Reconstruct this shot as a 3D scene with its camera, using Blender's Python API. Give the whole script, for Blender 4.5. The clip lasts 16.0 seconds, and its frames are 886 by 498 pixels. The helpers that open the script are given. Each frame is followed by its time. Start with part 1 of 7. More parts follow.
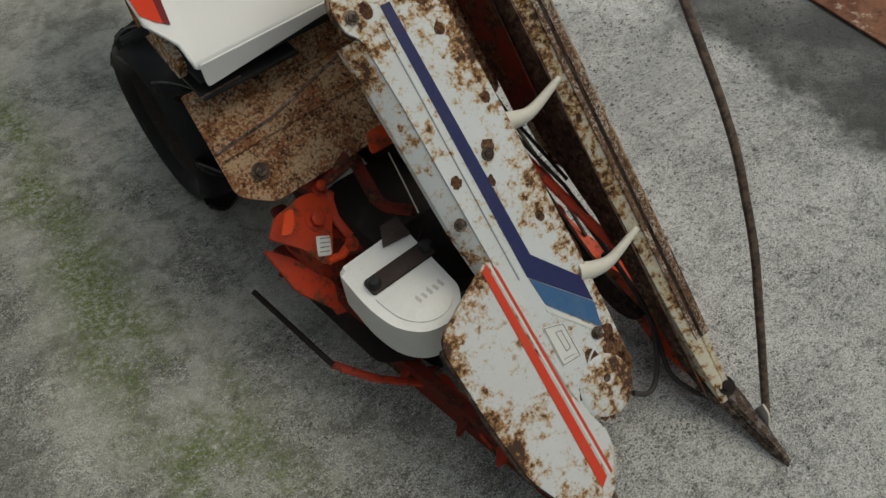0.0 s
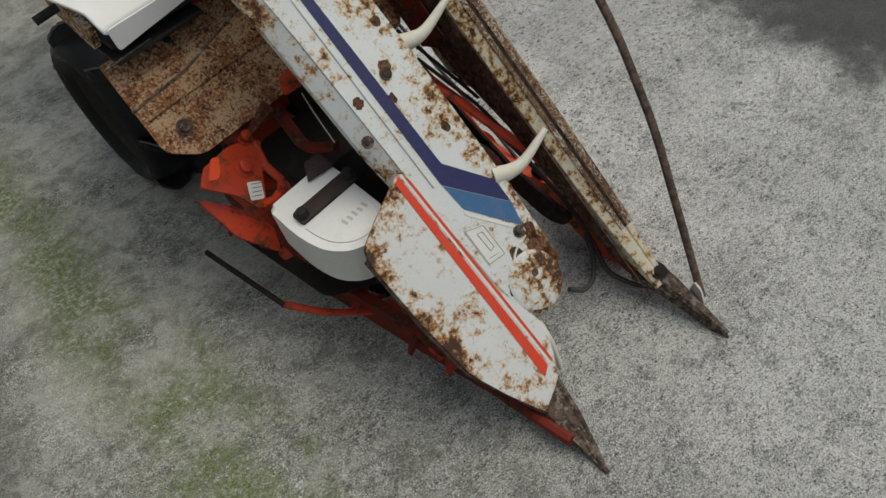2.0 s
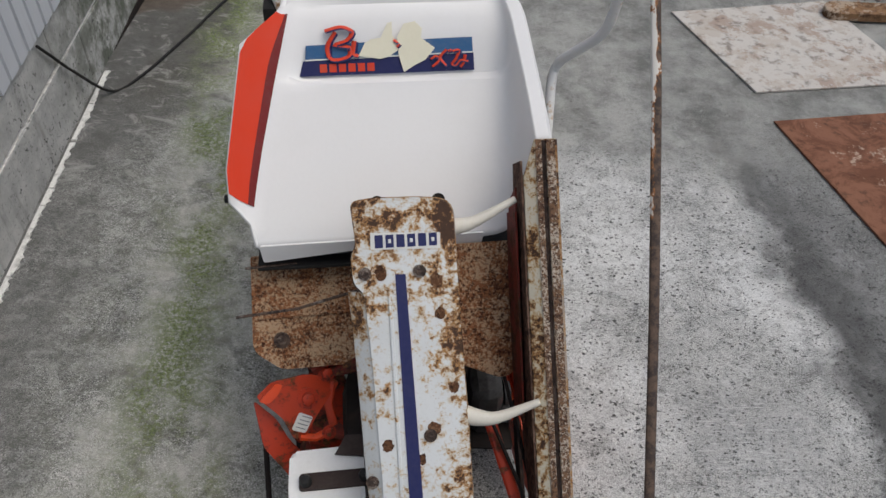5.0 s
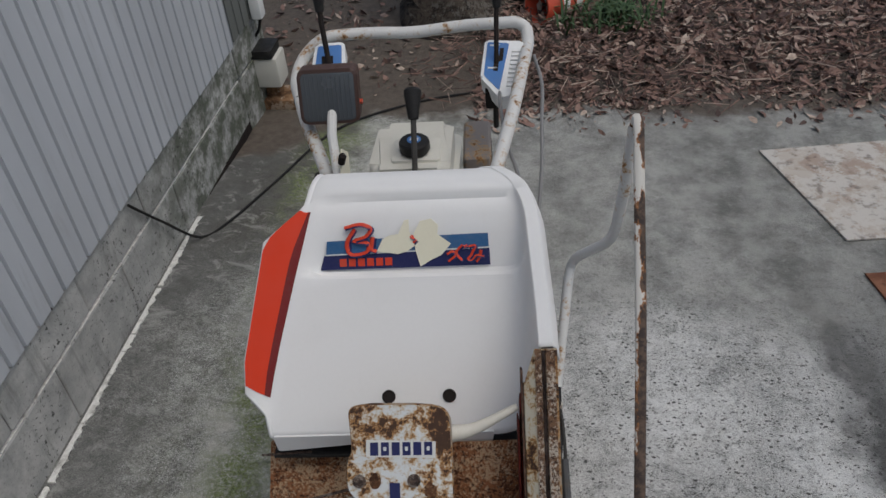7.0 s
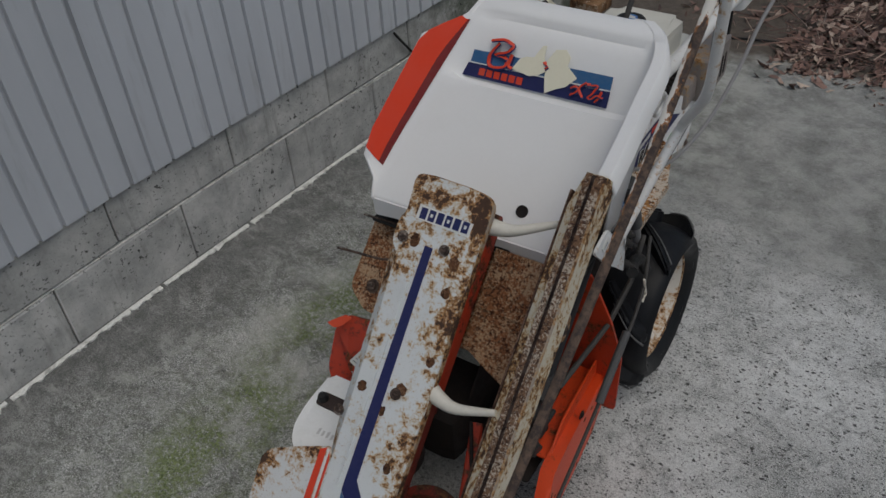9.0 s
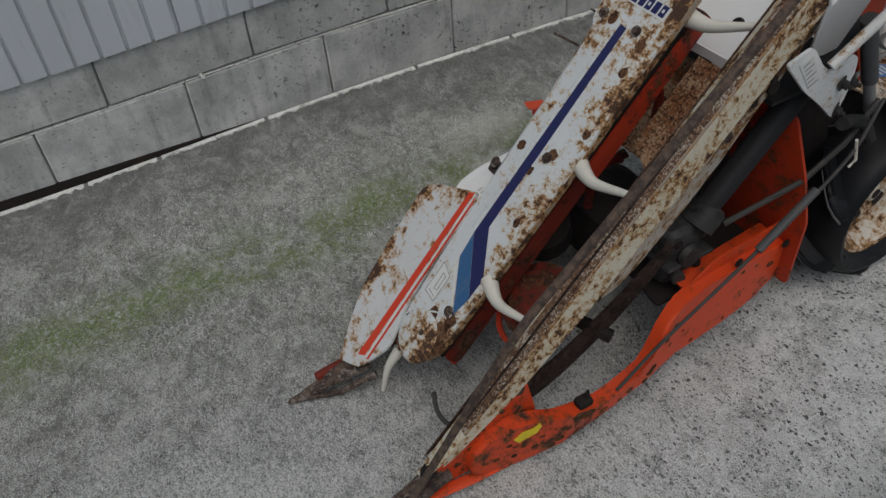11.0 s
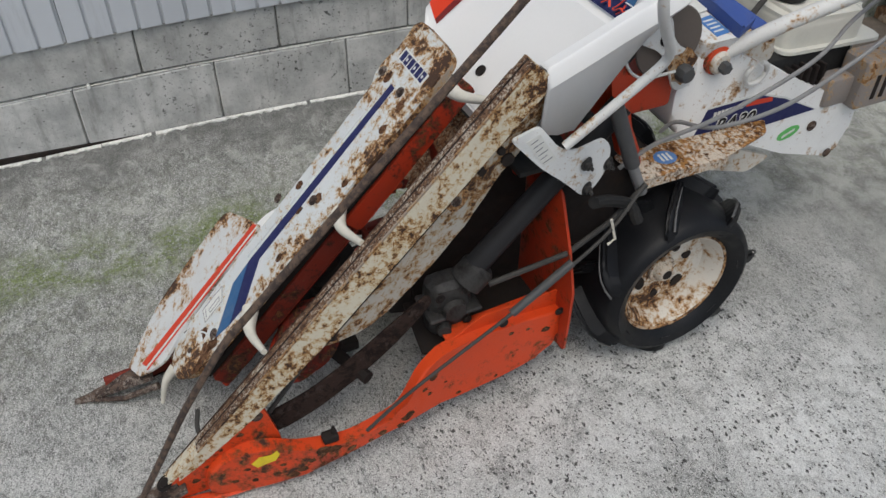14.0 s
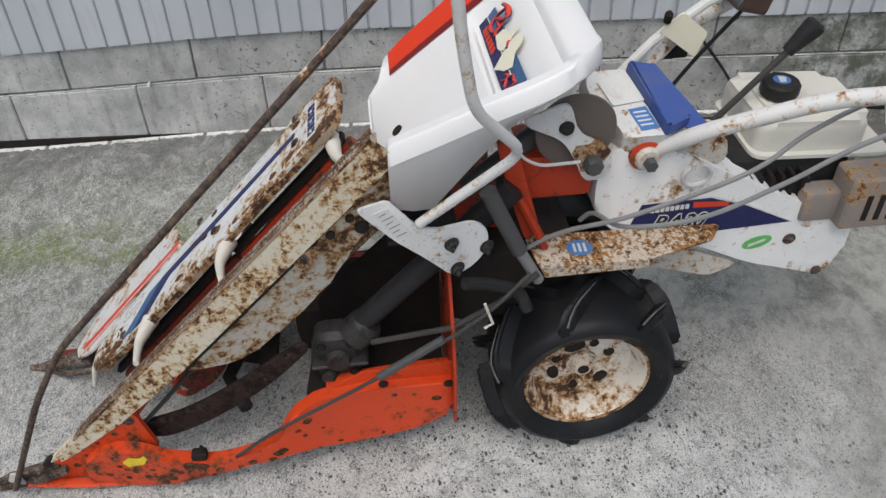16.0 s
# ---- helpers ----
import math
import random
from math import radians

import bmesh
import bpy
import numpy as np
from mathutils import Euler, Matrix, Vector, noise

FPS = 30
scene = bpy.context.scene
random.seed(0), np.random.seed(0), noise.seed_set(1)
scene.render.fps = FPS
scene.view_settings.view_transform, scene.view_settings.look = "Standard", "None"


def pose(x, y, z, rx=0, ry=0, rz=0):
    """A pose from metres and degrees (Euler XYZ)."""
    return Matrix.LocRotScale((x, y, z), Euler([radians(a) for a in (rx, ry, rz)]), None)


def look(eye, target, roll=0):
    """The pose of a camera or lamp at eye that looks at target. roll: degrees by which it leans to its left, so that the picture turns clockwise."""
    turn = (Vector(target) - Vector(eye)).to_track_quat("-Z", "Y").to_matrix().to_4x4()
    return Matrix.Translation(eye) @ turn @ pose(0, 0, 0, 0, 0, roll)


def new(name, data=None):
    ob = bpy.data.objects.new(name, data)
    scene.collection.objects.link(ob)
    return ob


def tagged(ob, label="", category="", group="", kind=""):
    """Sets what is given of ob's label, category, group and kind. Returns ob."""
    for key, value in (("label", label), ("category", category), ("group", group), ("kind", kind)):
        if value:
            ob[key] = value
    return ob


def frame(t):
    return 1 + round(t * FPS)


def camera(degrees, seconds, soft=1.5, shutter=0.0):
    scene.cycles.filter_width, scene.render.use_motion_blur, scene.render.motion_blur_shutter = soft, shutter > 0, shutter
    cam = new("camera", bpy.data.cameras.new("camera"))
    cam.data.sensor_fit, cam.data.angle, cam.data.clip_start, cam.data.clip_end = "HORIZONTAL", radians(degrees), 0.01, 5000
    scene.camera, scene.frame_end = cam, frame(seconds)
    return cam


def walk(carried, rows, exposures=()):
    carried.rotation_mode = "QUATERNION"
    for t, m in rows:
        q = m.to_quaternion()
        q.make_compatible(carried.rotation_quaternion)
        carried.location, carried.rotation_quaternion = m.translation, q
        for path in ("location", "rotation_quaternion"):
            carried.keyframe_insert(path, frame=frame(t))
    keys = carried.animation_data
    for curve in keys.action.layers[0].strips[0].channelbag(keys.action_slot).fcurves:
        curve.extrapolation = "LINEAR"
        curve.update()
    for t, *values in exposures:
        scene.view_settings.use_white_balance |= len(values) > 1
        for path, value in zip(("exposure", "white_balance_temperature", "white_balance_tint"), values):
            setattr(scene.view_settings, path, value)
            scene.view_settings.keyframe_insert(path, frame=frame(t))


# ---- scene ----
cam = camera(57.0, 16.0)
PATH = [
    (0, (0.491, -0.19, 1.33), (1.151, 0.858, -0.241), -3.1),
    (0.5, (0.503, -0.299, 1.303), (1.144, 0.763, -0.266), -7.0),
    (1, (0.494, -0.354, 1.274), (1.113, 0.686, -0.318), -10.1),
    (1.5, (0.501, -0.383, 1.267), (1.112, 0.666, -0.322), -12.9),
    (2, (0.514, -0.416, 1.276), (1.146, 0.683, -0.27), -13.1),
    (2.5, (0.541, -0.418, 1.335), (1.145, 0.71, -0.202), -6.4),
    (3, (0.548, -0.331, 1.399), (1.07, 0.762, -0.192), 1.5),
    (3.5, (0.633, -0.294, 1.471), (1.083, 0.868, -0.093), 4.8),
    (4, (0.824, -0.405, 1.498), (1.0, 0.907, -0.001), 3.2),
    (4.5, (0.928, -0.33, 1.546), (1.019, 1.061, 0.112), 1.2),
    (5, (0.987, -0.183, 1.595), (1.042, 1.201, 0.153), 2.2),
    (5.2, (1.014, -0.157, 1.605), (0.967, 1.229, 0.165), -0.2),
    (7.3, (1.22, -0.04, 1.748), (0.885, 1.502, 0.519), -5.7),
    (7.5, (1.25, -0.035, 1.755), (0.836, 1.51, 0.555), -6.3),
    (8, (1.442, -0.01, 1.682), (0.662, 1.333, 0.422), -7.9),
    (8.5, (1.551, -0.04, 1.62), (0.589, 1.202, 0.382), -7.3),
    (9, (1.666, -0.145, 1.551), (0.682, 1.03, 0.265), -4.2),
    (9.5, (1.744, -0.167, 1.494), (0.583, 0.825, 0.203), -4.3),
    (10, (1.864, -0.124, 1.426), (0.536, 0.617, 0.128), -6.0),
    (10.2, (1.889, -0.12, 1.411), (0.543, 0.554, 0.095), -5.8),
    (12.3, (2.17, -0.091, 1.325), (0.847, 0.396, -0.094), -3.4),
    (12.5, (2.196, -0.062, 1.326), (0.861, 0.441, -0.075), -1.6),
    (13, (2.247, 0.037, 1.343), (0.869, 0.527, -0.021), 0.5),
    (13.5, (2.27, 0.127, 1.374), (0.864, 0.587, 0.027), 2.3),
    (14, (2.219, 0.316, 1.406), (0.801, 0.82, 0.089), 0.5),
    (14.5, (2.151, 0.509, 1.403), (0.742, 0.894, 0.038), 2.5),
    (15, (2.187, 0.662, 1.408), (0.76, 0.938, 0.035), 1.9),
    (15.5, (2.248, 0.842, 1.437), (0.782, 0.905, 0.078), -0.3),
    (16, (2.251, 0.918, 1.477), (0.735, 0.94, 0.172), -1.4),
]
LIGHT = [(0, -0.33, 7200, 1), (1.5, -0.16, 7100, 2), (3.5, 0.01, 6900, 7), (5, -0.01, 6650, 9), (7.5, -0.53, 6520, 8), (9, -0.70, 6500, 7), (10, -0.72, 6500, 7), (12.5, -0.14, 6600, 5), (14.5, 0.18, 6600, 7), (16, 0.29, 6600, 8)]
walk(cam, [(t, look(eye, target, roll)) for t, eye, target, roll in PATH], LIGHT)

# ---- world, sun, exposure ----
world = bpy.data.worlds.new("sky")
scene.world = world
world.use_nodes = True
wn = world.node_tree.nodes
sky = wn.new("ShaderNodeTexSky")
sky.sky_type, sky.sun_disc = "NISHITA", False
sky.sun_elevation, sky.sun_rotation = radians(66), radians(108)
sky.air_density, sky.dust_density, sky.ozone_density = 1.0, 4.0, 1.0
world.node_tree.links.new(sky.outputs["Color"], wn["Background"].inputs["Color"])
wn["Background"].inputs["Strength"].default_value = 0.125
sun = new("sun", bpy.data.lights.new("sun", "SUN"))
sun.data.energy, sun.data.angle, sun.data.color = 1.15, radians(60), (0.97, 0.99, 1.0)
sun.matrix_world = look((1.8, -0.6, 4.2), (0, 0, 0))


# ---- materials ----
class Nodes:
    """A small helper that strings shader nodes together."""

    def __init__(self, name):
        self.mat = bpy.data.materials.new(name)
        self.mat.use_nodes = True
        self.tree = self.mat.node_tree
        self.bsdf = self.tree.nodes["Principled BSDF"]
        self.coord = self.tree.nodes.new("ShaderNodeTexCoord").outputs["Object"]

    def link(self, a, b):
        self.tree.links.new(a, b)

    def put(self, socket, value):
        if isinstance(value, bpy.types.NodeSocket):
            self.link(value, socket)
        else:
            socket.default_value = value

    def noise(self, scale, detail=4.0, rough=0.6, coord=None, distort=0.0):
        n = self.tree.nodes.new("ShaderNodeTexNoise")
        n.inputs["Scale"].default_value, n.inputs["Detail"].default_value = scale, detail
        n.inputs["Roughness"].default_value, n.inputs["Distortion"].default_value = rough, distort
        self.link(coord or self.coord, n.inputs["Vector"])
        return n.outputs["Fac"]

    def cells(self, scale, coord=None, feature="F1", out="Distance"):
        n = self.tree.nodes.new("ShaderNodeTexVoronoi")
        n.feature = feature
        n.inputs["Scale"].default_value = scale
        self.link(coord or self.coord, n.inputs["Vector"])
        return n.outputs[out]

    def ramp(self, fac, lo, hi, a=0.0, b=1.0):
        n = self.tree.nodes.new("ShaderNodeMapRange")
        n.interpolation_type = "SMOOTHSTEP"
        for key, v in (("Value", fac), ("From Min", lo), ("From Max", hi), ("To Min", a), ("To Max", b)):
            self.put(n.inputs[key], v)
        return n.outputs["Result"]

    def math(self, op, a, b=0.0):
        n = self.tree.nodes.new("ShaderNodeMath")
        n.operation = op
        self.put(n.inputs[0], a)
        self.put(n.inputs[1], b)
        return n.outputs[0]

    def mix(self, fac, a, b):
        n = self.tree.nodes.new("ShaderNodeMix")
        n.data_type = "RGBA"
        self.put(n.inputs["Factor"], fac)
        self.put(n.inputs["A"], (*a, 1) if isinstance(a, tuple) else a)
        self.put(n.inputs["B"], (*b, 1) if isinstance(b, tuple) else b)
        return n.outputs["Result"]

    def scaled(self, sx, sy, sz, loc=(0, 0, 0), rot=(0, 0, 0)):
        n = self.tree.nodes.new("ShaderNodeMapping")
        n.inputs["Scale"].default_value = (sx, sy, sz)
        n.inputs["Location"].default_value = loc
        n.inputs["Rotation"].default_value = rot
        self.link(self.coord, n.inputs["Vector"])
        return n.outputs["Vector"]

    def axes(self):
        n = self.tree.nodes.new("ShaderNodeSeparateXYZ")
        self.link(self.coord, n.inputs[0])
        return n.outputs

    def random(self):
        return self.tree.nodes.new("ShaderNodeObjectInfo").outputs["Random"]

    def island(self):
        return self.tree.nodes.new("ShaderNodeNewGeometry").outputs["Random Per Island"]

    def bump(self, height, strength=0.3, distance=0.002):
        n = self.tree.nodes.new("ShaderNodeBump")
        n.inputs["Strength"].default_value, n.inputs["Distance"].default_value = strength, distance
        self.put(n.inputs["Height"], height)
        self.link(n.outputs["Normal"], self.bsdf.inputs["Normal"])

    def done(self, color, rough=0.6, metal=0.0, coat=0.0, spec=0.5):
        self.put(self.bsdf.inputs["Base Color"], (*color, 1) if isinstance(color, tuple) else color)
        self.put(self.bsdf.inputs["Roughness"], rough)
        self.put(self.bsdf.inputs["Metallic"], metal)
        self.bsdf.inputs["Coat Weight"].default_value = coat
        self.bsdf.inputs["Specular IOR Level"].default_value = spec
        return self.mat


def grimy(name, color, rough=0.45, dirt=0.25, scale=14.0, dirt_color=(0.10, 0.085, 0.07), metal=0.0, grain=160.0, bump=0.12):
    """Paint, plastic or metal with soft smears of dirt and a fine grain."""
    n = Nodes(name)
    smear = n.math("MULTIPLY", n.ramp(n.noise(scale, 5, 0.65, distort=0.4), 0.48, 0.78), dirt)
    fine = n.ramp(n.noise(grain, 3), 0.35, 0.75, 0.0, dirt * 0.35)
    col = n.mix(fine, n.mix(smear, color, dirt_color), dirt_color)
    n.bump(n.noise(grain, 3), bump, 0.001)
    return n.done(col, n.ramp(n.noise(scale * 2, 3), 0.3, 0.8, rough, min(1, rough + 0.2)), metal, spec=0.18 if max(color) < 0.06 else 0.3 if min(color) < 0.02 else 0.45)


def rusty(name, paint, amount=0.5, scale=40.0, rough=0.5, stain=(0.40, 0.25, 0.11), edges=None, light_rust=(0.33, 0.165, 0.055)):
    """Old paint with rust that breaks through in blots: pale halo, brown rim and dark flaked core.
    edges: (axis, from, to, amount) for each border of a sheet towards which the rust gains."""
    n = Nodes(name)
    big = n.noise(scale * 0.16, 3, 0.55)
    blot = n.noise(scale, 8, 0.70, None, 0.12)
    total = n.math("ADD", n.math("MULTIPLY", big, 0.50), n.math("MULTIPLY", blot, 0.78))
    total = n.math("ADD", total, n.ramp(n.noise(scale * 3.4, 5, 0.75), 0.30, 0.70, -0.045, 0.045))
    for way, a, b, more in edges or ():
        total = n.math("ADD", total, n.ramp(n.axes()["XYZ".index(way)], a, b, 0.0, more) if a < b else n.ramp(n.axes()["XYZ".index(way)], b, a, more, 0.0))
    lo = 0.815 - 0.22 * amount
    halo = n.ramp(total, lo - 0.065, lo + 0.02)
    rim = n.ramp(total, lo + 0.018, lo + 0.034)
    core = n.ramp(total, lo + 0.070, lo + 0.086)
    grain = n.noise(260, 4, 0.7)
    tone = n.mix(n.ramp(n.noise(90, 4), 0.35, 0.65), (0.17, 0.075, 0.028), light_rust)
    faded = n.mix(n.ramp(n.noise(9, 5), 0.4, 0.75, 0.0, 0.3), paint, tuple(0.72 * v + 0.03 for v in paint))
    speck = n.math("MULTIPLY", n.ramp(n.cells(scale * 3.2), 0.10, 0.20, 1, 0), n.ramp(n.noise(scale * 0.7, 2), 0.50, 0.60))
    col = n.mix(n.math("MULTIPLY", halo, 0.75), faded, stain)
    col = n.mix(n.math("MULTIPLY", speck, 0.6), col, tone)
    col = n.mix(n.math("MULTIPLY", rim, 0.92), col, tone)
    col = n.mix(n.math("MULTIPLY", core, 0.93), col, (0.040, 0.022, 0.016))
    col = n.mix(n.ramp(grain, 0.55, 0.8, 0, 0.3), col, (0.12, 0.07, 0.04))
    n.bump(n.math("ADD", n.math("MULTIPLY", rim, 0.5), n.math("MULTIPLY", grain, 0.5)), 0.5, 0.0015)
    return n.done(col, n.ramp(rim, 0, 1, rough, 0.9), spec=0.32)


def rust_plate(name, dark=(0.07, 0.032, 0.018), light=(0.30, 0.155, 0.07), pale=(0.50, 0.40, 0.30), pale_amount=0.5, scale=40.0):
    n = Nodes(name)
    a = n.noise(scale, 6, 0.75, distort=0.5)
    b = n.noise(scale * 0.18, 4, 0.6)
    col = n.mix(n.ramp(a, 0.41, 0.56), dark, light)
    lift = n.math("ADD", n.math("MULTIPLY", b, 0.4), n.math("MULTIPLY", n.noise(scale * 1.5, 6, 0.78), 0.8))
    col = n.mix(n.ramp(lift, 0.645 - 0.07 * pale_amount, 0.705 - 0.07 * pale_amount, 0, 0.85), col, pale)
    col = n.mix(n.ramp(n.noise(scale * 4, 3), 0.52, 0.72, 0, 0.55), col, (0.05, 0.028, 0.02))
    n.bump(n.math("ADD", a, n.noise(260, 3)), 0.5, 0.0015)
    return n.done(col, 0.9, 0.0, spec=0.12)


def rod_material():
    """Bare brown steel below; flaking pale paint higher up, less of it on the outer side to imitate shade."""
    n = Nodes("rusted_rod")
    x, y, z = n.axes()
    a = n.noise(70, 6, 0.7)
    col = n.mix(n.ramp(a, 0.38, 0.62), (0.035, 0.024, 0.020), (0.115, 0.075, 0.052))
    flake = n.noise(30, 6, 0.7, n.scaled(1, 0.5, 0.5))
    side = n.math("SUBTRACT", x, n.math("ADD", 0.3084, n.math("MULTIPLY", y, 0.0716)))
    keep = n.math("ADD", flake, n.ramp(z, 0.66, 0.90, -0.25, 0.06))
    # outer side kept brown: its shade is painted in by removing pale paint
    keep = n.math("ADD", keep, n.ramp(side, -0.001, 0.005, 0.0, -0.14))
    col = n.mix(n.ramp(keep, 0.46, 0.50), col, (0.27, 0.115, 0.040))
    col = n.mix(n.ramp(keep, 0.505, 0.535), col, (0.60, 0.58, 0.53))
    n.bump(a, 0.4, 0.001)
    return n.done(col, 0.8)


def concrete_ground():
    n = Nodes("weathered_concrete")
    x, y, _ = n.axes()
    wide = n.noise(1.1, 5, 0.6)
    cloud = n.noise(5.5, 6, 0.65)
    grit = n.noise(120, 6, 0.8, n.scaled(1, 1.5, 1))
    fine = n.noise(320, 3, 0.7)
    stones = n.cells(150)
    mid = n.noise(24, 6, 0.75)
    col = n.mix(n.ramp(cloud, 0.3, 0.72), (0.235, 0.24, 0.222), (0.44, 0.445, 0.42))
    col = n.mix(n.ramp(wide, 0.42, 0.66, 0, 0.5), col, (0.25, 0.255, 0.24))
    # paler stretch from x 0.65 outward, strongest between y 1.0 and 1.5
    pale_zone = n.math("MULTIPLY", n.ramp(x, 0.65, 1.25), n.math("MINIMUM", n.ramp(y, -0.3, 1.0, 0.65, 1.0), n.ramp(y, 1.5, 2.2, 1.0, 0.25)))
    pale_zone = n.math("MULTIPLY", pale_zone, n.ramp(n.noise(2.4, 5, 0.65), 0.30, 0.62, 0.15, 1.0))
    col = n.mix(n.math("MULTIPLY", pale_zone, 0.90), col, (0.79, 0.795, 0.77))
    col = n.mix(n.ramp(mid, 0.46, 0.60, 0, 0.6), col, (0.56, 0.565, 0.54))
    col = n.mix(n.ramp(n.noise(17, 6, 0.75, distort=0.6), 0.50, 0.62, 0, 0.46), col, (0.14, 0.14, 0.13))
    speck = n.ramp(n.math("ADD", grit, n.ramp(n.noise(13, 4), 0.3, 0.7, -0.045, 0.045)), 0.535, 0.560, 0, 0.40)
    worn = n.math("SUBTRACT", 1.0, n.math("MULTIPLY", n.math("MULTIPLY", pale_zone, n.ramp(y, 0.2, 0.9, 0.35, 1.0)), 0.62))
    col = n.mix(n.math("MULTIPLY", speck, worn), col, (0.062, 0.062, 0.058))
    col = n.mix(n.math("MULTIPLY", n.ramp(n.noise(290, 3, 0.65, n.scaled(1.3, 1, 1)), 0.540, 0.575, 0, 0.82), worn), col, (0.034, 0.034, 0.031))
    col = n.mix(n.ramp(n.noise(330, 3, 0.65), 0.550, 0.590, 0, 0.80), col, (0.80, 0.80, 0.77))
    chip = n.math("MULTIPLY", n.ramp(stones, 0.20, 0.32, 1, 0), n.ramp(n.noise(40, 4, 0.7), 0.50, 0.57))
    pit = n.math("MULTIPLY", n.ramp(n.cells(85, n.scaled(1, 1.9, 1)), 0.13, 0.22, 1, 0), n.ramp(n.noise(17, 4, 0.7), 0.54, 0.62))
    chip = n.math("MAXIMUM", chip, pit)
    col = n.mix(n.math("MULTIPLY", chip, 0.85), col, (0.045, 0.043, 0.040))
    hole = n.math("ADD", n.cells(46, n.scaled(1, 1.5, 1)), n.ramp(n.noise(110, 4, 0.7), 0.3, 0.7, -0.17, 0.17))
    hole = n.math("MULTIPLY", n.ramp(hole, 0.17, 0.205, 1, 0), n.ramp(n.noise(8, 4, 0.7), 0.40, 0.52))
    small = n.math("ADD", n.cells(88, n.scaled(1, 1.3, 1)), n.ramp(n.noise(190, 4, 0.7), 0.3, 0.7, -0.19, 0.19))
    small = n.math("MULTIPLY", n.ramp(small, 0.17, 0.215, 1, 0), n.ramp(n.noise(12, 4, 0.7), 0.38, 0.52))
    hole = n.math("MAXIMUM", hole, small)
    hole = n.math("MULTIPLY", hole, n.math("MULTIPLY", n.ramp(x, 0.25, 0.6, 0.15, 1.0), n.ramp(y, 0.0, 0.9, 0.45, 1.0)))
    groove = n.noise(66, 6, 0.8, n.scaled(1, 1.5, 1), 0.5)
    col = n.mix(n.math("MULTIPLY", n.ramp(groove, 0.555, 0.575, 0, 0.45), worn), col, (0.075, 0.075, 0.070))
    col = n.mix(n.ramp(groove, 0.40, 0.44, 0.35, 0), col, (0.78, 0.785, 0.76))
    col = n.mix(n.math("MULTIPLY", hole, 0.90), col, (0.045, 0.043, 0.040))
    chip = n.math("MAXIMUM", chip, hole)
    chalk = n.math("MULTIPLY", n.ramp(n.cells(115), 0.16, 0.28, 1, 0), n.ramp(n.noise(29, 3), 0.50, 0.60))
    col = n.mix(n.math("MULTIPLY", chalk, 0.5), col, (0.66, 0.66, 0.63))
    # damp, smoother band along the yard, and the grime beside the wall
    edge = n.math("MINIMUM", 1.97, n.math("ADD", 2.324, n.math("MULTIPLY", y, -0.29)))
    edge = n.math("SUBTRACT", x, n.math("ADD", edge, n.ramp(n.noise(3.0, 5, 0.65), 0.25, 0.75, -0.09, 0.09)))
    damp = n.math("MULTIPLY", n.ramp(edge, -0.05, 0.09), n.math("MAXIMUM", n.ramp(edge, 0.04, 0.34, 1.0, 0.60), n.ramp(y, 0.7, 1.2, 1.0, 0.0)))
    damp = n.math("MULTIPLY", damp, n.ramp(n.noise(4.5, 5, 0.7), 0.30, 0.55, 0.78, 1.0))
    col = n.mix(n.math("MULTIPLY", damp, 0.93), col, (0.060, 0.060, 0.058))
    # strip beside the binder painted lighter to offset the binder's occlusion shade
    side_lift = n.math("MULTIPLY", n.ramp(y, 0.2, 0.9), n.math("MULTIPLY", n.ramp(x, 0.18, 0.34), n.ramp(x, 0.75, 1.1, 1, 0)))
    side_lift = n.math("MULTIPLY", side_lift, n.ramp(n.noise(7, 5, 0.7), 0.36, 0.60))
    col = n.mix(n.math("MULTIPLY", side_lift, 0.70), col, (0.60, 0.60, 0.55))
    # trodden smooth towards the rear of the slab
    rear = n.math("MULTIPLY", n.ramp(n.math("ADD", y, n.ramp(n.noise(3, 4), 0.25, 0.75, -0.15, 0.15)), 1.45, 2.0), n.ramp(x, 0.35, 0.7))
    soft = n.mix(n.ramp(n.noise(7, 6, 0.7), 0.32, 0.66), (0.185, 0.186, 0.170), (0.42, 0.42, 0.39))
    soft = n.mix(n.ramp(n.noise(38, 5, 0.75), 0.52, 0.68, 0, 0.40), soft, (0.46, 0.46, 0.43))
    col = n.mix(n.math("MULTIPLY", rear, 0.80), col, soft)
    # dark dirt washed along the wall at the rear
    dirt = n.math("ADD", n.math("SUBTRACT", x, n.math("MULTIPLY", y, 0.22)), n.ramp(n.noise(5, 5, 0.7), 0.25, 0.75, -0.12, 0.12))
    dirt = n.math("MULTIPLY", n.ramp(dirt, -0.30, -0.08, 1, 0), n.ramp(y, 1.4, 2.1))
    col = n.mix(n.math("MULTIPLY", dirt, 0.85), col, (0.062, 0.056, 0.048))
    wallside = n.ramp(n.math("ADD", x, n.ramp(n.noise(4, 4), 0.2, 0.8, -0.14, 0.14)), 0.0, 0.30, 1, 0)
    film = n.mix(n.ramp(n.noise(30, 5, 0.7), 0.3, 0.7), (0.115, 0.117, 0.112), (0.185, 0.187, 0.178))
    col = n.mix(n.math("MULTIPLY", wallside, 0.74), col, film)
    # soft mottling between the wall and the binder
    side = n.ramp(x, 0.75, 1.05, 1, 0)
    blotch = n.noise(10, 7, 0.72, n.scaled(1, 1.4, 1), 0.8)
    col = n.mix(n.math("MULTIPLY", side, n.ramp(blotch, 0.50, 0.64, 0, 0.50)), col, (0.115, 0.115, 0.106))
    col = n.mix(n.math("MULTIPLY", side, n.ramp(blotch, 0.36, 0.47, 0.50, 0)), col, (0.46, 0.46, 0.43))
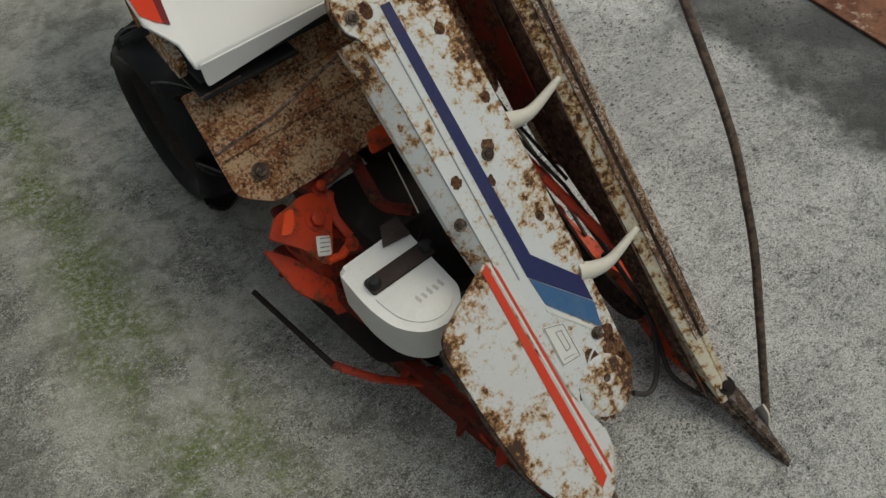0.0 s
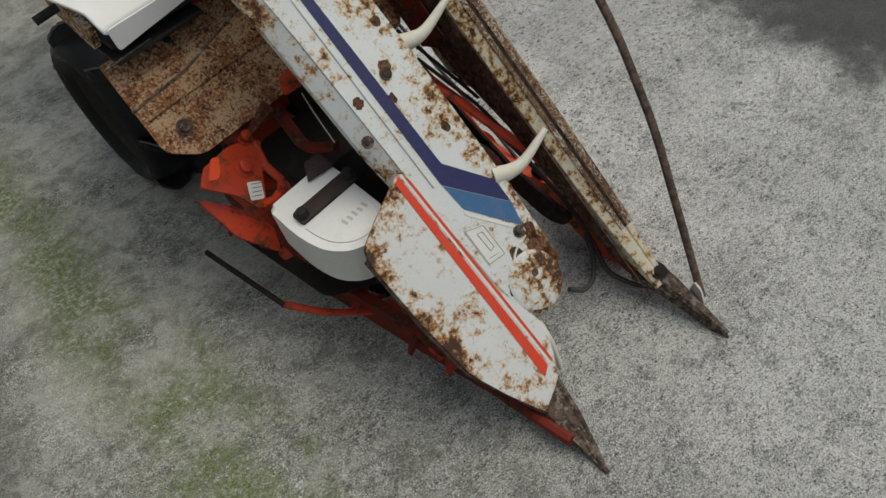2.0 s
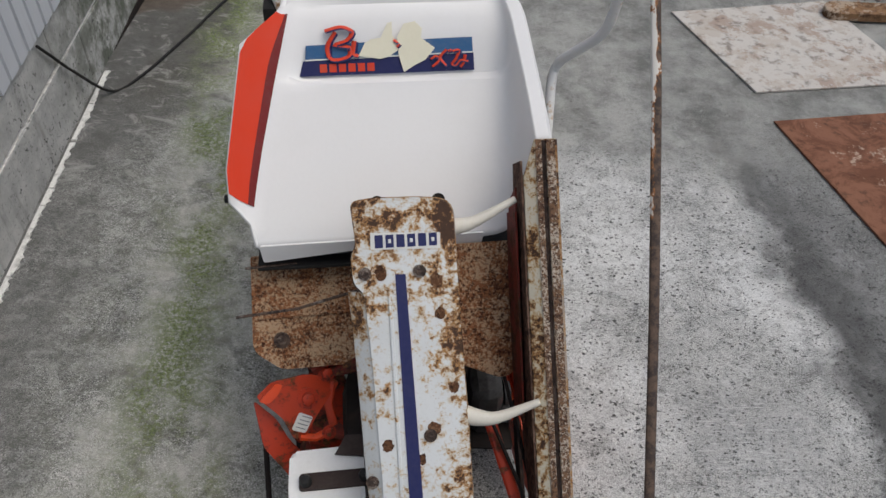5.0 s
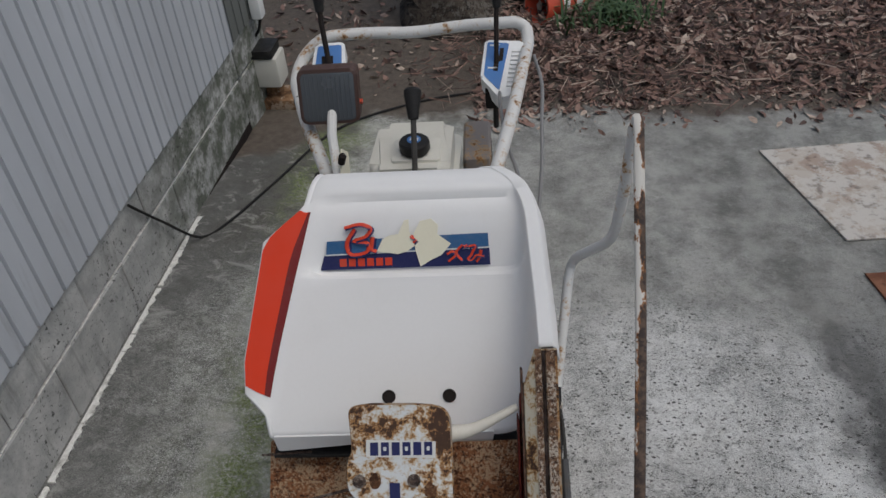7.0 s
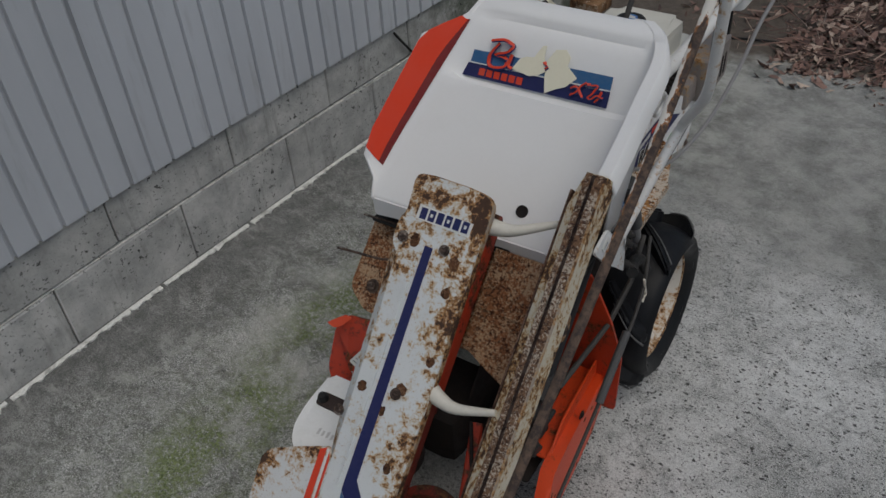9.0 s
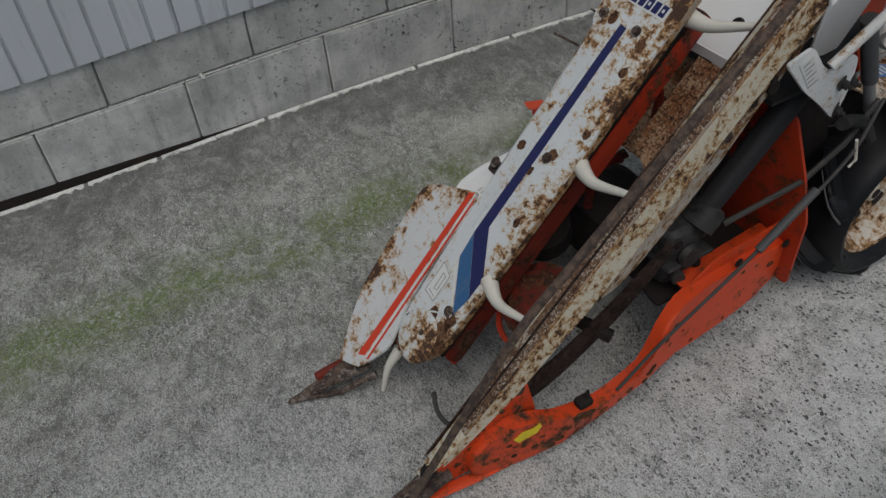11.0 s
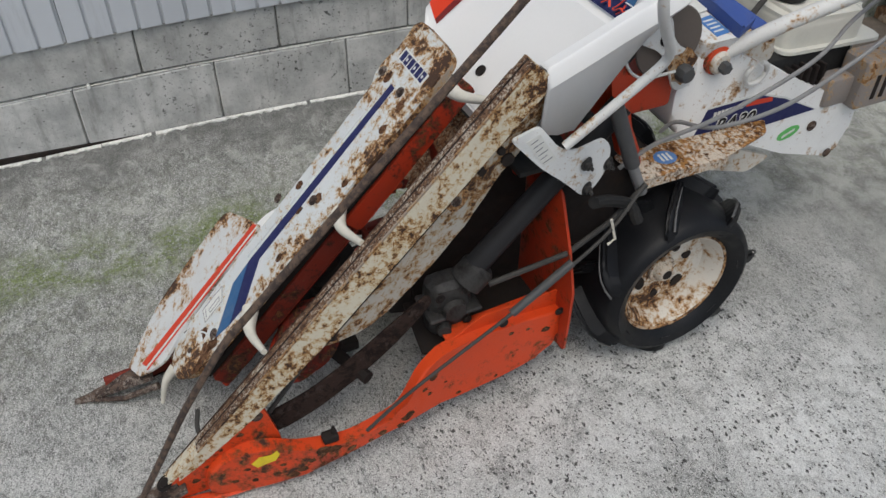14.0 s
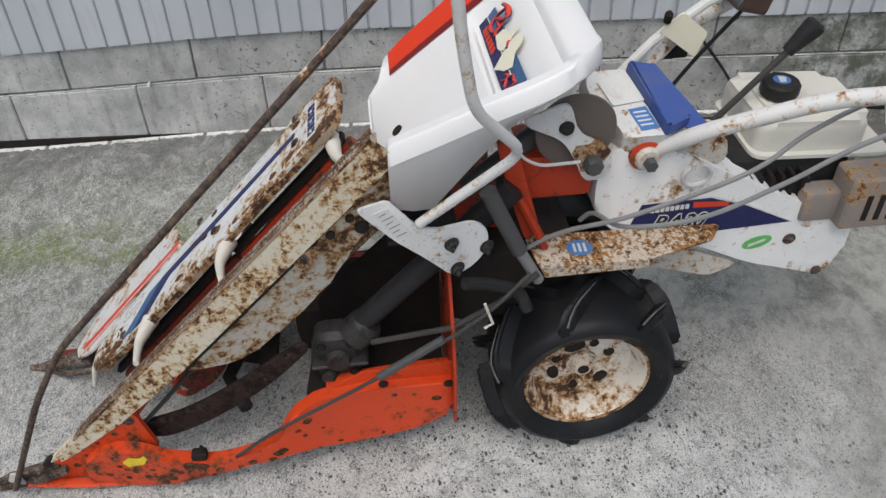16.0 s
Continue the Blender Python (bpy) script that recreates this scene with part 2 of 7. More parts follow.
    # thin algae, rough and olive, out from the wall
    thin = n.math("MULTIPLY", n.ramp(n.math("ABSOLUTE", n.math("SUBTRACT", x, 0.50)), 0.16, 0.50, 1, 0), n.ramp(n.noise(34, 6, 0.8), 0.44, 0.58))
    col = n.mix(n.math("MULTIPLY", thin, 0.25), col, (0.20, 0.22, 0.14))
    # moss in a line beside the wall
    line = n.math("ADD", n.math("ADD", x, n.math("MULTIPLY", y, 0.075)), n.ramp(n.noise(2.4, 3), 0.2, 0.8, -0.07, 0.07))
    off = n.math("ABSOLUTE", n.math("SUBTRACT", line, 0.495))
    band = n.ramp(off, 0.02, 0.17, 1, 0)
    patch = n.math("MULTIPLY", n.ramp(n.noise(5, 5, 0.7), 0.37, 0.54), n.ramp(n.noise(90, 6, 0.8), 0.38, 0.56))
    moss = n.math("MULTIPLY", band, patch)
    col = n.mix(n.math("MULTIPLY", moss, 0.95), col, n.mix(n.ramp(n.noise(160, 4, 0.8), 0.35, 0.65), (0.080, 0.105, 0.036), (0.25, 0.305, 0.125)))
    # pale scrape marks across the middle of the yard
    field = n.math("MULTIPLY", n.ramp(n.math("ABSOLUTE", n.math("SUBTRACT", x, 1.73)), 0.06, 0.22, 1, 0), n.ramp(n.math("ABSOLUTE", n.math("SUBTRACT", y, 0.77)), 0.06, 0.22, 1, 0))
    col = n.mix(n.math("MULTIPLY", field, 0.38), col, (0.17, 0.172, 0.165))
    scrape = n.math("MULTIPLY", field, n.ramp(n.noise(9, 5, 0.8, n.scaled(2.2, 26, 1, rot=(0, 0, radians(-24)))), 0.53, 0.62))
    col = n.mix(n.math("MULTIPLY", scrape, 0.7), col, (0.72, 0.72, 0.70))
    # earth beyond the slab
    verge = n.math("MINIMUM", 2.86, n.math("ADD", 2.47, n.math("MULTIPLY", x, 0.95)))
    soil = n.ramp(n.math("ADD", n.math("SUBTRACT", y, verge), n.ramp(n.noise(3, 5), 0.2, 0.8, -0.12, 0.12)), -0.05, 0.07)
    earth = n.mix(n.noise(28, 5, 0.7), (0.055, 0.044, 0.036), (0.20, 0.17, 0.14))
    col = n.mix(soil, col, earth)
    h = n.math("ADD", n.math("MULTIPLY", grit, 0.8), n.math("MULTIPLY", fine, 0.5))
    h = n.math("ADD", h, n.math("MULTIPLY", mid, 1.0))
    h = n.math("SUBTRACT", h, n.math("MULTIPLY", chip, 0.7))
    n.bump(h, 0.9, 0.006)
    return n.done(col, n.math("SUBTRACT", 0.9, n.math("MULTIPLY", damp, 0.25)), spec=0.2)


def block_material():
    n = Nodes("concrete_block")
    x, y, z = n.axes()
    tint = n.random()
    col = n.mix(n.ramp(n.noise(9, 6, 0.65), 0.3, 0.7), (0.34, 0.345, 0.335), (0.585, 0.585, 0.565))
    col = n.mix(n.math("MULTIPLY", tint, 0.35), col, (0.25, 0.25, 0.235))
    col = n.mix(n.ramp(n.noise(120, 4, 0.7), 0.54, 0.74, 0, 0.5), col, (0.14, 0.14, 0.13))
    pits = n.math("MULTIPLY", n.ramp(n.cells(45, n.scaled(1, 1, 1.8)), 0.08, 0.20, 1, 0), n.ramp(n.noise(13, 3), 0.48, 0.57))
    col = n.mix(n.math("MULTIPLY", pits, 0.8), col, (0.07, 0.07, 0.065))
    # green weathering on the far stretch
    far = n.math("MULTIPLY", n.ramp(y, 1.6, 2.2), n.ramp(n.noise(11, 5, 0.7), 0.35, 0.6))
    col = n.mix(n.math("MULTIPLY", far, 0.88), col, (0.070, 0.082, 0.055))
    mold = n.math("MULTIPLY", n.ramp(n.noise(62, 4, 0.7), 0.58, 0.63), n.math("MULTIPLY", n.ramp(y, -0.3, 0.6, 0.35, 1.0), n.ramp(n.noise(6, 4), 0.42, 0.60)))
    col = n.mix(n.math("MULTIPLY", mold, 0.9), col, (0.03, 0.03, 0.028))
    streak = n.ramp(n.noise(10, 4, 0.6, n.scaled(1, 3, 0.5)), 0.52, 0.75, 0, 0.5)
    col = n.mix(streak, col, (0.16, 0.16, 0.145))
    n.bump(n.math("SUBTRACT", n.noise(140, 4, 0.7), pits), 0.5, 0.003)
    return n.done(col, 0.92, spec=0.25)


def siding_material(name, base, dirt):
    n = Nodes(name)
    col = n.mix(n.ramp(n.noise(2.2, 5, 0.6, n.scaled(1, 1, 0.3)), 0.35, 0.7), base, tuple(v * 0.86 for v in base))
    col = n.mix(n.ramp(n.noise(14, 5, 0.7, n.scaled(1, 2, 0.25)), 0.54, 0.78, 0, dirt), col, (0.20, 0.20, 0.185))
    col = n.mix(n.math("MULTIPLY", n.random(), 0.10), col, (0.30, 0.31, 0.32))
    n.bump(n.noise(70, 3), 0.06, 0.001)
    return n.done(col, 0.5, spec=0.4)


def leaf_material():
    n = Nodes("dead_leaf")
    r = n.island()
    col = n.mix(n.ramp(r, 0.0, 0.6), (0.062, 0.037, 0.031), (0.25, 0.150, 0.118))
    col = n.mix(n.ramp(r, 0.68, 1.0), col, (0.50, 0.40, 0.32))
    col = n.mix(n.ramp(n.noise(60, 4), 0.4, 0.7, 0, 0.4), col, (0.06, 0.04, 0.03))
    return n.done(col, 0.75)


M = {
    "ground": concrete_ground(),
    "block": block_material(),
    "mortar": grimy("mortar", (0.23, 0.23, 0.215), 0.95, 0.9, 20, (0.04, 0.038, 0.035)),
    "chalk": grimy("lime_bead", (0.78, 0.78, 0.74), 0.95, 0.70, 30),
    "siding": siding_material("painted_siding", (0.53, 0.555, 0.59), 0.3),
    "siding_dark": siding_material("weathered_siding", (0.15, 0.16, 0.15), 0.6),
    "hood": grimy("white_plastic", (0.71, 0.71, 0.70), 0.34, 0.12, 7, (0.5, 0.5, 0.46), bump=0.03),
    "cover": rusty("rusted_white_enamel", (0.56, 0.585, 0.585), 0.36, 52, stain=(0.43, 0.30, 0.14), edges=(("X", 0.005, 0.065, 0.11), ("X", -0.055, -0.095, 0.05), ("Z", 0.62, 0.72, 0.12), ("Z", 0.24, 0.14, 0.06))),
    "cover_edge": rusty("rusted_edge", (0.30, 0.25, 0.20), 1.0, 50),
    "leaf": rusty("rusted_white_divider", (0.56, 0.575, 0.57), 0.43, 48, edges=(("X", -0.150, -0.200, 0.11), ("Z", 0.32, 0.385, 0.09), ("Z", 0.13, 0.03, 0.10))),
    "rail": rusty("rusted_rail_paint", (0.60, 0.555, 0.44), 0.72, 72, stain=(0.46, 0.30, 0.12)),
    "rail_top": rust_plate("rusted_rail_top", (0.050, 0.028, 0.020), (0.17, 0.098, 0.058), (0.50, 0.44, 0.36), 0.50, 150),
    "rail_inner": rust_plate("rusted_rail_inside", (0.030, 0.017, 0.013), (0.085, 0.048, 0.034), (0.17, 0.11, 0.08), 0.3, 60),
    "side_plate": rusty("rusted_side_plate", (0.50, 0.48, 0.42), 0.95, 38, stain=(0.37, 0.25, 0.11)),
    "trim_rust": rusty("cover_with_rust", (0.62, 0.625, 0.61), 0.30, 34),
    "case_white": rusty("white_case_paint", (0.78, 0.78, 0.76), 0.16, 30, edges=(("Z", 0.345, 0.29, 0.12), ("Z", 0.60, 0.66, 0.06))),
    "plate_white": rusty("white_mounting_plate", (0.66, 0.67, 0.66), 0.14, 34),
    "fender_rust": rust_plate("rusted_fender", (0.065, 0.028, 0.012), (0.34, 0.165, 0.052), (0.60, 0.54, 0.45), 1.0, 70),
    "casting": rusty("rust_flecked_casting", (0.56, 0.53, 0.47), 0.62, 40),
    "rim": rusty("rusted_rim", (0.60, 0.57, 0.51), 0.33, 34, edges=(("Z", 0.20, 0.09, 0.09), ("Y", 0.79, 0.68, 0.07), ("X", 0.226, 0.196, 0.05))),
    "rim_edge": rusty("rusted_rim_edge", (0.42, 0.33, 0.25), 1.0, 50),
    "deck": rust_plate("rusted_deck", (0.050, 0.021, 0.013), (0.250, 0.108, 0.048), (0.46, 0.32, 0.20), 0.80, 125),
    "steel": rust_plate("rusted_steel", (0.035, 0.027, 0.024), (0.10, 0.070, 0.055), (0.22, 0.19, 0.165), 0.5, 60),
    "rod": rod_material(),
    "tube": rusty("white_tube", (0.60, 0.60, 0.58), 0.36, 40),
    "sheet_pale": rust_plate("pale_sheet", (0.36, 0.29, 0.24), (0.46, 0.42, 0.37), (0.52, 0.50, 0.46), 1.3, 7),
    "sheet_red": rust_plate("rusted_sheet", (0.14, 0.062, 0.038), (0.22, 0.105, 0.066), (0.45, 0.34, 0.26), -0.2, 7),
    "orange": rusty("orange_enamel", (0.60, 0.058, 0.012), 0.40, 34, 0.42, (0.25, 0.04, 0.012), light_rust=(0.16, 0.035, 0.015)),
    # worn red, lowered to carry the shadows on frame and cross wall
    "orange_mid": rusty("worn_shaded_red_enamel", (0.42, 0.038, 0.010), 0.48, 30, 0.45, (0.16, 0.03, 0.012), light_rust=(0.09, 0.024, 0.013)),
    # dirty orange, darkened as well for parts that lie in shadow
    "orange_shaded": rusty("dirty_shaded_orange_enamel", (0.40, 0.034, 0.010), 0.55, 36, 0.55, (0.09, 0.02, 0.012), light_rust=(0.055, 0.022, 0.014)),
    "rubber": grimy("tyre_rubber", (0.0085, 0.009, 0.0105), 0.36, 0.22, 10, (0.045, 0.043, 0.040), grain=300),
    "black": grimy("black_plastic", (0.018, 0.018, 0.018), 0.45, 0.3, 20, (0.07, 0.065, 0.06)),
    # oily iron, near black so that it also serves as painted shade in hollows
    "dark": grimy("oily_iron_and_shade", (0.017, 0.014, 0.013), 0.7, 0.5, 20, (0.045, 0.030, 0.022)),
    # greasy casting grey, lowered for the shade of hood and housing
    "grey": grimy("grey_casting", (0.052, 0.050, 0.048), 0.42, 1.0, 30, (0.013, 0.011, 0.010), 0.2),
    "pipe_grey": grimy("grey_tube", (0.058, 0.06, 0.062), 0.5, 0.4, 16),
    # grey tube with the shade under the hood put into its colour
    "tube_shaded": grimy("shaded_grey_tube", (0.024, 0.024, 0.026), 0.45, 0.5, 16, (0.018, 0.015, 0.013)),
    "lug_wear": grimy("worn_rubber_edge", (0.10, 0.10, 0.10), 0.7, 0.8, 60, (0.012, 0.012, 0.012)),
    "blade": rust_plate("brown_steel_blade", (0.014, 0.010, 0.009), (0.036, 0.024, 0.020), (0.06, 0.045, 0.038), 0.1, 30),
    "flake": rust_plate("flaked_rust", (0.035, 0.018, 0.012), (0.105, 0.050, 0.026), (0.20, 0.11, 0.06), 0.3, 90),
    # dull red with the deep shadow under the binder mixed into the paint
    "belly": rusty("grimy_shaded_red_enamel", (0.150, 0.015, 0.006), 0.75, 26, 0.7, (0.035, 0.010, 0.007), light_rust=(0.022, 0.011, 0.008)),
    "disc": grimy("brown_sheet_disc", (0.115, 0.095, 0.082), 0.55, 0.3, 12, (0.07, 0.055, 0.045)),
    "shield": rusty("stained_muffler_shield", (0.24, 0.21, 0.19), 0.30, 30),
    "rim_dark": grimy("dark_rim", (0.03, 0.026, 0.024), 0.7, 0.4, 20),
    "strap": grimy("brown_strap", (0.040, 0.028, 0.025), 0.55, 0.3, 30),
    "white": grimy("white_enamel", (0.74, 0.75, 0.74), 0.4, 0.22, 9, (0.35, 0.33, 0.29)),
    "tine": grimy("aged_nylon", (0.60, 0.575, 0.50), 0.5, 0.3, 16, (0.33, 0.27, 0.2)),
    "tank": grimy("aged_tank_plastic", (0.58, 0.57, 0.51), 0.5, 0.25, 9, (0.36, 0.33, 0.27)),
    "blue": grimy("blue_paint", (0.034, 0.072, 0.26), 0.4, 0.25, 14, (0.12, 0.12, 0.13)),
    "panel_blue": grimy("blue_panel", (0.055, 0.17, 0.42), 0.4, 0.2, 14, (0.2, 0.22, 0.25)),
    "navy": grimy("navy_decal", (0.014, 0.018, 0.085), 0.45, 0.12, 25, (0.12, 0.11, 0.12)),
    "teal": grimy("light_blue_decal", (0.022, 0.10, 0.235), 0.4, 0.25, 25, (0.25, 0.22, 0.19)),
    "red": grimy("red_decal", (0.58, 0.045, 0.018), 0.45, 0.2, 25, (0.35, 0.18, 0.1)),
    "dark_red": grimy("deep_red_decal", (0.15, 0.008, 0.009), 0.55, 0.2, 25),
    "hood_orange": grimy("orange_decal", (0.60, 0.038, 0.009), 0.52, 0.1, 12, (0.4, 0.06, 0.02)),
    "green": grimy("green_decal", (0.10, 0.42, 0.10), 0.5, 0.3, 25, (0.4, 0.4, 0.35)),
    "yellow": grimy("yellow_decal", (0.70, 0.55, 0.02), 0.5, 0.3, 30),
    "paper": grimy("torn_paper", (0.74, 0.71, 0.56), 0.8, 0.3, 18, (0.6, 0.55, 0.4)),
    "label": grimy("label_white", (0.62, 0.63, 0.60), 0.6, 0.35, 30, (0.4, 0.35, 0.3)),
    "faint": grimy("faded_print", (0.50, 0.50, 0.49), 0.6, 0.3, 30, (0.55, 0.55, 0.53)),
    "ink": grimy("label_ink", (0.16, 0.17, 0.19), 0.6, 0.2, 30),
    "lamp_rim": grimy("brown_lamp_rim", (0.070, 0.038, 0.030), 0.5, 0.4, 16, (0.06, 0.035, 0.028)),
    "lens": grimy("lamp_lens", (0.085, 0.095, 0.105), 0.10, 0.1, 9),
    "bark": rust_plate("bark", (0.022, 0.019, 0.017), (0.075, 0.062, 0.05), (0.13, 0.12, 0.105), 0.3, 22),
    "leaves": leaf_material(),
    "cone": grimy("cone_red", (0.55, 0.075, 0.035), 0.5, 0.3, 16),
    "weed": grimy("weed_green", (0.042, 0.085, 0.028), 0.6, 0.2, 30),
    "road": grimy("pale_road", (0.66, 0.67, 0.68), 0.9, 0.35, 4, (0.33, 0.33, 0.32)),
    "wood": rust_plate("weathered_wood", (0.10, 0.055, 0.03), (0.24, 0.14, 0.075), (0.4, 0.32, 0.24), 0.3, 12),
    "cable": grimy("cable_black", (0.02, 0.02, 0.02), 0.6, 0.2, 20),
    "rod_grey": grimy("dull_steel_rod", (0.055, 0.053, 0.05), 0.5, 0.4, 20, (0.02, 0.018, 0.016)),
    "cable_grey": grimy("cable_sleeve_grey", (0.20, 0.20, 0.20), 0.5, 0.3, 20),
}


# ---- mesh helpers ----
def finish(bm, smooth=35):
    bmesh.ops.recalc_face_normals(bm, faces=bm.faces)
    for f in bm.faces:
        f.smooth = True
    for e in bm.edges:
        if len(e.link_faces) == 2 and e.calc_face_angle(0) > radians(smooth):
            e.smooth = False
    return bm


def part(name, bm, material, parent=None, label="", smooth=35):
    """Links a bmesh as one mesh object under a thing or a part."""
    finish(bm, smooth)
    me = bpy.data.meshes.new(name)
    bm.to_mesh(me)
    bm.free()
    me.materials.append(material)
    ob = new(name, me)
    if parent is not None:
        ob.parent = parent
    if label:
        ob["label"] = label
    return ob


def thing(name, m, label, category, group="", kind=""):
    ob = new(name)
    ob.empty_display_size = 0.1
    ob.matrix_world = m
    return tagged(ob, label, category, group, kind)


def rounded(poly, r, n=4):
    """A polygon with its corners rounded; r is one radius or one for each corner."""
    out, k = [], len(poly)
    for i, p in enumerate(poly):
        rr = r[i] if isinstance(r, (list, tuple)) else r
        p, a, b = Vector(p), Vector(poly[i - 1]), Vector(poly[(i + 1) % k])
        if rr <= 0:
            out.append(tuple(p))
            continue
        da, db = (a - p), (b - p)
        d = min(rr, da.length * 0.48, db.length * 0.48)
        p0, p1 = p + da.normalized() * d, p + db.normalized() * d
        for j in range(n + 1):
            t = j / n
            q = p0 * (1 - t) ** 2 + p * 2 * t * (1 - t) + p1 * t * t
            out.append(tuple(q))
    return out


def slab(poly, h, m=None, bevel=0.0, seg=2):
    """A plate with the outline poly in its frame's first two axes, from 0 down to -h on the third."""
    bm = bmesh.new()
    top = [bm.verts.new((p[0], p[1], 0)) for p in poly]
    low = [bm.verts.new((p[0], p[1], -h)) for p in poly]
    face = bm.faces.new(top)
    bm.faces.new(low[::-1])
    k = len(poly)
    for i in range(k):
        bm.faces.new((top[i], low[i], low[(i + 1) % k], top[(i + 1) % k]))
    if bevel > 0:
        bmesh.ops.bevel(bm, geom=list(face.edges), offset=bevel, segments=seg, affect="EDGES", profile=0.6)
    if m is not None:
        bm.transform(m)
    return bm


def box(x0, x1, y0, y1, z0, z1, bevel=0.0, seg=2, m=None):
    bm = bmesh.new()
    bmesh.ops.create_cube(bm, size=1)
    bm.transform(Matrix.Translation(((x0 + x1) / 2, (y0 + y1) / 2, (z0 + z1) / 2)) @ Matrix.Diagonal((x1 - x0, y1 - y0, z1 - z0, 1)))
    if bevel > 0:
        bmesh.ops.bevel(bm, geom=bm.edges[:], offset=bevel, segments=seg, affect="EDGES", profile=0.6)
    if m is not None:
        bm.transform(m)
    return bm


def glide(points, n=6):
    """Points on a smooth curve through the given ones."""
    p = [Vector(q) for q in points]
    if len(p) < 3:
        return p
    p = [p[0] * 2 - p[1]] + p + [p[-1] * 2 - p[-2]]
    out = []
    for i in range(1, len(p) - 2):
        for j in range(n):
            t = j / n
            a, b, c, d = p[i - 1], p[i], p[i + 1], p[i + 2]
            out.append(0.5 * ((2 * b) + (c - a) * t + (2 * a - 5 * b + 4 * c - d) * t * t + (3 * b - a - 3 * c + d) * t ** 3))
    out.append(p[-2])
    return out


def bent(points, r=0.03, n=5):
    """A path of straight runs with its bends rounded."""
    p = [Vector(q) for q in points]
    out = [p[0]]
    for a, b, c in zip(p, p[1:], p[2:]):
        d = min(r, (a - b).length * 0.45, (c - b).length * 0.45)
        p0, p1 = b + (a - b).normalized() * d, b + (c - b).normalized() * d
        out += [p0 * (1 - t) ** 2 + b * 2 * t * (1 - t) + p1 * t * t for t in (j / n for j in range(n + 1))]
    return out + [p[-1]]


def tube(path, radius, sides=10, flat=1.0, up=(0, 0, 1)):
    """A round or flattened tube along a path; radius is one number or a pair from start to end."""
    bm, path = bmesh.new(), [Vector(p) for p in path]
    rings, k = [], len(path)
    ref = Vector(up)
    for i, p in enumerate(path):
        d = (path[min(i + 1, k - 1)] - path[max(i - 1, 0)]).normalized()
        side = d.cross(ref)
        if side.length < 1e-3:
            side = d.cross(Vector((1, 0, 0)))
        side.normalize()
        top = side.cross(d).normalized()
        t = i / (k - 1)
        r = radius if not isinstance(radius, tuple) else radius[0] * (1 - t) + radius[1] * t
        rings.append([bm.verts.new(p + side * r * math.cos(2 * math.pi * j / sides) + top * r * flat * math.sin(2 * math.pi * j / sides)) for j in range(sides)])
    for a, b in zip(rings, rings[1:]):
        for j in range(sides):
            bm.faces.new((a[j], a[(j + 1) % sides], b[(j + 1) % sides], b[j]))
    bm.faces.new(rings[0][::-1])
    bm.faces.new(rings[-1])
    return bm


def lathe(profile, m=None, sides=32, closed=False):
    """Turns a profile of (radius, height) pairs about the third axis."""
    bm, rings = bmesh.new(), []
    for r, h in profile:
        if r < 1e-5:
            rings.append([bm.verts.new((0, 0, h))])
        else:
            rings.append([bm.verts.new((r * math.cos(2 * math.pi * j / sides), r * math.sin(2 * math.pi * j / sides), h)) for j in range(sides)])
    pairs = list(zip(rings, rings[1:])) + ([(rings[-1], rings[0])] if closed else [])
    for a, b in pairs:
        for j in range(sides):
            q = (a[j % len(a)], a[(j + 1) % len(a)], b[(j + 1) % len(b)], b[j % len(b)])
            q = tuple(dict.fromkeys(q))
            if len(q) > 2:
                bm.faces.new(q)
    if m is not None:
        bm.transform(m)
    return bm


def axis(at, along):
    """The frame at a place whose third axis runs along a direction."""
    return Matrix.Translation(at) @ Vector(along).to_track_quat("Z", "Y").to_matrix().to_4x4()


def merge(*bms):
    """Several bmeshes as one."""
    out = bmesh.new()
    for b in bms:
        me = bpy.data.meshes.new("piece")
        b.to_mesh(me)
        b.free()
        out.from_mesh(me)
        bpy.data.meshes.remove(me)
    return out


def bolt(parent, at, along, r=0.008, h=0.007, mat="steel", label=""):
    bm = lathe([(r * 1.7, 0), (r * 1.7, 0.0015), (r, 0.0016), (r, h - 0.001), (r * 0.85, h), (0, h)], axis(at, along), 12)
    return part("bolt", bm, M[mat], parent, label)


def lettering(text, size, m, material, parent, name="lettering", shear=0.0, extrude=0.0008, bold=0.0):
    cu = bpy.data.curves.new("text", "FONT")
    cu.body, cu.size, cu.shear, cu.extrude = text, size, shear, extrude
    cu.align_x, cu.align_y, cu.offset = "LEFT", "CENTER", bold
    ob = bpy.data.objects.new("text", cu)
    scene.collection.objects.link(ob)
    bpy.context.view_layer.update()
    me = bpy.data.meshes.new_from_object(ob.evaluated_get(bpy.context.evaluated_depsgraph_get()))
    bpy.data.objects.remove(ob)
    me.transform(m)
    me.name = name
    me.materials.clear()
    me.materials.append(material)
    out = new(name, me)
    out.parent = parent
    return out


# ---- the yard ----
def rise(y):
    """How far the yard and the courses of the wall climb along the wall."""
    return 0.029 + 0.036 * math.tanh(y / 0.55)


def ground_height(x, y):
    """The slab falls away from the wall and levels out where the binder stands."""
    near = 1.0 if x <= 0 else max(0.0, 1 - x / 0.75) ** 1.4
    tail = 1.0 if y < 2.2 else max(0.0, 1 - (y - 2.2) / 0.75)
    return rise(max(-4.0, min(y, 2.7))) * near * tail if -1.0 < x < 0.75 and y > -6 else 0.0


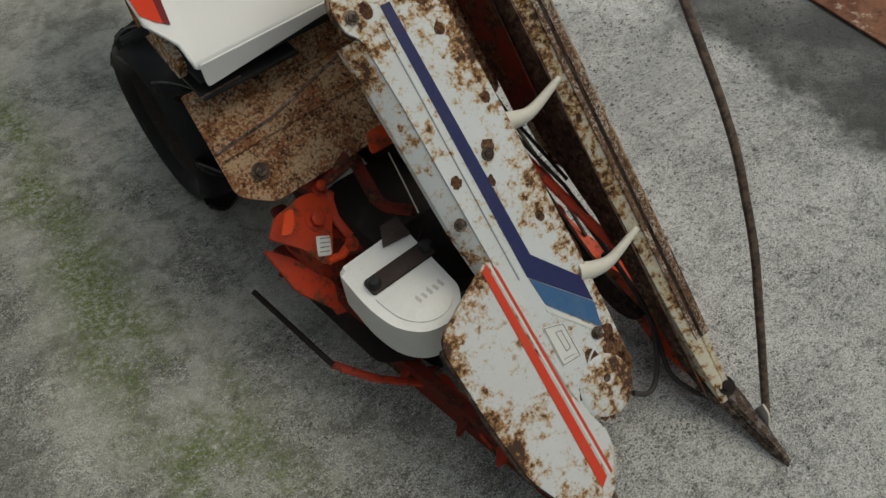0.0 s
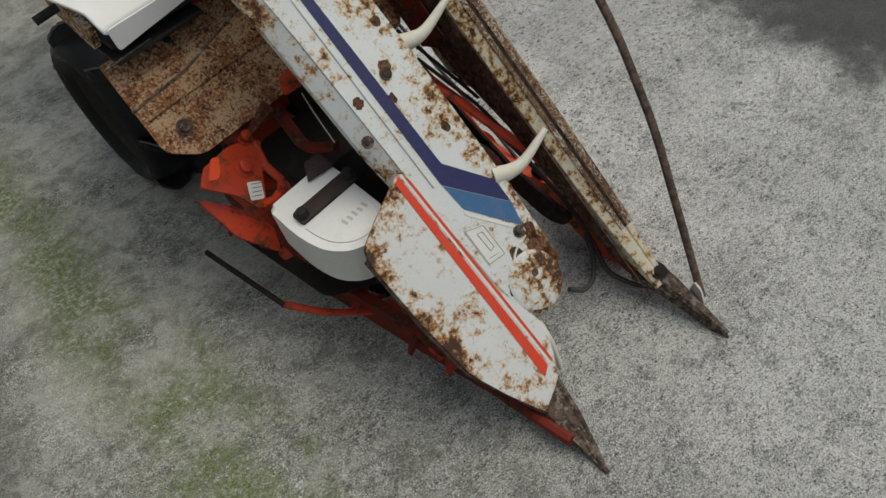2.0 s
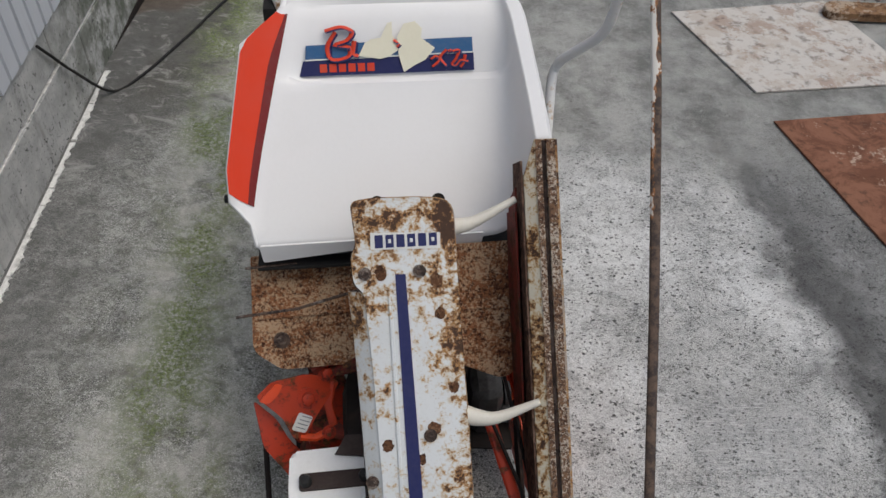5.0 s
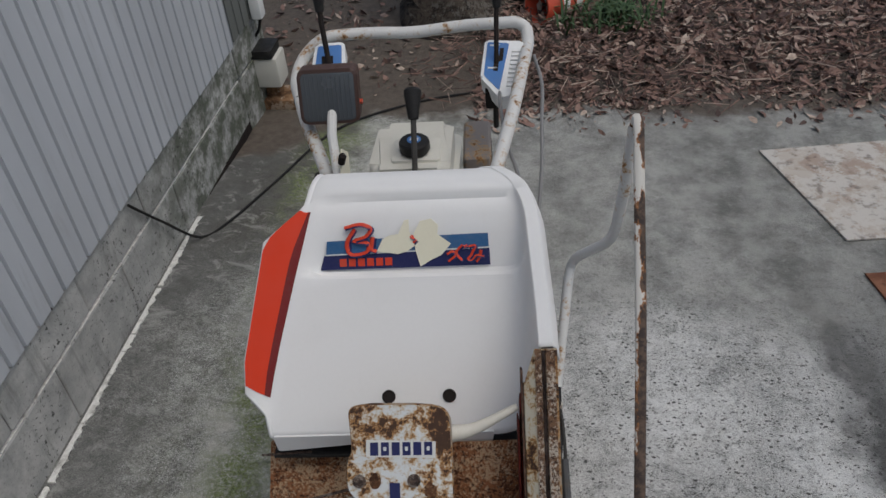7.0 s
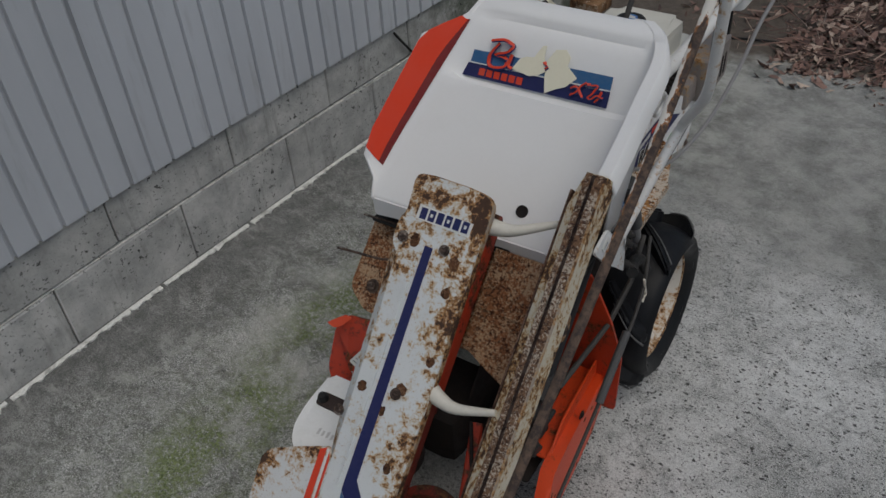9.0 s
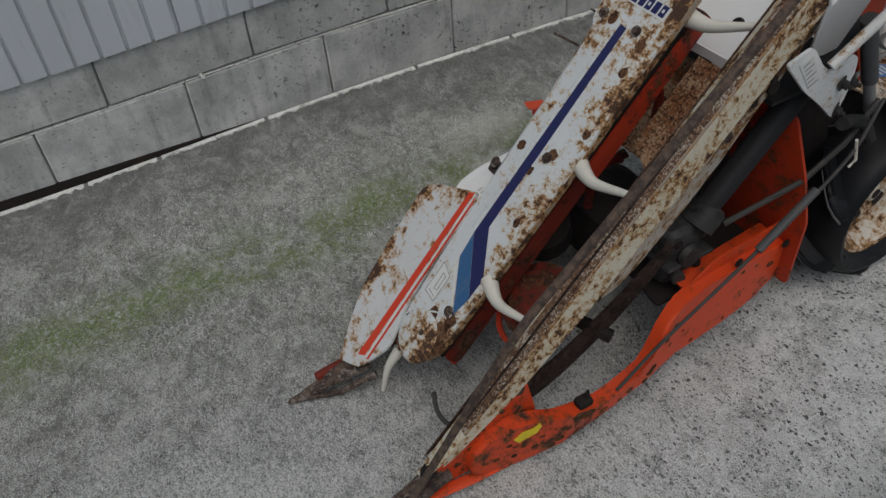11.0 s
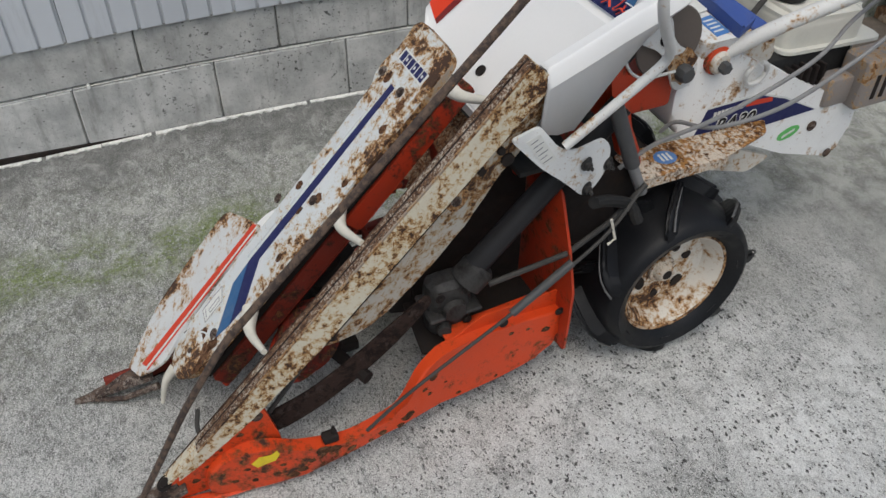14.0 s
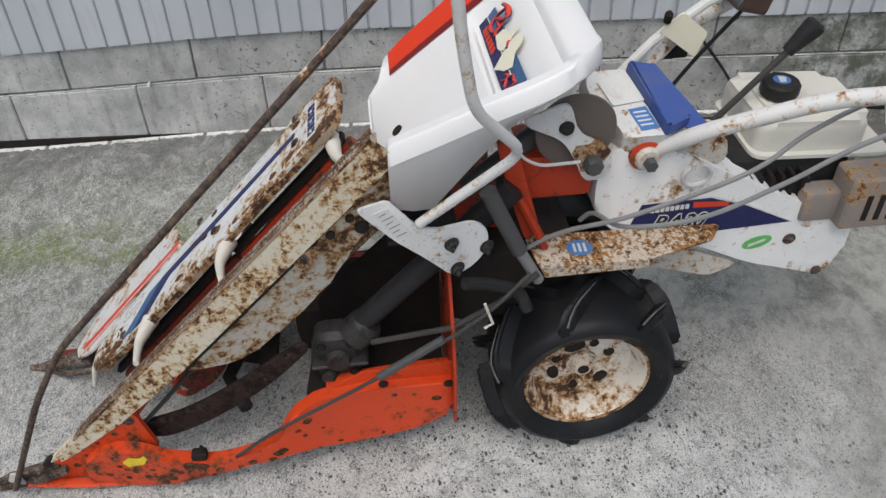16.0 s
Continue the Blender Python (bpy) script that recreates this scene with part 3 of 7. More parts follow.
def build_ground():
    bm = bmesh.new()
    xs = [-400, -40, -8, -3, -1, -0.02] + [0.05 * i for i in range(17)] + [1, 1.5, 2, 3, 4, 5, 9, 40, 400]
    ys = [-400, -40, -8, -6, -4, -3, -2] + [-1.5 + 0.15 * i for i in range(32)] + [3.4, 4, 5, 9, 40, 400]
    grid = [[bm.verts.new((x, y, ground_height(x, y))) for x in xs] for y in ys]
    for r0, r1 in zip(grid, grid[1:]):
        for i in range(len(xs) - 1):
            bm.faces.new((r0[i], r0[i + 1], r1[i + 1], r1[i]))
    tagged(part("ground", bm, M["ground"]), "weathered grey concrete yard with moss and damp stains", "ground", kind="structure")
    road = part("pavement", slab([(0.72, 4.12), (12, 4.60), (12, 8.5), (0.72, 8.2)], 0.02, pose(0, 0, 0.02), 0.008), M["road"])
    tagged(road, "pale worn pavement behind the leaf litter", "pavement", kind="structure")


def climb(bm):
    """Lays a piece of the wall along the rise of its courses."""
    for v in bm.verts:
        v.co.z += rise(v.co.y)
    return bm


def siding_sheet(y0, y1, z0, z1, pitch=0.0655):
    """Ribbed sheet on a wall that faces +x."""
    bm, prof = bmesh.new(), []
    n = max(1, round((y1 - y0) / pitch))
    w = (y1 - y0) / n
    for i in range(n):
        y = y0 + i * w
        prof += [(0.014, y + 0.001), (0.0135, y + w * 0.45), (0.0125, y + w * 0.85), (0.010, y + w * 0.89), (0.003, y + w * 0.91), (0.003, y + w * 0.985)]
    prof.append((0.014, y1))
    cols = [[bm.verts.new((x, y, z)) for x, y in prof] for z in (z0, z1)]
    back = [[bm.verts.new((-0.004, y, z)) for x, y in prof] for z in (z0, z1)]
    for i in range(len(prof) - 1):
        bm.faces.new((cols[0][i], cols[0][i + 1], cols[1][i + 1], cols[1][i]))
        bm.faces.new((back[0][i], cols[0][i], cols[0][i + 1], back[0][i + 1]))
        bm.faces.new((cols[1][i], back[1][i], back[1][i + 1], cols[1][i + 1]))
    bm.faces.new((cols[0][0], cols[1][0], back[1][0], back[0][0]))
    bm.faces.new((cols[0][-1], back[0][-1], back[1][-1], cols[1][-1]))
    return bm


WALL_X = -0.045


def build_wall():
    wall = part("wall_west", climb(box(-0.16, -0.012, -4.0, 2.70, -0.15, 2.7)), M["mortar"])
    tagged(wall, "grey concrete block base under ribbed painted metal siding", "wall", kind="structure")
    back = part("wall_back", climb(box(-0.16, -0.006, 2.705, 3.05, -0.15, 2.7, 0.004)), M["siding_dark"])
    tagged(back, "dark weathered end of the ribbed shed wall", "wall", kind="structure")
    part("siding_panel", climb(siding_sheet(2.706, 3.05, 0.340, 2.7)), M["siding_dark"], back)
    for y0, y1, z0, z1 in ((2.708, 2.88, -0.15, 0.183), (2.884, 3.048, -0.15, 0.183), (2.708, 2.98, 0.193, 0.335), (2.984, 3.048, 0.193, 0.335)):
        part("block", climb(box(-0.10, 0.001, y0, y1, z0, z1, 0.004, 1)), M["block"], back)
    rng = random.Random(4)
    for z0, z1, shift in ((-0.15, 0.183, 0.0), (0.193, 0.352, 0.2)):
        y = -4.0 + shift - 0.4
        while y < 2.70:
            a, b = max(y + 0.0017, -3.995), min(y + 0.3983, 2.695)
            if b - a > 0.03:
                d = rng.uniform(-0.002, 0.002)
                part("block", climb(box(-0.10, d, a, b, z0 + 0.001, z1, 0.004, 1)), M["block"], wall)
            y += 0.4
    # pale bed joint between the courses, struck a little proud and ragged
    y, joints = -4.0, []
    while y < 2.68:
        n = rng.uniform(0.03, 0.16)
        e = min(y + n, 2.69)
        joints.append(box(-0.03, rng.uniform(-0.004, 0.0008), y, e - 0.002, 0.1845 + rng.uniform(0, 0.001), 0.1882 + rng.uniform(-0.001, 0.0005), 0.0008, 1))
        y = e
    part("bed_joint", climb(merge(*joints)), M["chalk"], wall, "pale struck bed joint")
    y = -3.9
    while y < 2.69:
        w = 0.655
        e = min(y + w, 2.695)
        part("siding_panel", climb(siding_sheet(y, e - 0.0012, 0.330 + rng.uniform(-0.002, 0.002), 2.7)), M["siding"], wall)
        y = e
    # broken bead of lime where wall and yard meet
    y, beads = -2.2, []
    while y < 2.0:
        n = rng.uniform(0.04, 0.20)
        if rng.random() < 0.97:
            pts = [(0.0, y)]
            k = 4 + round(n / 0.012)
            for j in range(k + 1):
                pts.append((0.015 + rng.uniform(-0.010, 0.013) * rng.random(), y + n * j / k))
            pts.append((0.0, y + n))
            beads.append(slab(pts, 0.010, pose(0.0085, 0, 0.004), 0.003, 2))
        y += n + rng.choice((0.0, 0.002, 0.004, 0.012))
    bead = part("trim_lime", climb(merge(*beads)), M["chalk"])
    tagged(bead, "broken white lime bead along the foot of the wall", "trim", kind="structure")
    for ob in (wall, back, bead):
        ob.location.x = WALL_X
    # added dark strip that stands for the shadow in the gap below the blocks
    part("foot_gap", climb(box(-0.05, 0.0060, -4.0, 2.69, -0.035, 0.001)), M["dark"], wall, "dark strip for the shadowed gap at the foot")
    # a stub of pipe and a chip in the blocks
    nail = thing("wall_pin", pose(WALL_X, 0.046, 0.222), "short steel pin standing out of the block wall", "pin")
    part("shank", tube([(-0.03, 0, 0), (0.022, 0.004, 0.006)], 0.005, 8), M["label"], nail)


def build_sheets():
    a = part("metal_sheet", slab([(1.930, 2.60), (2.55, 2.70), (2.72, 2.16), (2.112, 2.087)], 0.006, pose(0, 0, 0.009), 0.001, 1), M["sheet_pale"])
    tagged(a, "pale sheet of metal stained with rust lying flat", "sheet", "scrap sheets")
    b = part("metal_sheet", slab([(2.125, 1.928), (3.03, 2.05), (3.20, 1.42), (2.295, 1.295)], 0.006, pose(0, 0, 0.009), 0.001, 1), M["sheet_red"])
    tagged(b, "red-brown rusted sheet of metal lying flat", "sheet", "scrap sheets")
    c = part("metal_sheet", slab([(2.330, 1.215), (3.17, 1.28), (3.15, 0.50), (2.304, 0.44)], 0.006, pose(0, 0, 0.009), 0.001, 1), M["sheet_red"])
    tagged(c, "rusted sheet of metal with pale bare patches", "sheet", "scrap sheets")
    p = part("plank", slab(rounded([(2.50, 2.56), (2.52, 2.65), (3.3, 2.60), (3.3, 2.51)], [0.05, 0.05, 0, 0]), 0.03, pose(0, 0, 0.04), 0.004), M["wood"])
    tagged(p, "weathered brown plank lying on the pale sheet", "plank")


def build_litter():
    rng = random.Random(11)
    bm = bmesh.new()
    n = 0
    while n < 17000:
        x, y = rng.uniform(-0.3, 4.6), rng.uniform(2.70, 4.28)
        thick = 1.0 if x > 0.85 else 0.13
        near = 2.89 + 0.05 * x + 0.06 * math.sin(x * 4.1) + 0.04 * math.sin(x * 11) + (0.22 if x < 0.85 else 0)
        if y < near - rng.expovariate(14) or rng.random() > thick:
            continue
        n += 1
        heap = 0.055 * min(1, max(0, (y - near) * 3)) * thick
        z = 0.004 + heap * rng.random()
        size = rng.choice((0.008, 0.012, 0.016, 0.022, 0.032)) * rng.uniform(0.8, 1.2)
        m = Matrix.Translation((x, y, z)) @ Euler((rng.gauss(0, 0.45), rng.gauss(0, 0.45), rng.uniform(0, 6.28))).to_matrix().to_4x4()
        curl = rng.uniform(-0.4, 0.5) * size
        w = size * rng.uniform(0.28, 0.5)
        pts = [(-size, 0, curl), (-size * 0.3, -w, 0.2 * curl), (size * 0.5, -w * 0.7, 0.1 * curl), (size, 0, curl), (size * 0.5, w * 0.7, 0.3 * curl), (-size * 0.3, w, 0.1 * curl), (0, 0, -0.25 * curl)]
        v = [bm.verts.new(m @ Vector(q)) for q in pts]
        for i in range(6):
            bm.faces.new((v[i], v[(i + 1) % 6], v[6]))
    # dry twigs lying among the leaves
    for i in range(2400):
        x, y = rng.uniform(0.6, 4.6), rng.uniform(2.88, 4.22)
        a, l, r, z = rng.uniform(0, 6.28), rng.uniform(0.03, 0.14), rng.uniform(0.0012, 0.003), rng.uniform(0.03, 0.065)
        d, side = Vector((math.cos(a), math.sin(a), rng.uniform(-0.15, 0.15))) * l, Vector((-math.sin(a), math.cos(a), 0)) * r
        p = Vector((x, y, z))
        v = [bm.verts.new(q) for q in (p - side, p + side, p + Vector((0, 0, 2 * r)), p + d - side * 0.5, p + d + side * 0.5, p + d + Vector((0, 0, r)))]
        for q in ((0, 1, 4, 3), (1, 2, 5, 4), (2, 0, 3, 5)):
            bm.faces.new([v[k] for k in q])
    me = bpy.data.meshes.new("leaf_litter")
    bm.to_mesh(me)
    bm.free()
    me.materials.append(M["leaves"])
    tagged(new("leaf_litter", me), "drift of brown dead leaves at the edge of the slab", "leaves", kind="stuff")
    bm = bmesh.new()
    for i in range(190):
        x, y = rng.gauss(1.42, 0.10), rng.gauss(3.66, 0.07)
        h, a = rng.uniform(0.05, 0.15), rng.uniform(0, 6.28)
        d = Vector((math.cos(a), math.sin(a), 0))
        s = Vector((-d.y, d.x, 0)) * 0.006
        b = Vector((x, y, 0.02))
        q = [b - s, b + s, b + d * h * 0.4 + s + Vector((0, 0, h * 0.7)), b + d * h * 0.4 - s + Vector((0, 0, h * 0.7)), b + d * h + Vector((0, 0, h * 0.75))]
        v = [bm.verts.new(p) for p in q]
        bm.faces.new(v[:4])
        bm.faces.new((v[3], v[2], v[4]))
    me = bpy.data.meshes.new("weeds")
    bm.to_mesh(me)
    bm.free()
    me.materials.append(M["weed"])
    tagged(new("weeds", me), "low tuft of green weeds among dead leaves", "weeds", kind="stuff")


def build_far_things():
    tree = thing("tree", pose(0.61, 3.83, 0), "dark bare tree trunk standing in dead leaves", "tree")
    bm = tube(glide([(0.06, 0, -0.05), (0.02, 0, 0.12), (-0.03, 0.05, 0.6), (-0.10, 0.10, 1.3), (-0.06, 0.15, 2.2), (-0.15, 0.2, 3.0)], 8), (0.21, 0.10), 18)
    for v in bm.verts:
        a = math.atan2(v.co.y, v.co.x)
        k = 1 + 0.08 * math.sin(5 * a + v.co.z * 3) + 0.05 * math.sin(11 * a) + 0.5 * math.exp(-max(v.co.z, 0) * 9)
        v.co.x, v.co.y = v.co.x * k, v.co.y * k
    part("trunk", bm, M["bark"], tree)
    for i in range(5):
        a, z = i * 1.3, 1.6 + 0.3 * i
        limb = [(-0.08, 0.1, z), (0.35 * math.cos(a) - 0.08, 0.35 * math.sin(a) + 0.1, z + 0.35), (0.9 * math.cos(a), 0.9 * math.sin(a), z + 0.7)]
        part("limb", tube(glide(limb), (0.04, 0.012), 8), M["bark"], tree)
    pipe = thing("drain_pipe", pose(0.83, 4.10, 0.10, 0, 0, -40), "black corrugated plastic pipe lying among leaves", "pipe")
    prof = []
    for i in range(27):
        prof.append((0.088 if i % 2 else 0.080, -0.35 + i * 0.027))
    prof += [(0.074, 0.352), (0.074, -0.35)]
    part("barrel", lathe(prof, axis((0, 0, 0), (1, 0, 0)), 24, True), M["black"], pipe)
    cone = thing("traffic_cone", pose(1.08, 3.72, 0.085, 0, 0, 42), "red and white traffic cone lying on its side", "cone")
    m = axis((0, 0, 0), (1, 0, -0.12))
    part("shell", lathe([(0.088, 0.0), (0.080, 0.05), (0.073, 0.11), (0.069, 0.11), (0.078, 0.0)], m, 24, True), M["cone"], cone)
    for i, (z0, z1, mat) in enumerate(((0.11, 0.16, "white"), (0.16, 0.21, "cone"), (0.21, 0.26, "white"), (0.26, 0.33, "cone"))):
        r = lambda z: 0.073 - 0.19 * (z - 0.11)
        part("band", lathe([(r(z0), z0), (r(z1), z1), (r(z1) - 0.004, z1), (r(z0) - 0.004, z0)], m, 24, True), M[mat], cone)
    eb = thing("electrical_box", pose(-0.02, 2.93, 0), "pale plastic junction box with a dark lid on a wooden stand", "electrical box")
    part("stand", box(-0.09, 0.11, -0.04, 0.10, 0.0, 0.05, 0.006), M["wood"], eb)
    part("post", box(-0.02, 0.04, 0.0, 0.06, 0.05, 0.12, 0.004), M["wood"], eb)
    part("case", box(-0.07, 0.07, -0.05, 0.07, 0.115, 0.245, 0.01), M["tank"], eb)
    part("lid", slab(rounded([(-0.065, -0.055), (0.055, -0.055), (0.055, 0.07), (-0.065, 0.07)], 0.012), 0.035, pose(0, 0, 0.282), 0.008), M["black"], eb, "dark lid")
    so = thing("wall_socket", pose(0.018 + WALL_X, 2.94, 0.45, 0, 0, 90), "small grey outdoor socket on the shed corner", "socket")
    part("cover_cap", box(-0.03, 0.03, -0.045, 0.0, -0.05, 0.05, 0.012), M["white"], so)
    part("lead", tube(glide([(0, -0.03, -0.05), (0.02, 0.02, -0.14), (0.03, 0.18, -0.25)]), 0.006, 8), M["cable"], so)
    ca = thing("power_cable", pose(0, 0, 0), "black cable trailing from the wall across the concrete", "cable")
    run = [(0.02, 1.95), (0.09, 2.06), (0.17, 2.30), (0.31, 2.72), (0.60, 2.95), (0.92, 3.06)]
    part("cord", tube(glide([(-0.038, 1.72, 0.375), (-0.031, 1.76, 0.32), (-0.030, 1.85, 0.21)] + [(x, y, ground_height(x, y) + 0.008) for x, y in run], 8), 0.0045, 8), M["cable"], ca)


build_ground()
build_wall()
build_sheets()
build_litter()
build_far_things()

# ---- the binder: its frame is x to its side, y to its rear, z up ----
binder = thing("reaper_binder", pose(1.0, 0.45, 0, 0, 0, 5), "old walk-behind reaper binder in rusted white and orange", "reaper binder")
# the slope of the divider: first axis across, second up the slope, third out of it
SLOPE = Matrix(((1, 0, 0, 0), (0, 0.702, -0.712, 0), (0, 0.712, 0.702, 0.431), (0, 0, 0, 1)))


def on_slope(x, s, n=0.0):
    return SLOPE @ Vector((x, s, n))


def build_cover():
    outline = [(-0.096, 0.427), (-0.060, 0.431), (0.005, 0.430), (0.062, 0.425), (0.066, 0.20), (0.070, 0.05), (0.072, -0.19),
               (0.068, -0.36), (0.012, -0.418), (-0.042, -0.385), (-0.058, -0.32), (-0.066, -0.15), (-0.070, 0.0), (-0.075, 0.17), (-0.082, 0.285), (-0.098, 0.30), (-0.100, 0.34), (-0.090, 0.36)]
    shape = rounded(outline, [0.012, 0, 0, 0.06, 0, 0, 0, 0.04, 0.05, 0.03, 0, 0, 0, 0.02, 0.01, 0.012, 0.012, 0.01], 5)
    body = part("divider_cover", slab(shape, 0.012, SLOPE, 0.005, 3), M["cover"], binder, "rust-blotched white sheet cover with blue stripe")
    # turned-down rusty lip along the outline
    k = len(shape)
    bm = bmesh.new()
    rings = []
    for n, off in ((-0.005, 0.0018), (-0.017, 0.0018), (-0.017, -0.002), (-0.005, -0.002)):
        ring = []
        for i, p in enumerate(shape):
            a, b = Vector(shape[i - 1]), Vector(shape[(i + 1) % k])
            d = (b - a).normalized()
            nrm = Vector((-d.y, d.x))
            q = Vector(p) + nrm * off
            ring.append(bm.verts.new(SLOPE @ Vector((q.x, q.y, n))))
        rings.append(ring)
    for a, b in zip(rings, rings[1:] + rings[:1]):
        for i in range(k):
            bm.faces.new((a[i], a[(i + 1) % k], b[(i + 1) % k], b[i]))
    part("lip", bm, M["cover_edge"], body, "brown rusted edge")
    # sunk strip with a bevelled wall beside the stripe
    bm = bmesh.new()
    line = [(-0.0835, 0.287), (-0.0785, 0.22), (-0.0755, 0.15), (-0.0725, 0.06), (-0.0700, -0.02), (-0.0680, -0.10), (-0.0670, -0.14)]
    rows = []
    for x, s in line:
        out = 0.024 - 0.010 * max(0, -s - 0.02) / 0.12
        rows.append([bm.verts.new(on_slope(*q)) for q in ((x + 0.003, s, -0.003), (x - 0.002, s, -0.005), (x - out, s, -0.024), (x - out - 0.001, s, -0.034), (x - out + 0.002, s, -0.034), (x - out + 0.003, s, -0.027), (x + 0.003, s, -0.012))])
    for p, q in zip(rows, rows[1:]):
        for i in range(7):
            bm.faces.new((p[i], p[(i + 1) % 7], q[(i + 1) % 7], q[i]))
    bm.faces.new(rows[0])
    bm.faces.new(rows[-1][::-1])
    part("side_flange", bm, M["cover"], body, "bevelled white edge of the cover")
    part("bead", slab([(-0.046, 0.29), (-0.040, 0.29), (-0.037, -0.13), (-0.043, -0.13)], 0.004, SLOPE @ pose(0, 0, 0.003), 0.002, 2), M["cover"], body)
    # decals
    up = SLOPE @ pose(0, 0, 0.0012)
    part("stripe", slab([(-0.033, 0.312), (-0.017, 0.312), (-0.006, -0.107), (0.055, -0.184), (0.055, -0.228), (-0.028, -0.134)], 0.001, up), M["navy"], body, "dark blue stripe decal")
    part("stripe", slab([(-0.027, -0.137), (0.055, -0.230), (0.047, -0.273), (-0.022, -0.187)], 0.001, up), M["teal"], body, "light blue decal")
    part("stripe", slab([(-0.025, -0.190), (0.046, -0.276), (0.045, -0.283), (-0.026, -0.197)], 0.001, up), M["label"], body)
    # lettered maker's mark drawn as plain blocks
    part("badge", slab([(-0.068, 0.378), (0.040, 0.374), (0.039, 0.349), (-0.069, 0.352)], 0.001, up), M["label"], body)
    for i in range(6):
        x = -0.062 + i * 0.0168
        part("badge_block", slab([(x, 0.374), (x + 0.0125, 0.374), (x + 0.0125, 0.354), (x, 0.354)], 0.001, SLOPE @ pose(0, 0, 0.0022)), M["navy"], body)
        if i % 2:
            part("badge_gap", slab([(x + 0.004, 0.367), (x + 0.0085, 0.367), (x + 0.0085, 0.361), (x + 0.004, 0.361)], 0.001, SLOPE @ pose(0, 0, 0.003)), M["label"], body)
    # worn instruction sticker
    tag = part("sticker", slab([(-0.046, -0.213), (-0.010, -0.226), (-0.008, -0.290), (-0.046, -0.286)], 0.001, up), M["label"], body, "faded instruction sticker")
    ink = SLOPE @ pose(0, 0, 0.0018)
    for a, b in (((-0.044, -0.216), (-0.012, -0.228)), ((-0.012, -0.228), (-0.0105, -0.287)), ((-0.0105, -0.287), (-0.044, -0.283)), ((-0.044, -0.283), (-0.044, -0.216)), ((-0.030, -0.232), (-0.028, -0.268)), ((-0.020, -0.235), (-0.019, -0.266)), ((-0.038, -0.276), (-0.018, -0.279)), ((-0.030, -0.232), (-0.020, -0.235)), ((-0.028, -0.268), (-0.019, -0.266))):
        p, q = Vector(a), Vector(b)
        side = (q - p).normalized().orthogonal() * 0.0005
        part("print_line", slab([tuple(p - side), tuple(q - side), tuple(q + side), tuple(p + side)], 0.0006, ink), M["ink"], tag)
    # pressed line across the foot, and flakes where the paint has lifted
    part("pressed_line", tube(glide([on_slope(-0.040, -0.325, 0.0), on_slope(-0.018, -0.318, 0.0), on_slope(0.010, -0.296, 0.0), on_slope(0.040, -0.288, 0.0)]), 0.0022, 6), M["cover"], body)
    rng = random.Random(8)
    for x, s, r in ((0.006, -0.304, 0.015), (0.030, -0.352, 0.025), (0.045, -0.318, 0.022), (0.050, -0.285, 0.015), (-0.012, -0.383, 0.019), (0.052, -0.345, 0.018), (0.020, -0.378, 0.018), (-0.030, -0.345, 0.016), (0.016, 0.068, 0.010), (0.030, 0.300, 0.011), (0.034, 0.248, 0.009), (-0.055, 0.315, 0.010), (-0.006, 0.020, 0.008), (0.050, 0.130, 0.008), (-0.058, 0.045, 0.009), (0.040, -0.065, 0.008)):
        blot = [(x + r * rng.uniform(0.72, 1.15) * math.cos(a), s + 1.2 * r * rng.uniform(0.72, 1.15) * math.sin(a)) for a in (2 * math.pi * i / 17 for i in range(17))]
        part("rust_flake", slab(blot, 0.0008, SLOPE @ pose(0, 0, 0.0009)), M["flake"], body)
    # embossed round foot and bolts
    part("boss", lathe([(0.0, 0.003), (0.042, 0.003), (0.050, 0.001), (0.055, -0.003), (0.0, -0.003)], on_slope_m(0.006, -0.355), 28), M["cover"], body)
    for x, s in ((0.009, 0.057), (0.005, 0.315), (-0.080, 0.315), (0.034, -0.275), (0.012, -0.345), (-0.085, -0.010)):
        bolt(body, on_slope(x, s, 0.001), SLOPE.to_3x3() @ Vector((0, 0, 1)), 0.0062, 0.0045)
    # red conveyor housing under the cover, the cover's shade put into its paint
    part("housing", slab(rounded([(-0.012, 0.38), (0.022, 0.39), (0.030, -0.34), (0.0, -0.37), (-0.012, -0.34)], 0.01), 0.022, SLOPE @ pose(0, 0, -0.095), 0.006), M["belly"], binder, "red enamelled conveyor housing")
    for s0, s1, mat in ((0.405, 0.06, "orange_shaded"), (0.055, -0.370, "belly")):
        chute = part("conveyor_side", slab(rounded([(s0, -0.052), (s0, -0.092), (s1, -0.100), (s1, -0.058)], 0.008), 0.016, SLOPE @ plate_x(0.050), 0.004), M[mat], binder, "grimy red conveyor side, coloured as shaded by the cover")
        part("chute_lip", slab(rounded([(s0 - 0.005, -0.036), (s0 - 0.005, -0.048), (s1 + 0.005, -0.050), (s1 + 0.005, -0.038)], 0.003), 0.020, SLOPE @ plate_x(0.050)), M["dark"], chute, "black strip below the cover's edge")
    part("guide_rail", tube([on_slope(0.026, 0.40, -0.098), on_slope(0.034, -0.38, -0.098)], 0.012, 8, 0.8), M["orange_shaded"], binder)
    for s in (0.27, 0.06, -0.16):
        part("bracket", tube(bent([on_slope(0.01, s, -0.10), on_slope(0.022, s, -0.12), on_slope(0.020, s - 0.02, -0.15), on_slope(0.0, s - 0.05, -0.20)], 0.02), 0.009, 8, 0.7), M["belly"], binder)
    return body


def on_slope_m(x, s, n=0.0):
    return SLOPE @ pose(x, s, n)


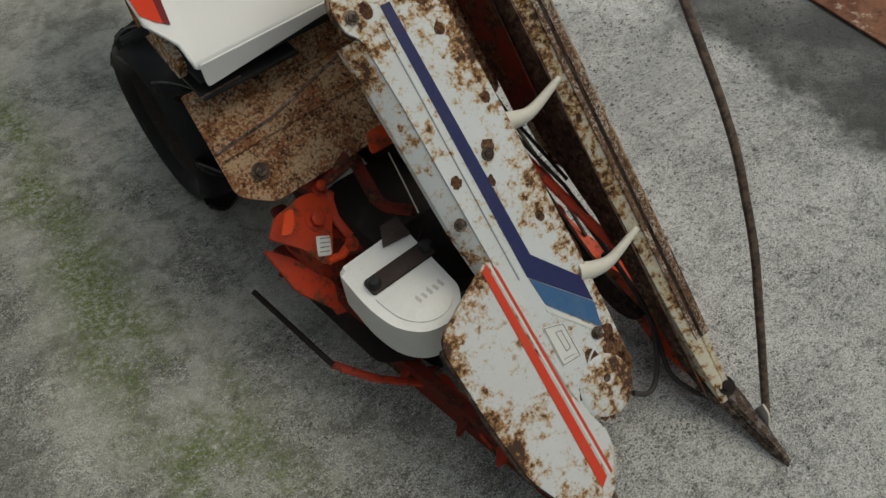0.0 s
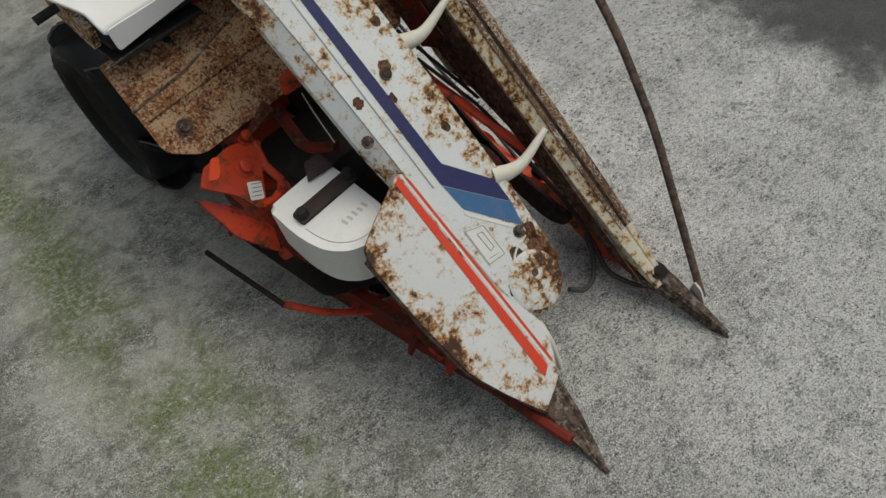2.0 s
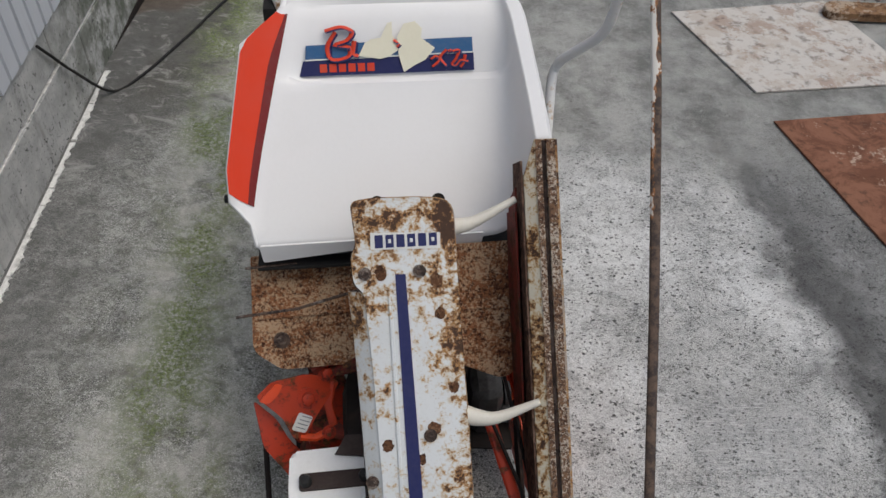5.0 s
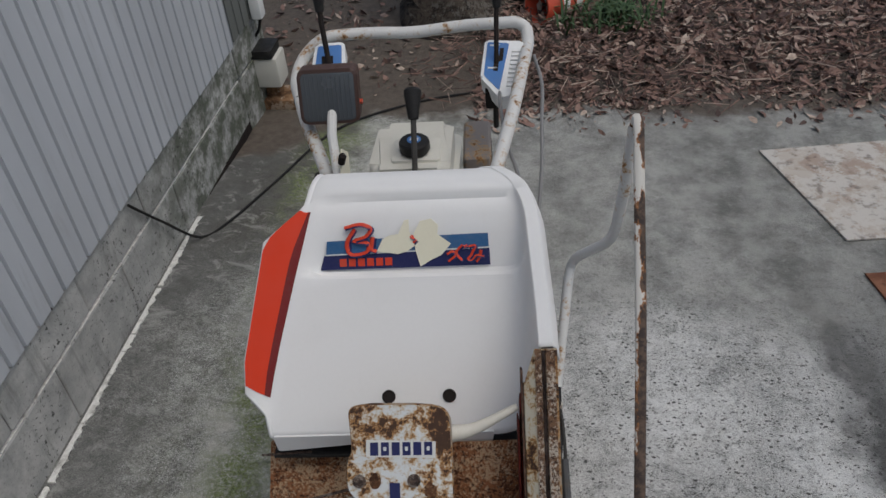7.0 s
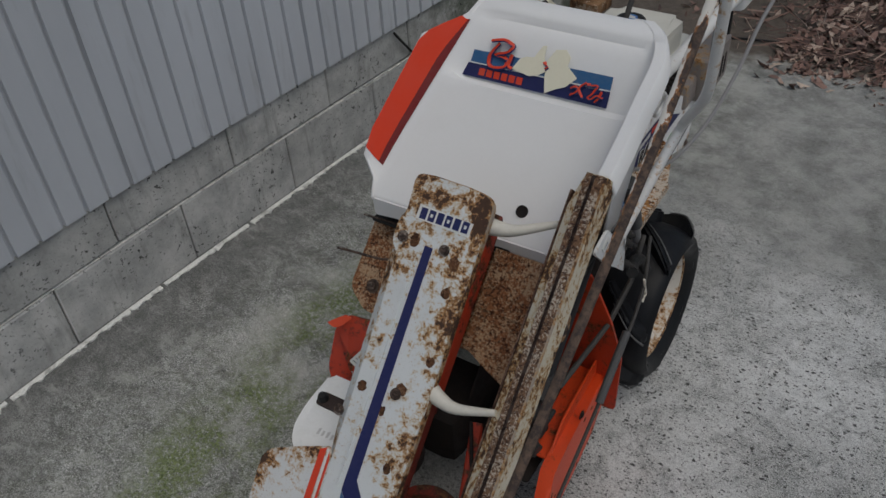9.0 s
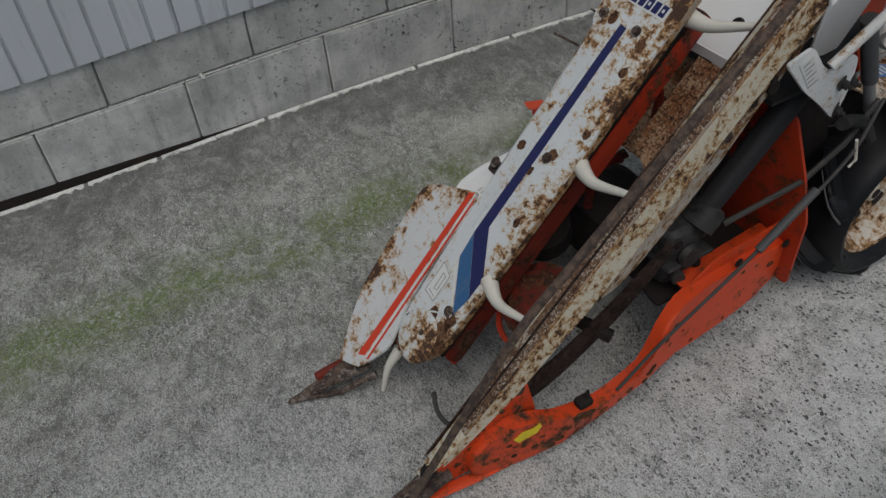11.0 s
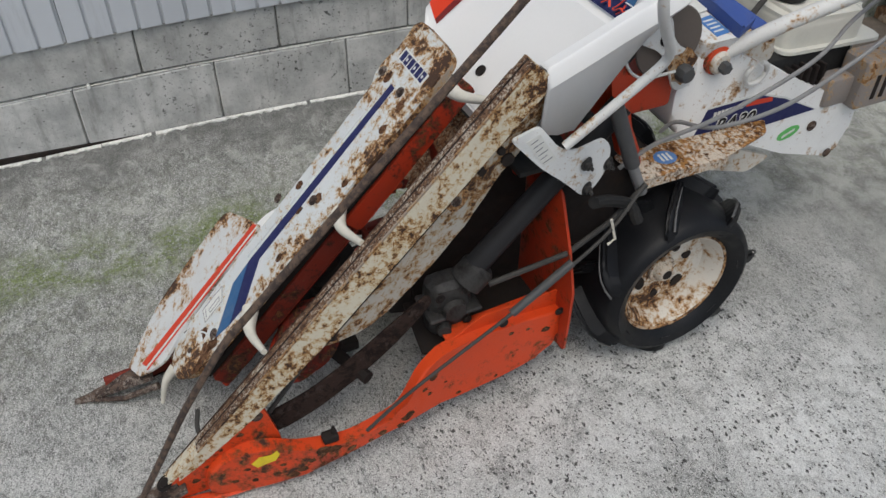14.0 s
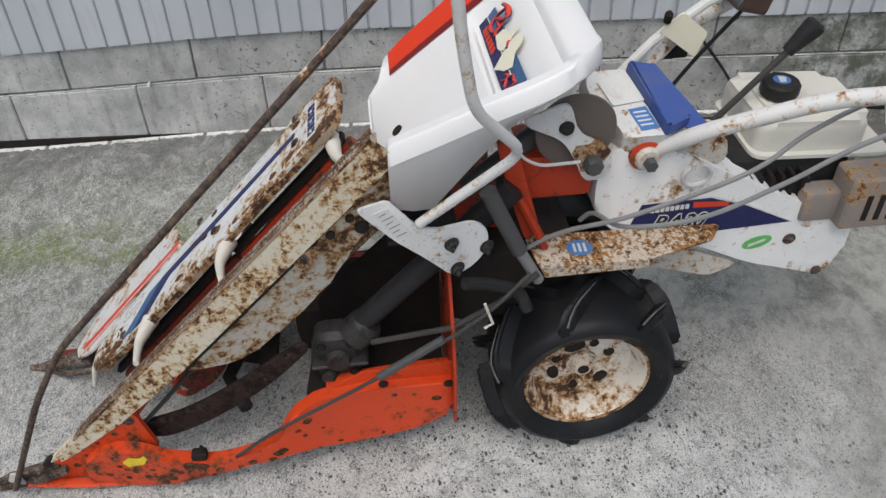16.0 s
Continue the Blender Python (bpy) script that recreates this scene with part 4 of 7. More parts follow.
def tine(base, tip, sag, parent, r=0.0165):
    """A curved, tapered nylon finger."""
    b, t = Vector(base), Vector(tip)
    mid = (b + t) / 2 + Vector(sag)
    return part("tine", tube(glide([b, (b * 2 + mid * 2) / 4 + Vector(sag) * 0.3, mid, t]), (r, r * 0.34), 12, 1.1), M["tine"], parent)


def build_tines():
    tine((0.055, 0.073, 0.480), (0.186, 0.073, 0.494), (0.0, -0.012, -0.010), binder)
    tine((0.058, -0.118, 0.295), (0.187, -0.124, 0.308), (0.0, -0.012, -0.010), binder)
    tine((0.040, 0.290, 0.680), (0.168, 0.323, 0.703), (0.0, -0.006, -0.010), binder)
    tine((-0.030, -0.275, 0.115), (-0.028, -0.326, 0.020), (0.0, -0.010, 0.004), binder, 0.012)


def build_leaf():
    outline = [(-0.075, -0.074), (-0.066, -0.100), (-0.068, -0.235), (-0.058, -0.330), (-0.030, -0.420), (-0.052, -0.475), (-0.070, -0.505), (-0.122, -0.530),
               (-0.155, -0.465), (-0.186, -0.390), (-0.197, -0.278), (-0.203, -0.155), (-0.197, -0.133), (-0.150, -0.108)]
    shape = rounded(outline, [0.01, 0.01, 0, 0.02, 0.02, 0.01, 0.004, 0.004, 0.01, 0.03, 0.03, 0.015, 0.015, 0], 4)
    m = SLOPE @ pose(0, 0, 0.004)
    leaf = part("divider_leaf", slab(shape, 0.006, m, 0.0025, 2), M["leaf"], binder, "pointed white sheet with a red stripe, rusted at its edges")
    up = SLOPE @ pose(0, 0, 0.0052)
    part("stripe", slab([(-0.092, -0.086), (-0.080, -0.079), (-0.070, -0.475), (-0.087, -0.486)], 0.001, up), M["red"], leaf, "red stripe decal")
    part("stripe", slab([(-0.0775, -0.079), (-0.0735, -0.082), (-0.0615, -0.476), (-0.0665, -0.474)], 0.001, up), M["label"], leaf)
    part("stripe", slab([(-0.0730, -0.083), (-0.0680, -0.098), (-0.0565, -0.474), (-0.0610, -0.476)], 0.001, up), M["red"], leaf)
    # turned-down left edge and the arm that runs into the point
    part("rim", tube([on_slope(-0.203, -0.15, -0.004), on_slope(-0.197, -0.29, -0.004), on_slope(-0.186, -0.39, -0.004), on_slope(-0.122, -0.53, -0.004)], 0.0045, 8), M["steel"], leaf)
    shoe = part("shoe", merge(
        slab([(-0.120, 0.055), (-0.065, 0.055), (-0.115, -0.115), (-0.124, -0.115)], 0.010, Matrix(((1, 0, 0, 0), (0, 1, 0, -0.385), (0, 0.36, 1, 0.045), (0, 0, 0, 1))), 0.003),
        tube([(-0.085, -0.335, 0.055), (-0.10, -0.40, 0.035), (-0.120, -0.497, 0.006)], (0.009, 0.004), 8),
        tube([(-0.055, -0.325, 0.045), (-0.075, -0.40, 0.016), (-0.119, -0.495, 0.006)], (0.008, 0.004), 8)), M["steel"], binder, "worn rusty ground point")
    bolt(shoe, (-0.098, -0.352, 0.066), (0, -0.4, 1), 0.009, 0.006, "dark")
    # bowed skid wire round the foot of the cover
    part("wire", tube(glide([(0.165, -0.015, 0.275), (0.185, -0.09, 0.20), (0.198, -0.16, 0.13), (0.200, -0.215, 0.060), (0.183, -0.262, 0.032), (0.188, -0.310, 0.026), (0.205, -0.350, 0.028), (0.222, -0.385, 0.034)], 8), 0.0048, 8), M["rod_grey"], binder)
    part("wire", tube(glide([(0.197, -0.200, 0.080), (0.178, -0.232, 0.052), (0.140, -0.262, 0.050), (0.105, -0.272, 0.062), (0.075, -0.262, 0.085)], 8), 0.0048, 8), M["rod_grey"], binder)
    part("wire", tube([(0.120, 0.10, 0.40), (0.165, 0.02, 0.31), (0.172, -0.04, 0.27)], 0.0035, 6), M["dark"], binder)
    part("wire", tube([(0.155, 0.19, 0.40), (0.185, 0.03, 0.30)], 0.0035, 6), M["dark"], binder)
    part("feed_bar", tube(bent([(0.120, 0.12, 0.375), (0.158, 0.0, 0.290), (0.180, -0.10, 0.240), (0.205, -0.165, 0.170)], 0.03), 0.011, 8, 0.5), M["orange_shaded"], binder)
    return leaf


def plate_x(x):
    """The frame of a plate that faces sideways: axes are rearward and up."""
    return Matrix(((0, 0, 1, x), (1, 0, 0, 0), (0, 1, 0, 0), (0, 0, 0, 1)))


def lerp_table(table, v):
    if v <= table[0][0]:
        return table[0][1]
    for (a, fa), (b, fb) in zip(table, table[1:]):
        if v <= b:
            return fa + (fb - fa) * (v - a) / (b - a)
    return table[-1][1]


def build_rail():
    prof = [(0.176, -0.060), (0.179, -0.016), (0.196, -0.003), (0.206, -0.002), (0.2085, -0.0075), (0.2115, -0.0075), (0.214, -0.001), (0.227, 0.001), (0.231, -0.006), (0.233, -0.056), (0.229, -0.057), (0.227, -0.012), (0.197, -0.012), (0.183, -0.022), (0.180, -0.060)]
    bm, rings = bmesh.new(), []
    stations = [(0.505, 0.62), (0.512, 1.0), (0.2, 1.0), (-0.1, 1.0), (-0.30, 0.80), (-0.44, 0.45), (-0.525, 0.12)]
    for s, k in stations:
        rings.append([bm.verts.new(on_slope(0.205 + (x - 0.205) * (0.45 + 0.55 * k if s < 0 else 1), s - (0.055 if x < 0.185 and s > 0.5 else 0), n * k)) for x, n in prof])
    for a, b in zip(rings[1:], rings[2:]):
        for i in range(len(prof)):
            j = (i + 1) % len(prof)
            bm.faces.new((a[i], a[j], b[j], b[i]))
    for v in rings[0]:
        bm.verts.remove(v)
    bm.faces.new(rings[1])
    bm.faces.new(rings[-1][::-1])
    rail = part("side_rail", bm, M["rail"], binder, "long folded rail, white paint mostly rusted away", 25)
    for x0, x1, n in ((0.1965, 0.2065, 0.0005), (0.2135, 0.2275, 0.0022)):
        part("flange", slab([(x0, 0.511), (x1, 0.511), (x1, -0.20), (0.205 + (x1 - 0.205) * 0.85, -0.40), (0.205 + (x0 - 0.205) * 0.85, -0.40), (x0, -0.20)], 0.0012, SLOPE @ pose(0, 0, n), 0), M["rail_top"], rail)
    for x0, x1, n in ((0.2072, 0.2128, 0.0003), (0.2272, 0.2312, 0.0016)):
        part("seam", slab([(x0, 0.510), (x1, 0.510), (x1, -0.20), (0.205 + (x1 - 0.205) * 0.85, -0.40), (0.205 + (x0 - 0.205) * 0.85, -0.40), (x0, -0.20)], 0.003, SLOPE @ pose(0, 0, n), 0), M["blade"] if x0 < 0.22 else M["cover_edge"], rail, "dark rusted fold")
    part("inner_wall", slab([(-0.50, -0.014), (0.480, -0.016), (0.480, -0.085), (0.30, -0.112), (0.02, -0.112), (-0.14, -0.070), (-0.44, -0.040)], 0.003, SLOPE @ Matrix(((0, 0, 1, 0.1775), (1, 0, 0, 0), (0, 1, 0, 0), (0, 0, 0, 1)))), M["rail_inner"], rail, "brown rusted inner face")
    # lower side plate with a rounded end
    lean = SLOPE @ Matrix(((0, 0.30, 1, 0.2415), (1, 0, 0, 0), (0, 1, 0, 0), (0, 0, 0, 1)))
    low = [(0.485, -0.058), (0.485, -0.098), (0.44, -0.110), (0.38, -0.128), (0.335, -0.126), (0.30, -0.135)]
    rng = random.Random(21)
    for i in range(19):
        s = 0.28 - i * 0.0165
        low.append((s, lerp_table([(-0.02, -0.150), (0.06, -0.158), (0.16, -0.160), (0.22, -0.155), (0.29, -0.138)], s) + rng.uniform(-0.003, 0.003)))
    low += [(-0.040, -0.142), (-0.062, -0.125), (-0.090, -0.090), (-0.104, -0.064)]
    plate = part("side_plate", slab(low, 0.005, lean, 0.001, 1), M["side_plate"], rail, "pale side plate with rust stains")
    part("slot", slab([(0.30, -0.0565), (0.30, -0.0640), (-0.095, -0.0650), (-0.10, -0.0585)], 0.006, SLOPE @ Matrix(((0, 0, 1, 0.2270), (1, 0, 0, 0), (0, 1, 0, 0), (0, 0, 0, 1)))), M["dark"], plate)
    n_out = Vector((1, 0, 0))
    for s, n, r in ((0.369, -0.075, 0.0075), (0.322, -0.072, 0.008), (0.362, -0.108, 0.0125), (-0.075, -0.060, 0.008)):
        part("grommet", lathe([(0, 0.0050), (r * 0.7, 0.0045), (r, 0.002), (r, -0.02), (0, -0.02)], axis(on_slope(0.2275 + 0.30 * min(0, n + 0.062), s, n), n_out), 16), M["dark"], plate)
    tab = part("tab", slab(rounded([(0.285, -0.040), (0.240, -0.042), (0.236, -0.080), (0.262, -0.088), (0.285, -0.076)], 0.008), 0.003, SLOPE @ plate_x(0.2305), 0.001, 1), M["cover_edge"], plate, "small rusted tab")
    bolt(tab, on_slope(0.231, 0.258, -0.066), n_out, 0.006, 0.004)
    part("rail_web", slab([(0.44, -0.06), (0.42, -0.128), (0.30, -0.145), (0.06, -0.145), (0.04, -0.10)], 0.004, SLOPE @ plate_x(0.176)), M["belly"], binder, "grimy red web, darkened for the shade under the rail")
    part("web_liner", slab([(0.40, -0.045), (0.40, -0.125), (0.30, -0.140), (0.060, -0.140), (0.050, -0.060)], 0.003, SLOPE @ plate_x(0.1705)), M["belly"], binder, "rusted liner plate inside the web, darkened for shade")
    # ground point
    tip = part("point", merge(
        slab([(0.180, 0.06), (0.236, 0.06), (0.238, 0.0), (0.2165, -0.125), (0.2115, -0.125), (0.196, 0.0)], 0.016, Matrix(((1, 0, 0, 0), (0, 1, 0, -0.378), (0, 0.34, 1, 0.048), (0, 0, 0, 1))), 0.004),
        tube([(0.214, -0.33, 0.062), (0.214, -0.44, 0.035), (0.214, -0.50, 0.012)], (0.016, 0.004), 8)), M["steel"], binder, "pointed steel toe worn to bare metal")
    part("ear", slab(rounded([(-0.02, 0), (0.02, 0), (0.012, 0.034), (-0.006, 0.030)], 0.006), 0.004, Matrix(((0.3, 0, 1, 0.232), (1, 0, 0, -0.425), (0, 1, 0, 0.035), (0, 0, 0, 1)))), M["sheet_pale"], tip)
    bolt(tip, (0.212, -0.352, 0.072), (0, -0.4, 1), 0.010, 0.006, "dark")
    bolt(tip, (0.206, -0.318, 0.088), (0, -0.4, 1), 0.010, 0.006, "dark")
    return rail


def build_guard():
    path = bent([(0.240, -0.428, 0.030), (0.278, -0.279, 0.328), (0.290, -0.195, 0.463), (0.298, -0.145, 0.520), (0.316, 0.050, 0.726), (0.331, 0.253, 0.937), (0.339, 0.428, 1.118)], 0.05)
    top = path[:-1] + glide([path[-1], (0.340, 0.446, 1.135), (0.340, 0.464, 1.138), (0.340, 0.474, 1.118)], 5)
    guard = part("guard_rod", tube(top, 0.0075, 10, 0.8), M["rod"], binder, "bent guard rod with flaking paint")
    part("guard_arm", tube(bent([(0.340, 0.474, 1.120), (0.336, 0.485, 1.0), (0.329, 0.502, 0.892), (0.272, 0.588, 0.778), (0.240, 0.425, 0.630)], 0.035), 0.0088, 12), M["tube"], guard, "bent white tube arm")
    plate = part("arm_plate", slab(rounded([(0.322, 0.665), (0.376, 0.680), (0.428, 0.612), (0.520, 0.612), (0.552, 0.570), (0.540, 0.522), (0.490, 0.494), (0.432, 0.552), (0.384, 0.594)], [0.012, 0.012, 0.03, 0.04, 0.04, 0.04, 0.04, 0.02, 0.012], 5), 0.006, Matrix(((0, 0, 1, 0.236), (1, 0, 0, 0), (0, 1, 0, 0), (0, 0, 0, 1))), 0.0015), M["plate_white"], binder, "white mounting plate with a worn label")
    for y, z in ((0.48, 0.575), (0.545, 0.542), (0.49, 0.516)):
        bolt(plate, (0.236, y, z), (1, 0, 0), 0.008, 0.012, "grey")
        part("nut", lathe([(0, 0.020), (0.0035, 0.020), (0.004, 0.012), (0.0075, 0.012), (0.0075, 0.002), (0, 0.002)], axis((0.236, y, z), (1, 0, 0)), 6), M["grey"], plate)
    part("sticker", slab([(0.350, 0.656), (0.376, 0.665), (0.414, 0.606), (0.388, 0.600)], 0.001, Matrix(((0, 0, 1, 0.2372), (1, 0, 0, 0), (0, 1, 0, 0), (0, 0, 0, 1)))), M["label"], plate, "worn printed label")
    for i in range(6):
        a = 0.650 - i * 0.0090
        y = 0.360 + i * 0.0052
        part("print_bar", slab([(y, a), (y + 0.012 + 0.006 * (i % 2), a + 0.007 + 0.002 * (i % 2)), (y + 0.0125 + 0.006 * (i % 2), a + 0.0058 + 0.002 * (i % 2)), (y + 0.0005, a - 0.0012)], 0.0006, Matrix(((0, 0, 1, 0.2380), (1, 0, 0, 0), (0, 1, 0, 0), (0, 0, 0, 1)))), M["ink"], plate)
    for ob in (plate, *plate.children):
        for v in ob.data.vertices:
            v.co.x -= 0.38 * max(0.0, v.co.y - 0.475)


build_cover()
build_tines()
build_leaf()
build_rail()
build_guard()


def hood_row(y, z):
    """The cross-section of the hood at one place along it, from its outer edge across the dish to the skirt."""
    xl = lerp_table([(0.362, -0.262), (0.385, -0.268), (0.402, -0.300), (0.44, -0.302), (0.59, -0.268), (0.653, -0.202), (0.70, -0.192), (0.74, -0.176)], y)
    zl = lerp_table([(0.362, 0.584), (0.385, 0.616), (0.402, 0.653), (0.44, 0.692), (0.59, 0.838), (0.62, 0.852), (0.653, 0.864), (0.70, 0.886), (0.722, 0.888), (0.734, 0.882), (0.741, 0.856)], y)
    zi = lerp_table([(0.362, 0.582), (0.44, 0.655), (0.552, 0.762), (0.60, 0.808), (0.651, 0.860), (0.672, 0.872), (0.70, 0.885), (0.722, 0.887), (0.734, 0.881), (0.741, 0.855)], y)
    xi = lerp_table([(0.362, -0.255), (0.402, -0.264), (0.46, -0.250), (0.566, -0.216), (0.653, -0.186), (0.74, -0.165)], y)
    xr = lerp_table([(0.362, 0.204), (0.45, 0.202), (0.60, 0.194)], y) if y < 0.60 else 0.074 + 0.120 * math.sqrt(max(0, 1 - ((y - 0.60) / 0.1425) ** 2))
    xs = xr - lerp_table([(0.362, 0.085), (0.50, 0.060), (0.566, 0.050), (0.64, 0.046), (0.74, 0.040)], y)
    zr = max(z, min(0.886, 0.782 + (y - 0.385) * 0.33)) if y < 0.722 else z + 0.001
    row = [(xl, y, zl), (xl * 0.55 + xi * 0.45, y, zl * 0.58 + zi * 0.42 - 0.004), (xi, y, zi)]
    for t in (0.05, 0.11, 0.35, 0.65, 1.0):
        row.append((xi + (xs - xi) * t, y, z + (zi - z) * max(0, 1 - t * 9)))
    for i in range(1, 9):
        t = i / 8
        a = 0.5 * math.pi * t
        row.append((xs + (xr - xs) * math.sin(a), y + 0.02 * t * t * max(0, 1 - (y - 0.362) * 6), z + (zr - z) * (1 - math.cos(a)) ** 1.9))
    yy = row[-1][1]
    skirt = lerp_table([(0.362, 0.652), (0.395, 0.650), (0.425, 0.632), (0.50, 0.708), (0.575, 0.786), (0.62, 0.815), (0.66, 0.842), (0.74, 0.846)], y)
    skirt = min(skirt, zr - 0.040)
    row += [(xr + 0.002, yy, zr + 0.002), (xr + 0.022, yy, zr + 0.003), (xr + 0.027, yy, zr - 0.001), (xr + 0.035, yy, zr - 0.028), (xr + 0.031, yy, zr - 0.034), (xr + 0.022, yy, skirt)]
    return row


HOOD_LINE = [(0.362, 0.582), (0.370, 0.590), (0.385, 0.604), (0.402, 0.619), (0.44, 0.653), (0.48, 0.690), (0.52, 0.727), (0.552, 0.757), (0.564, 0.770), (0.572, 0.771), (0.580, 0.764), (0.590, 0.766), (0.605, 0.790), (0.625, 0.818), (0.645, 0.844), (0.660, 0.858), (0.668, 0.862), (0.673, 0.874), (0.679, 0.881), (0.690, 0.884), (0.705, 0.886), (0.722, 0.887), (0.734, 0.881), (0.741, 0.855)]


def build_hood():
    bm = bmesh.new()
    rows = [[bm.verts.new(p) for p in hood_row(y, z)] for y, z in HOOD_LINE]
    for a, b in zip(rows, rows[1:]):
        for i in range(len(a) - 1):
            bm.faces.new((a[i], a[i + 1], b[i + 1], b[i]))
    hood = part("hood", bm, M["hood"], binder, "dished white plastic hood", 38)
    mod = hood.modifiers.new("wall", "SOLIDIFY")
    mod.thickness, mod.offset = 0.004, -1
    # folded front edge
    part("front_lip", slab(rounded([(-0.258, 0.585), (0.13, 0.592), (0.125, 0.565), (0.06, 0.562), (0.055, 0.572), (-0.05, 0.570), (-0.255, 0.545)], 0.006), 0.004, Matrix(((1, 0, 0, 0), (0, 0, -1, 0.3605), (0, 1, 0, 0), (0, 0, 0, 1)))), M["hood"], hood)
    # orange side field with a deep red inner stripe
    for name, f0, f1, mat, label in (("side_stripe", 0.03, 0.745, "hood_orange", "orange side decal"), ("side_stripe", 0.745, 0.985, "dark_red", "deep red edge decal")):
        bm = bmesh.new()
        ys = [0.412, 0.44, 0.48, 0.52, 0.56, 0.58, 0.60, 0.62, 0.648]
        grid = []
        for y in ys:
            r = hood_row(y, lerp_table(HOOD_LINE, y))
            a, b, c = (Vector(q) for q in r[:3])
            line = []
            for k in range(5):
                f = f0 + (f1 - f0) * k / 4
                q = a.lerp(b, f / 0.45) if f < 0.45 else b.lerp(c, (f - 0.45) / 0.55)
                line.append(bm.verts.new(q + Vector((-0.0006, -0.001, 0.0022))))
            grid.append(line)
        for a, b in zip(grid, grid[1:]):
            for i in range(4):
                bm.faces.new((a[i], a[i + 1], b[i + 1], b[i]))
        part(name, bm, M[mat], hood, label, 60)
    # bolt wells
    for x in (-0.053, 0.053):
        y = 0.411
        part("bolt_well", lathe([(0.0, 0.0008), (0.0085, 0.0010), (0.0100, 0.0022), (0.0118, 0.0020), (0.0122, -0.005), (0, -0.005)], axis((x, y, lerp_table(HOOD_LINE, y) + 0.001), (0, -0.68, 0.73)), 20), M["dark"], hood)
    # sticker, with its torn paper: a field in the upper part of the dish
    f = Matrix(((1, 0, 0, 0), (0, 0.53, -0.848, 0.592), (0, 0.848, 0.53, 0.7705), (0, 0, 0, 1)))
    up = f @ pose(0, 0, 0.0045)
    st = part("sticker", slab([(-0.176, -0.002), (0.131, 0.000), (0.130, 0.030), (-0.168, 0.024)], 0.001, up), M["navy"], hood, "blue picture sticker, half torn away")
    part("sticker_field", slab([(-0.164, 0.026), (0.129, 0.032), (0.128, 0.057), (0.07, 0.056), (-0.10, 0.052), (-0.162, 0.050)], 0.001, up), M["teal"], st)
    part("sticker_line", slab([(-0.164, 0.0240), (0.129, 0.0300), (0.129, 0.0325), (-0.164, 0.0265)], 0.001, f @ pose(0, 0, 0.0050)), M["label"], st)
    up2 = f @ pose(0, 0, 0.0056)
    for k in range(6):
        x = -0.140 + k * 0.0165
        part("sticker_bar", slab([(x, 0.004), (x + 0.0125, 0.004), (x + 0.0125, 0.018), (x, 0.018)], 0.001, up2), M["red"], st)
    loops = [(0.0047, [(-0.128, 0.074), (-0.100, 0.080), (-0.082, 0.072), (-0.090, 0.058), (-0.112, 0.050), (-0.088, 0.046), (-0.090, 0.030), (-0.118, 0.026), (-0.124, 0.048), (-0.110, 0.072)]),
             (0.0047, [(-0.078, 0.056), (-0.080, 0.036), (-0.072, 0.030)]), (0.0040, [(-0.010, 0.056), (-0.002, 0.050), (-0.006, 0.044)]),
             (0.0030, [(0.054, 0.021), (0.064, 0.026), (0.067, 0.017), (0.056, 0.008)]), (0.0030, [(0.082, 0.037), (0.071, 0.024), (0.081, 0.009)]),
             (0.0022, [(0.084, 0.036), (0.087, 0.032)]), (0.0022, [(0.088, 0.037), (0.091, 0.033)]),
             (0.0030, [(0.093, 0.034), (0.104, 0.035), (0.098, 0.020), (0.092, 0.012), (0.098, 0.010), (0.107, 0.018), (0.120, 0.016)]), (0.0030, [(0.115, 0.027), (0.112, 0.014), (0.106, 0.006)])]
    for r, l in loops:
        part("scroll", tube(glide([up2 @ Vector((x, s, 0.0008)) for x, s in l], 5), r, 6, 0.4), M["red"], st)
        part("scroll_shade", tube(glide([up2 @ Vector((x + 0.0016, s - 0.0018, 0.0002)) for x, s in l], 5), r + 0.0013, 6, 0.3), M["navy"], st)
    up3 = f @ pose(0, 0, 0.0076)
    part("torn_paper", slab([(-0.072, 0.030), (-0.060, 0.052), (-0.048, 0.058), (-0.032, 0.060), (-0.020, 0.084), (-0.012, 0.086), (-0.012, 0.064), (0.000, 0.040), (-0.018, 0.028), (-0.034, 0.024), (-0.052, 0.027)], 0.0012, up3), M["paper"], hood, "torn cream paper backing")
    part("torn_paper", slab([(0.006, 0.000), (-0.002, 0.030), (-0.004, 0.060), (0.008, 0.082), (0.028, 0.086), (0.040, 0.074), (0.038, 0.058), (0.062, 0.040), (0.044, 0.020), (0.026, 0.012)], 0.0012, up3), M["paper"], hood, "torn cream paper backing")
    return hood


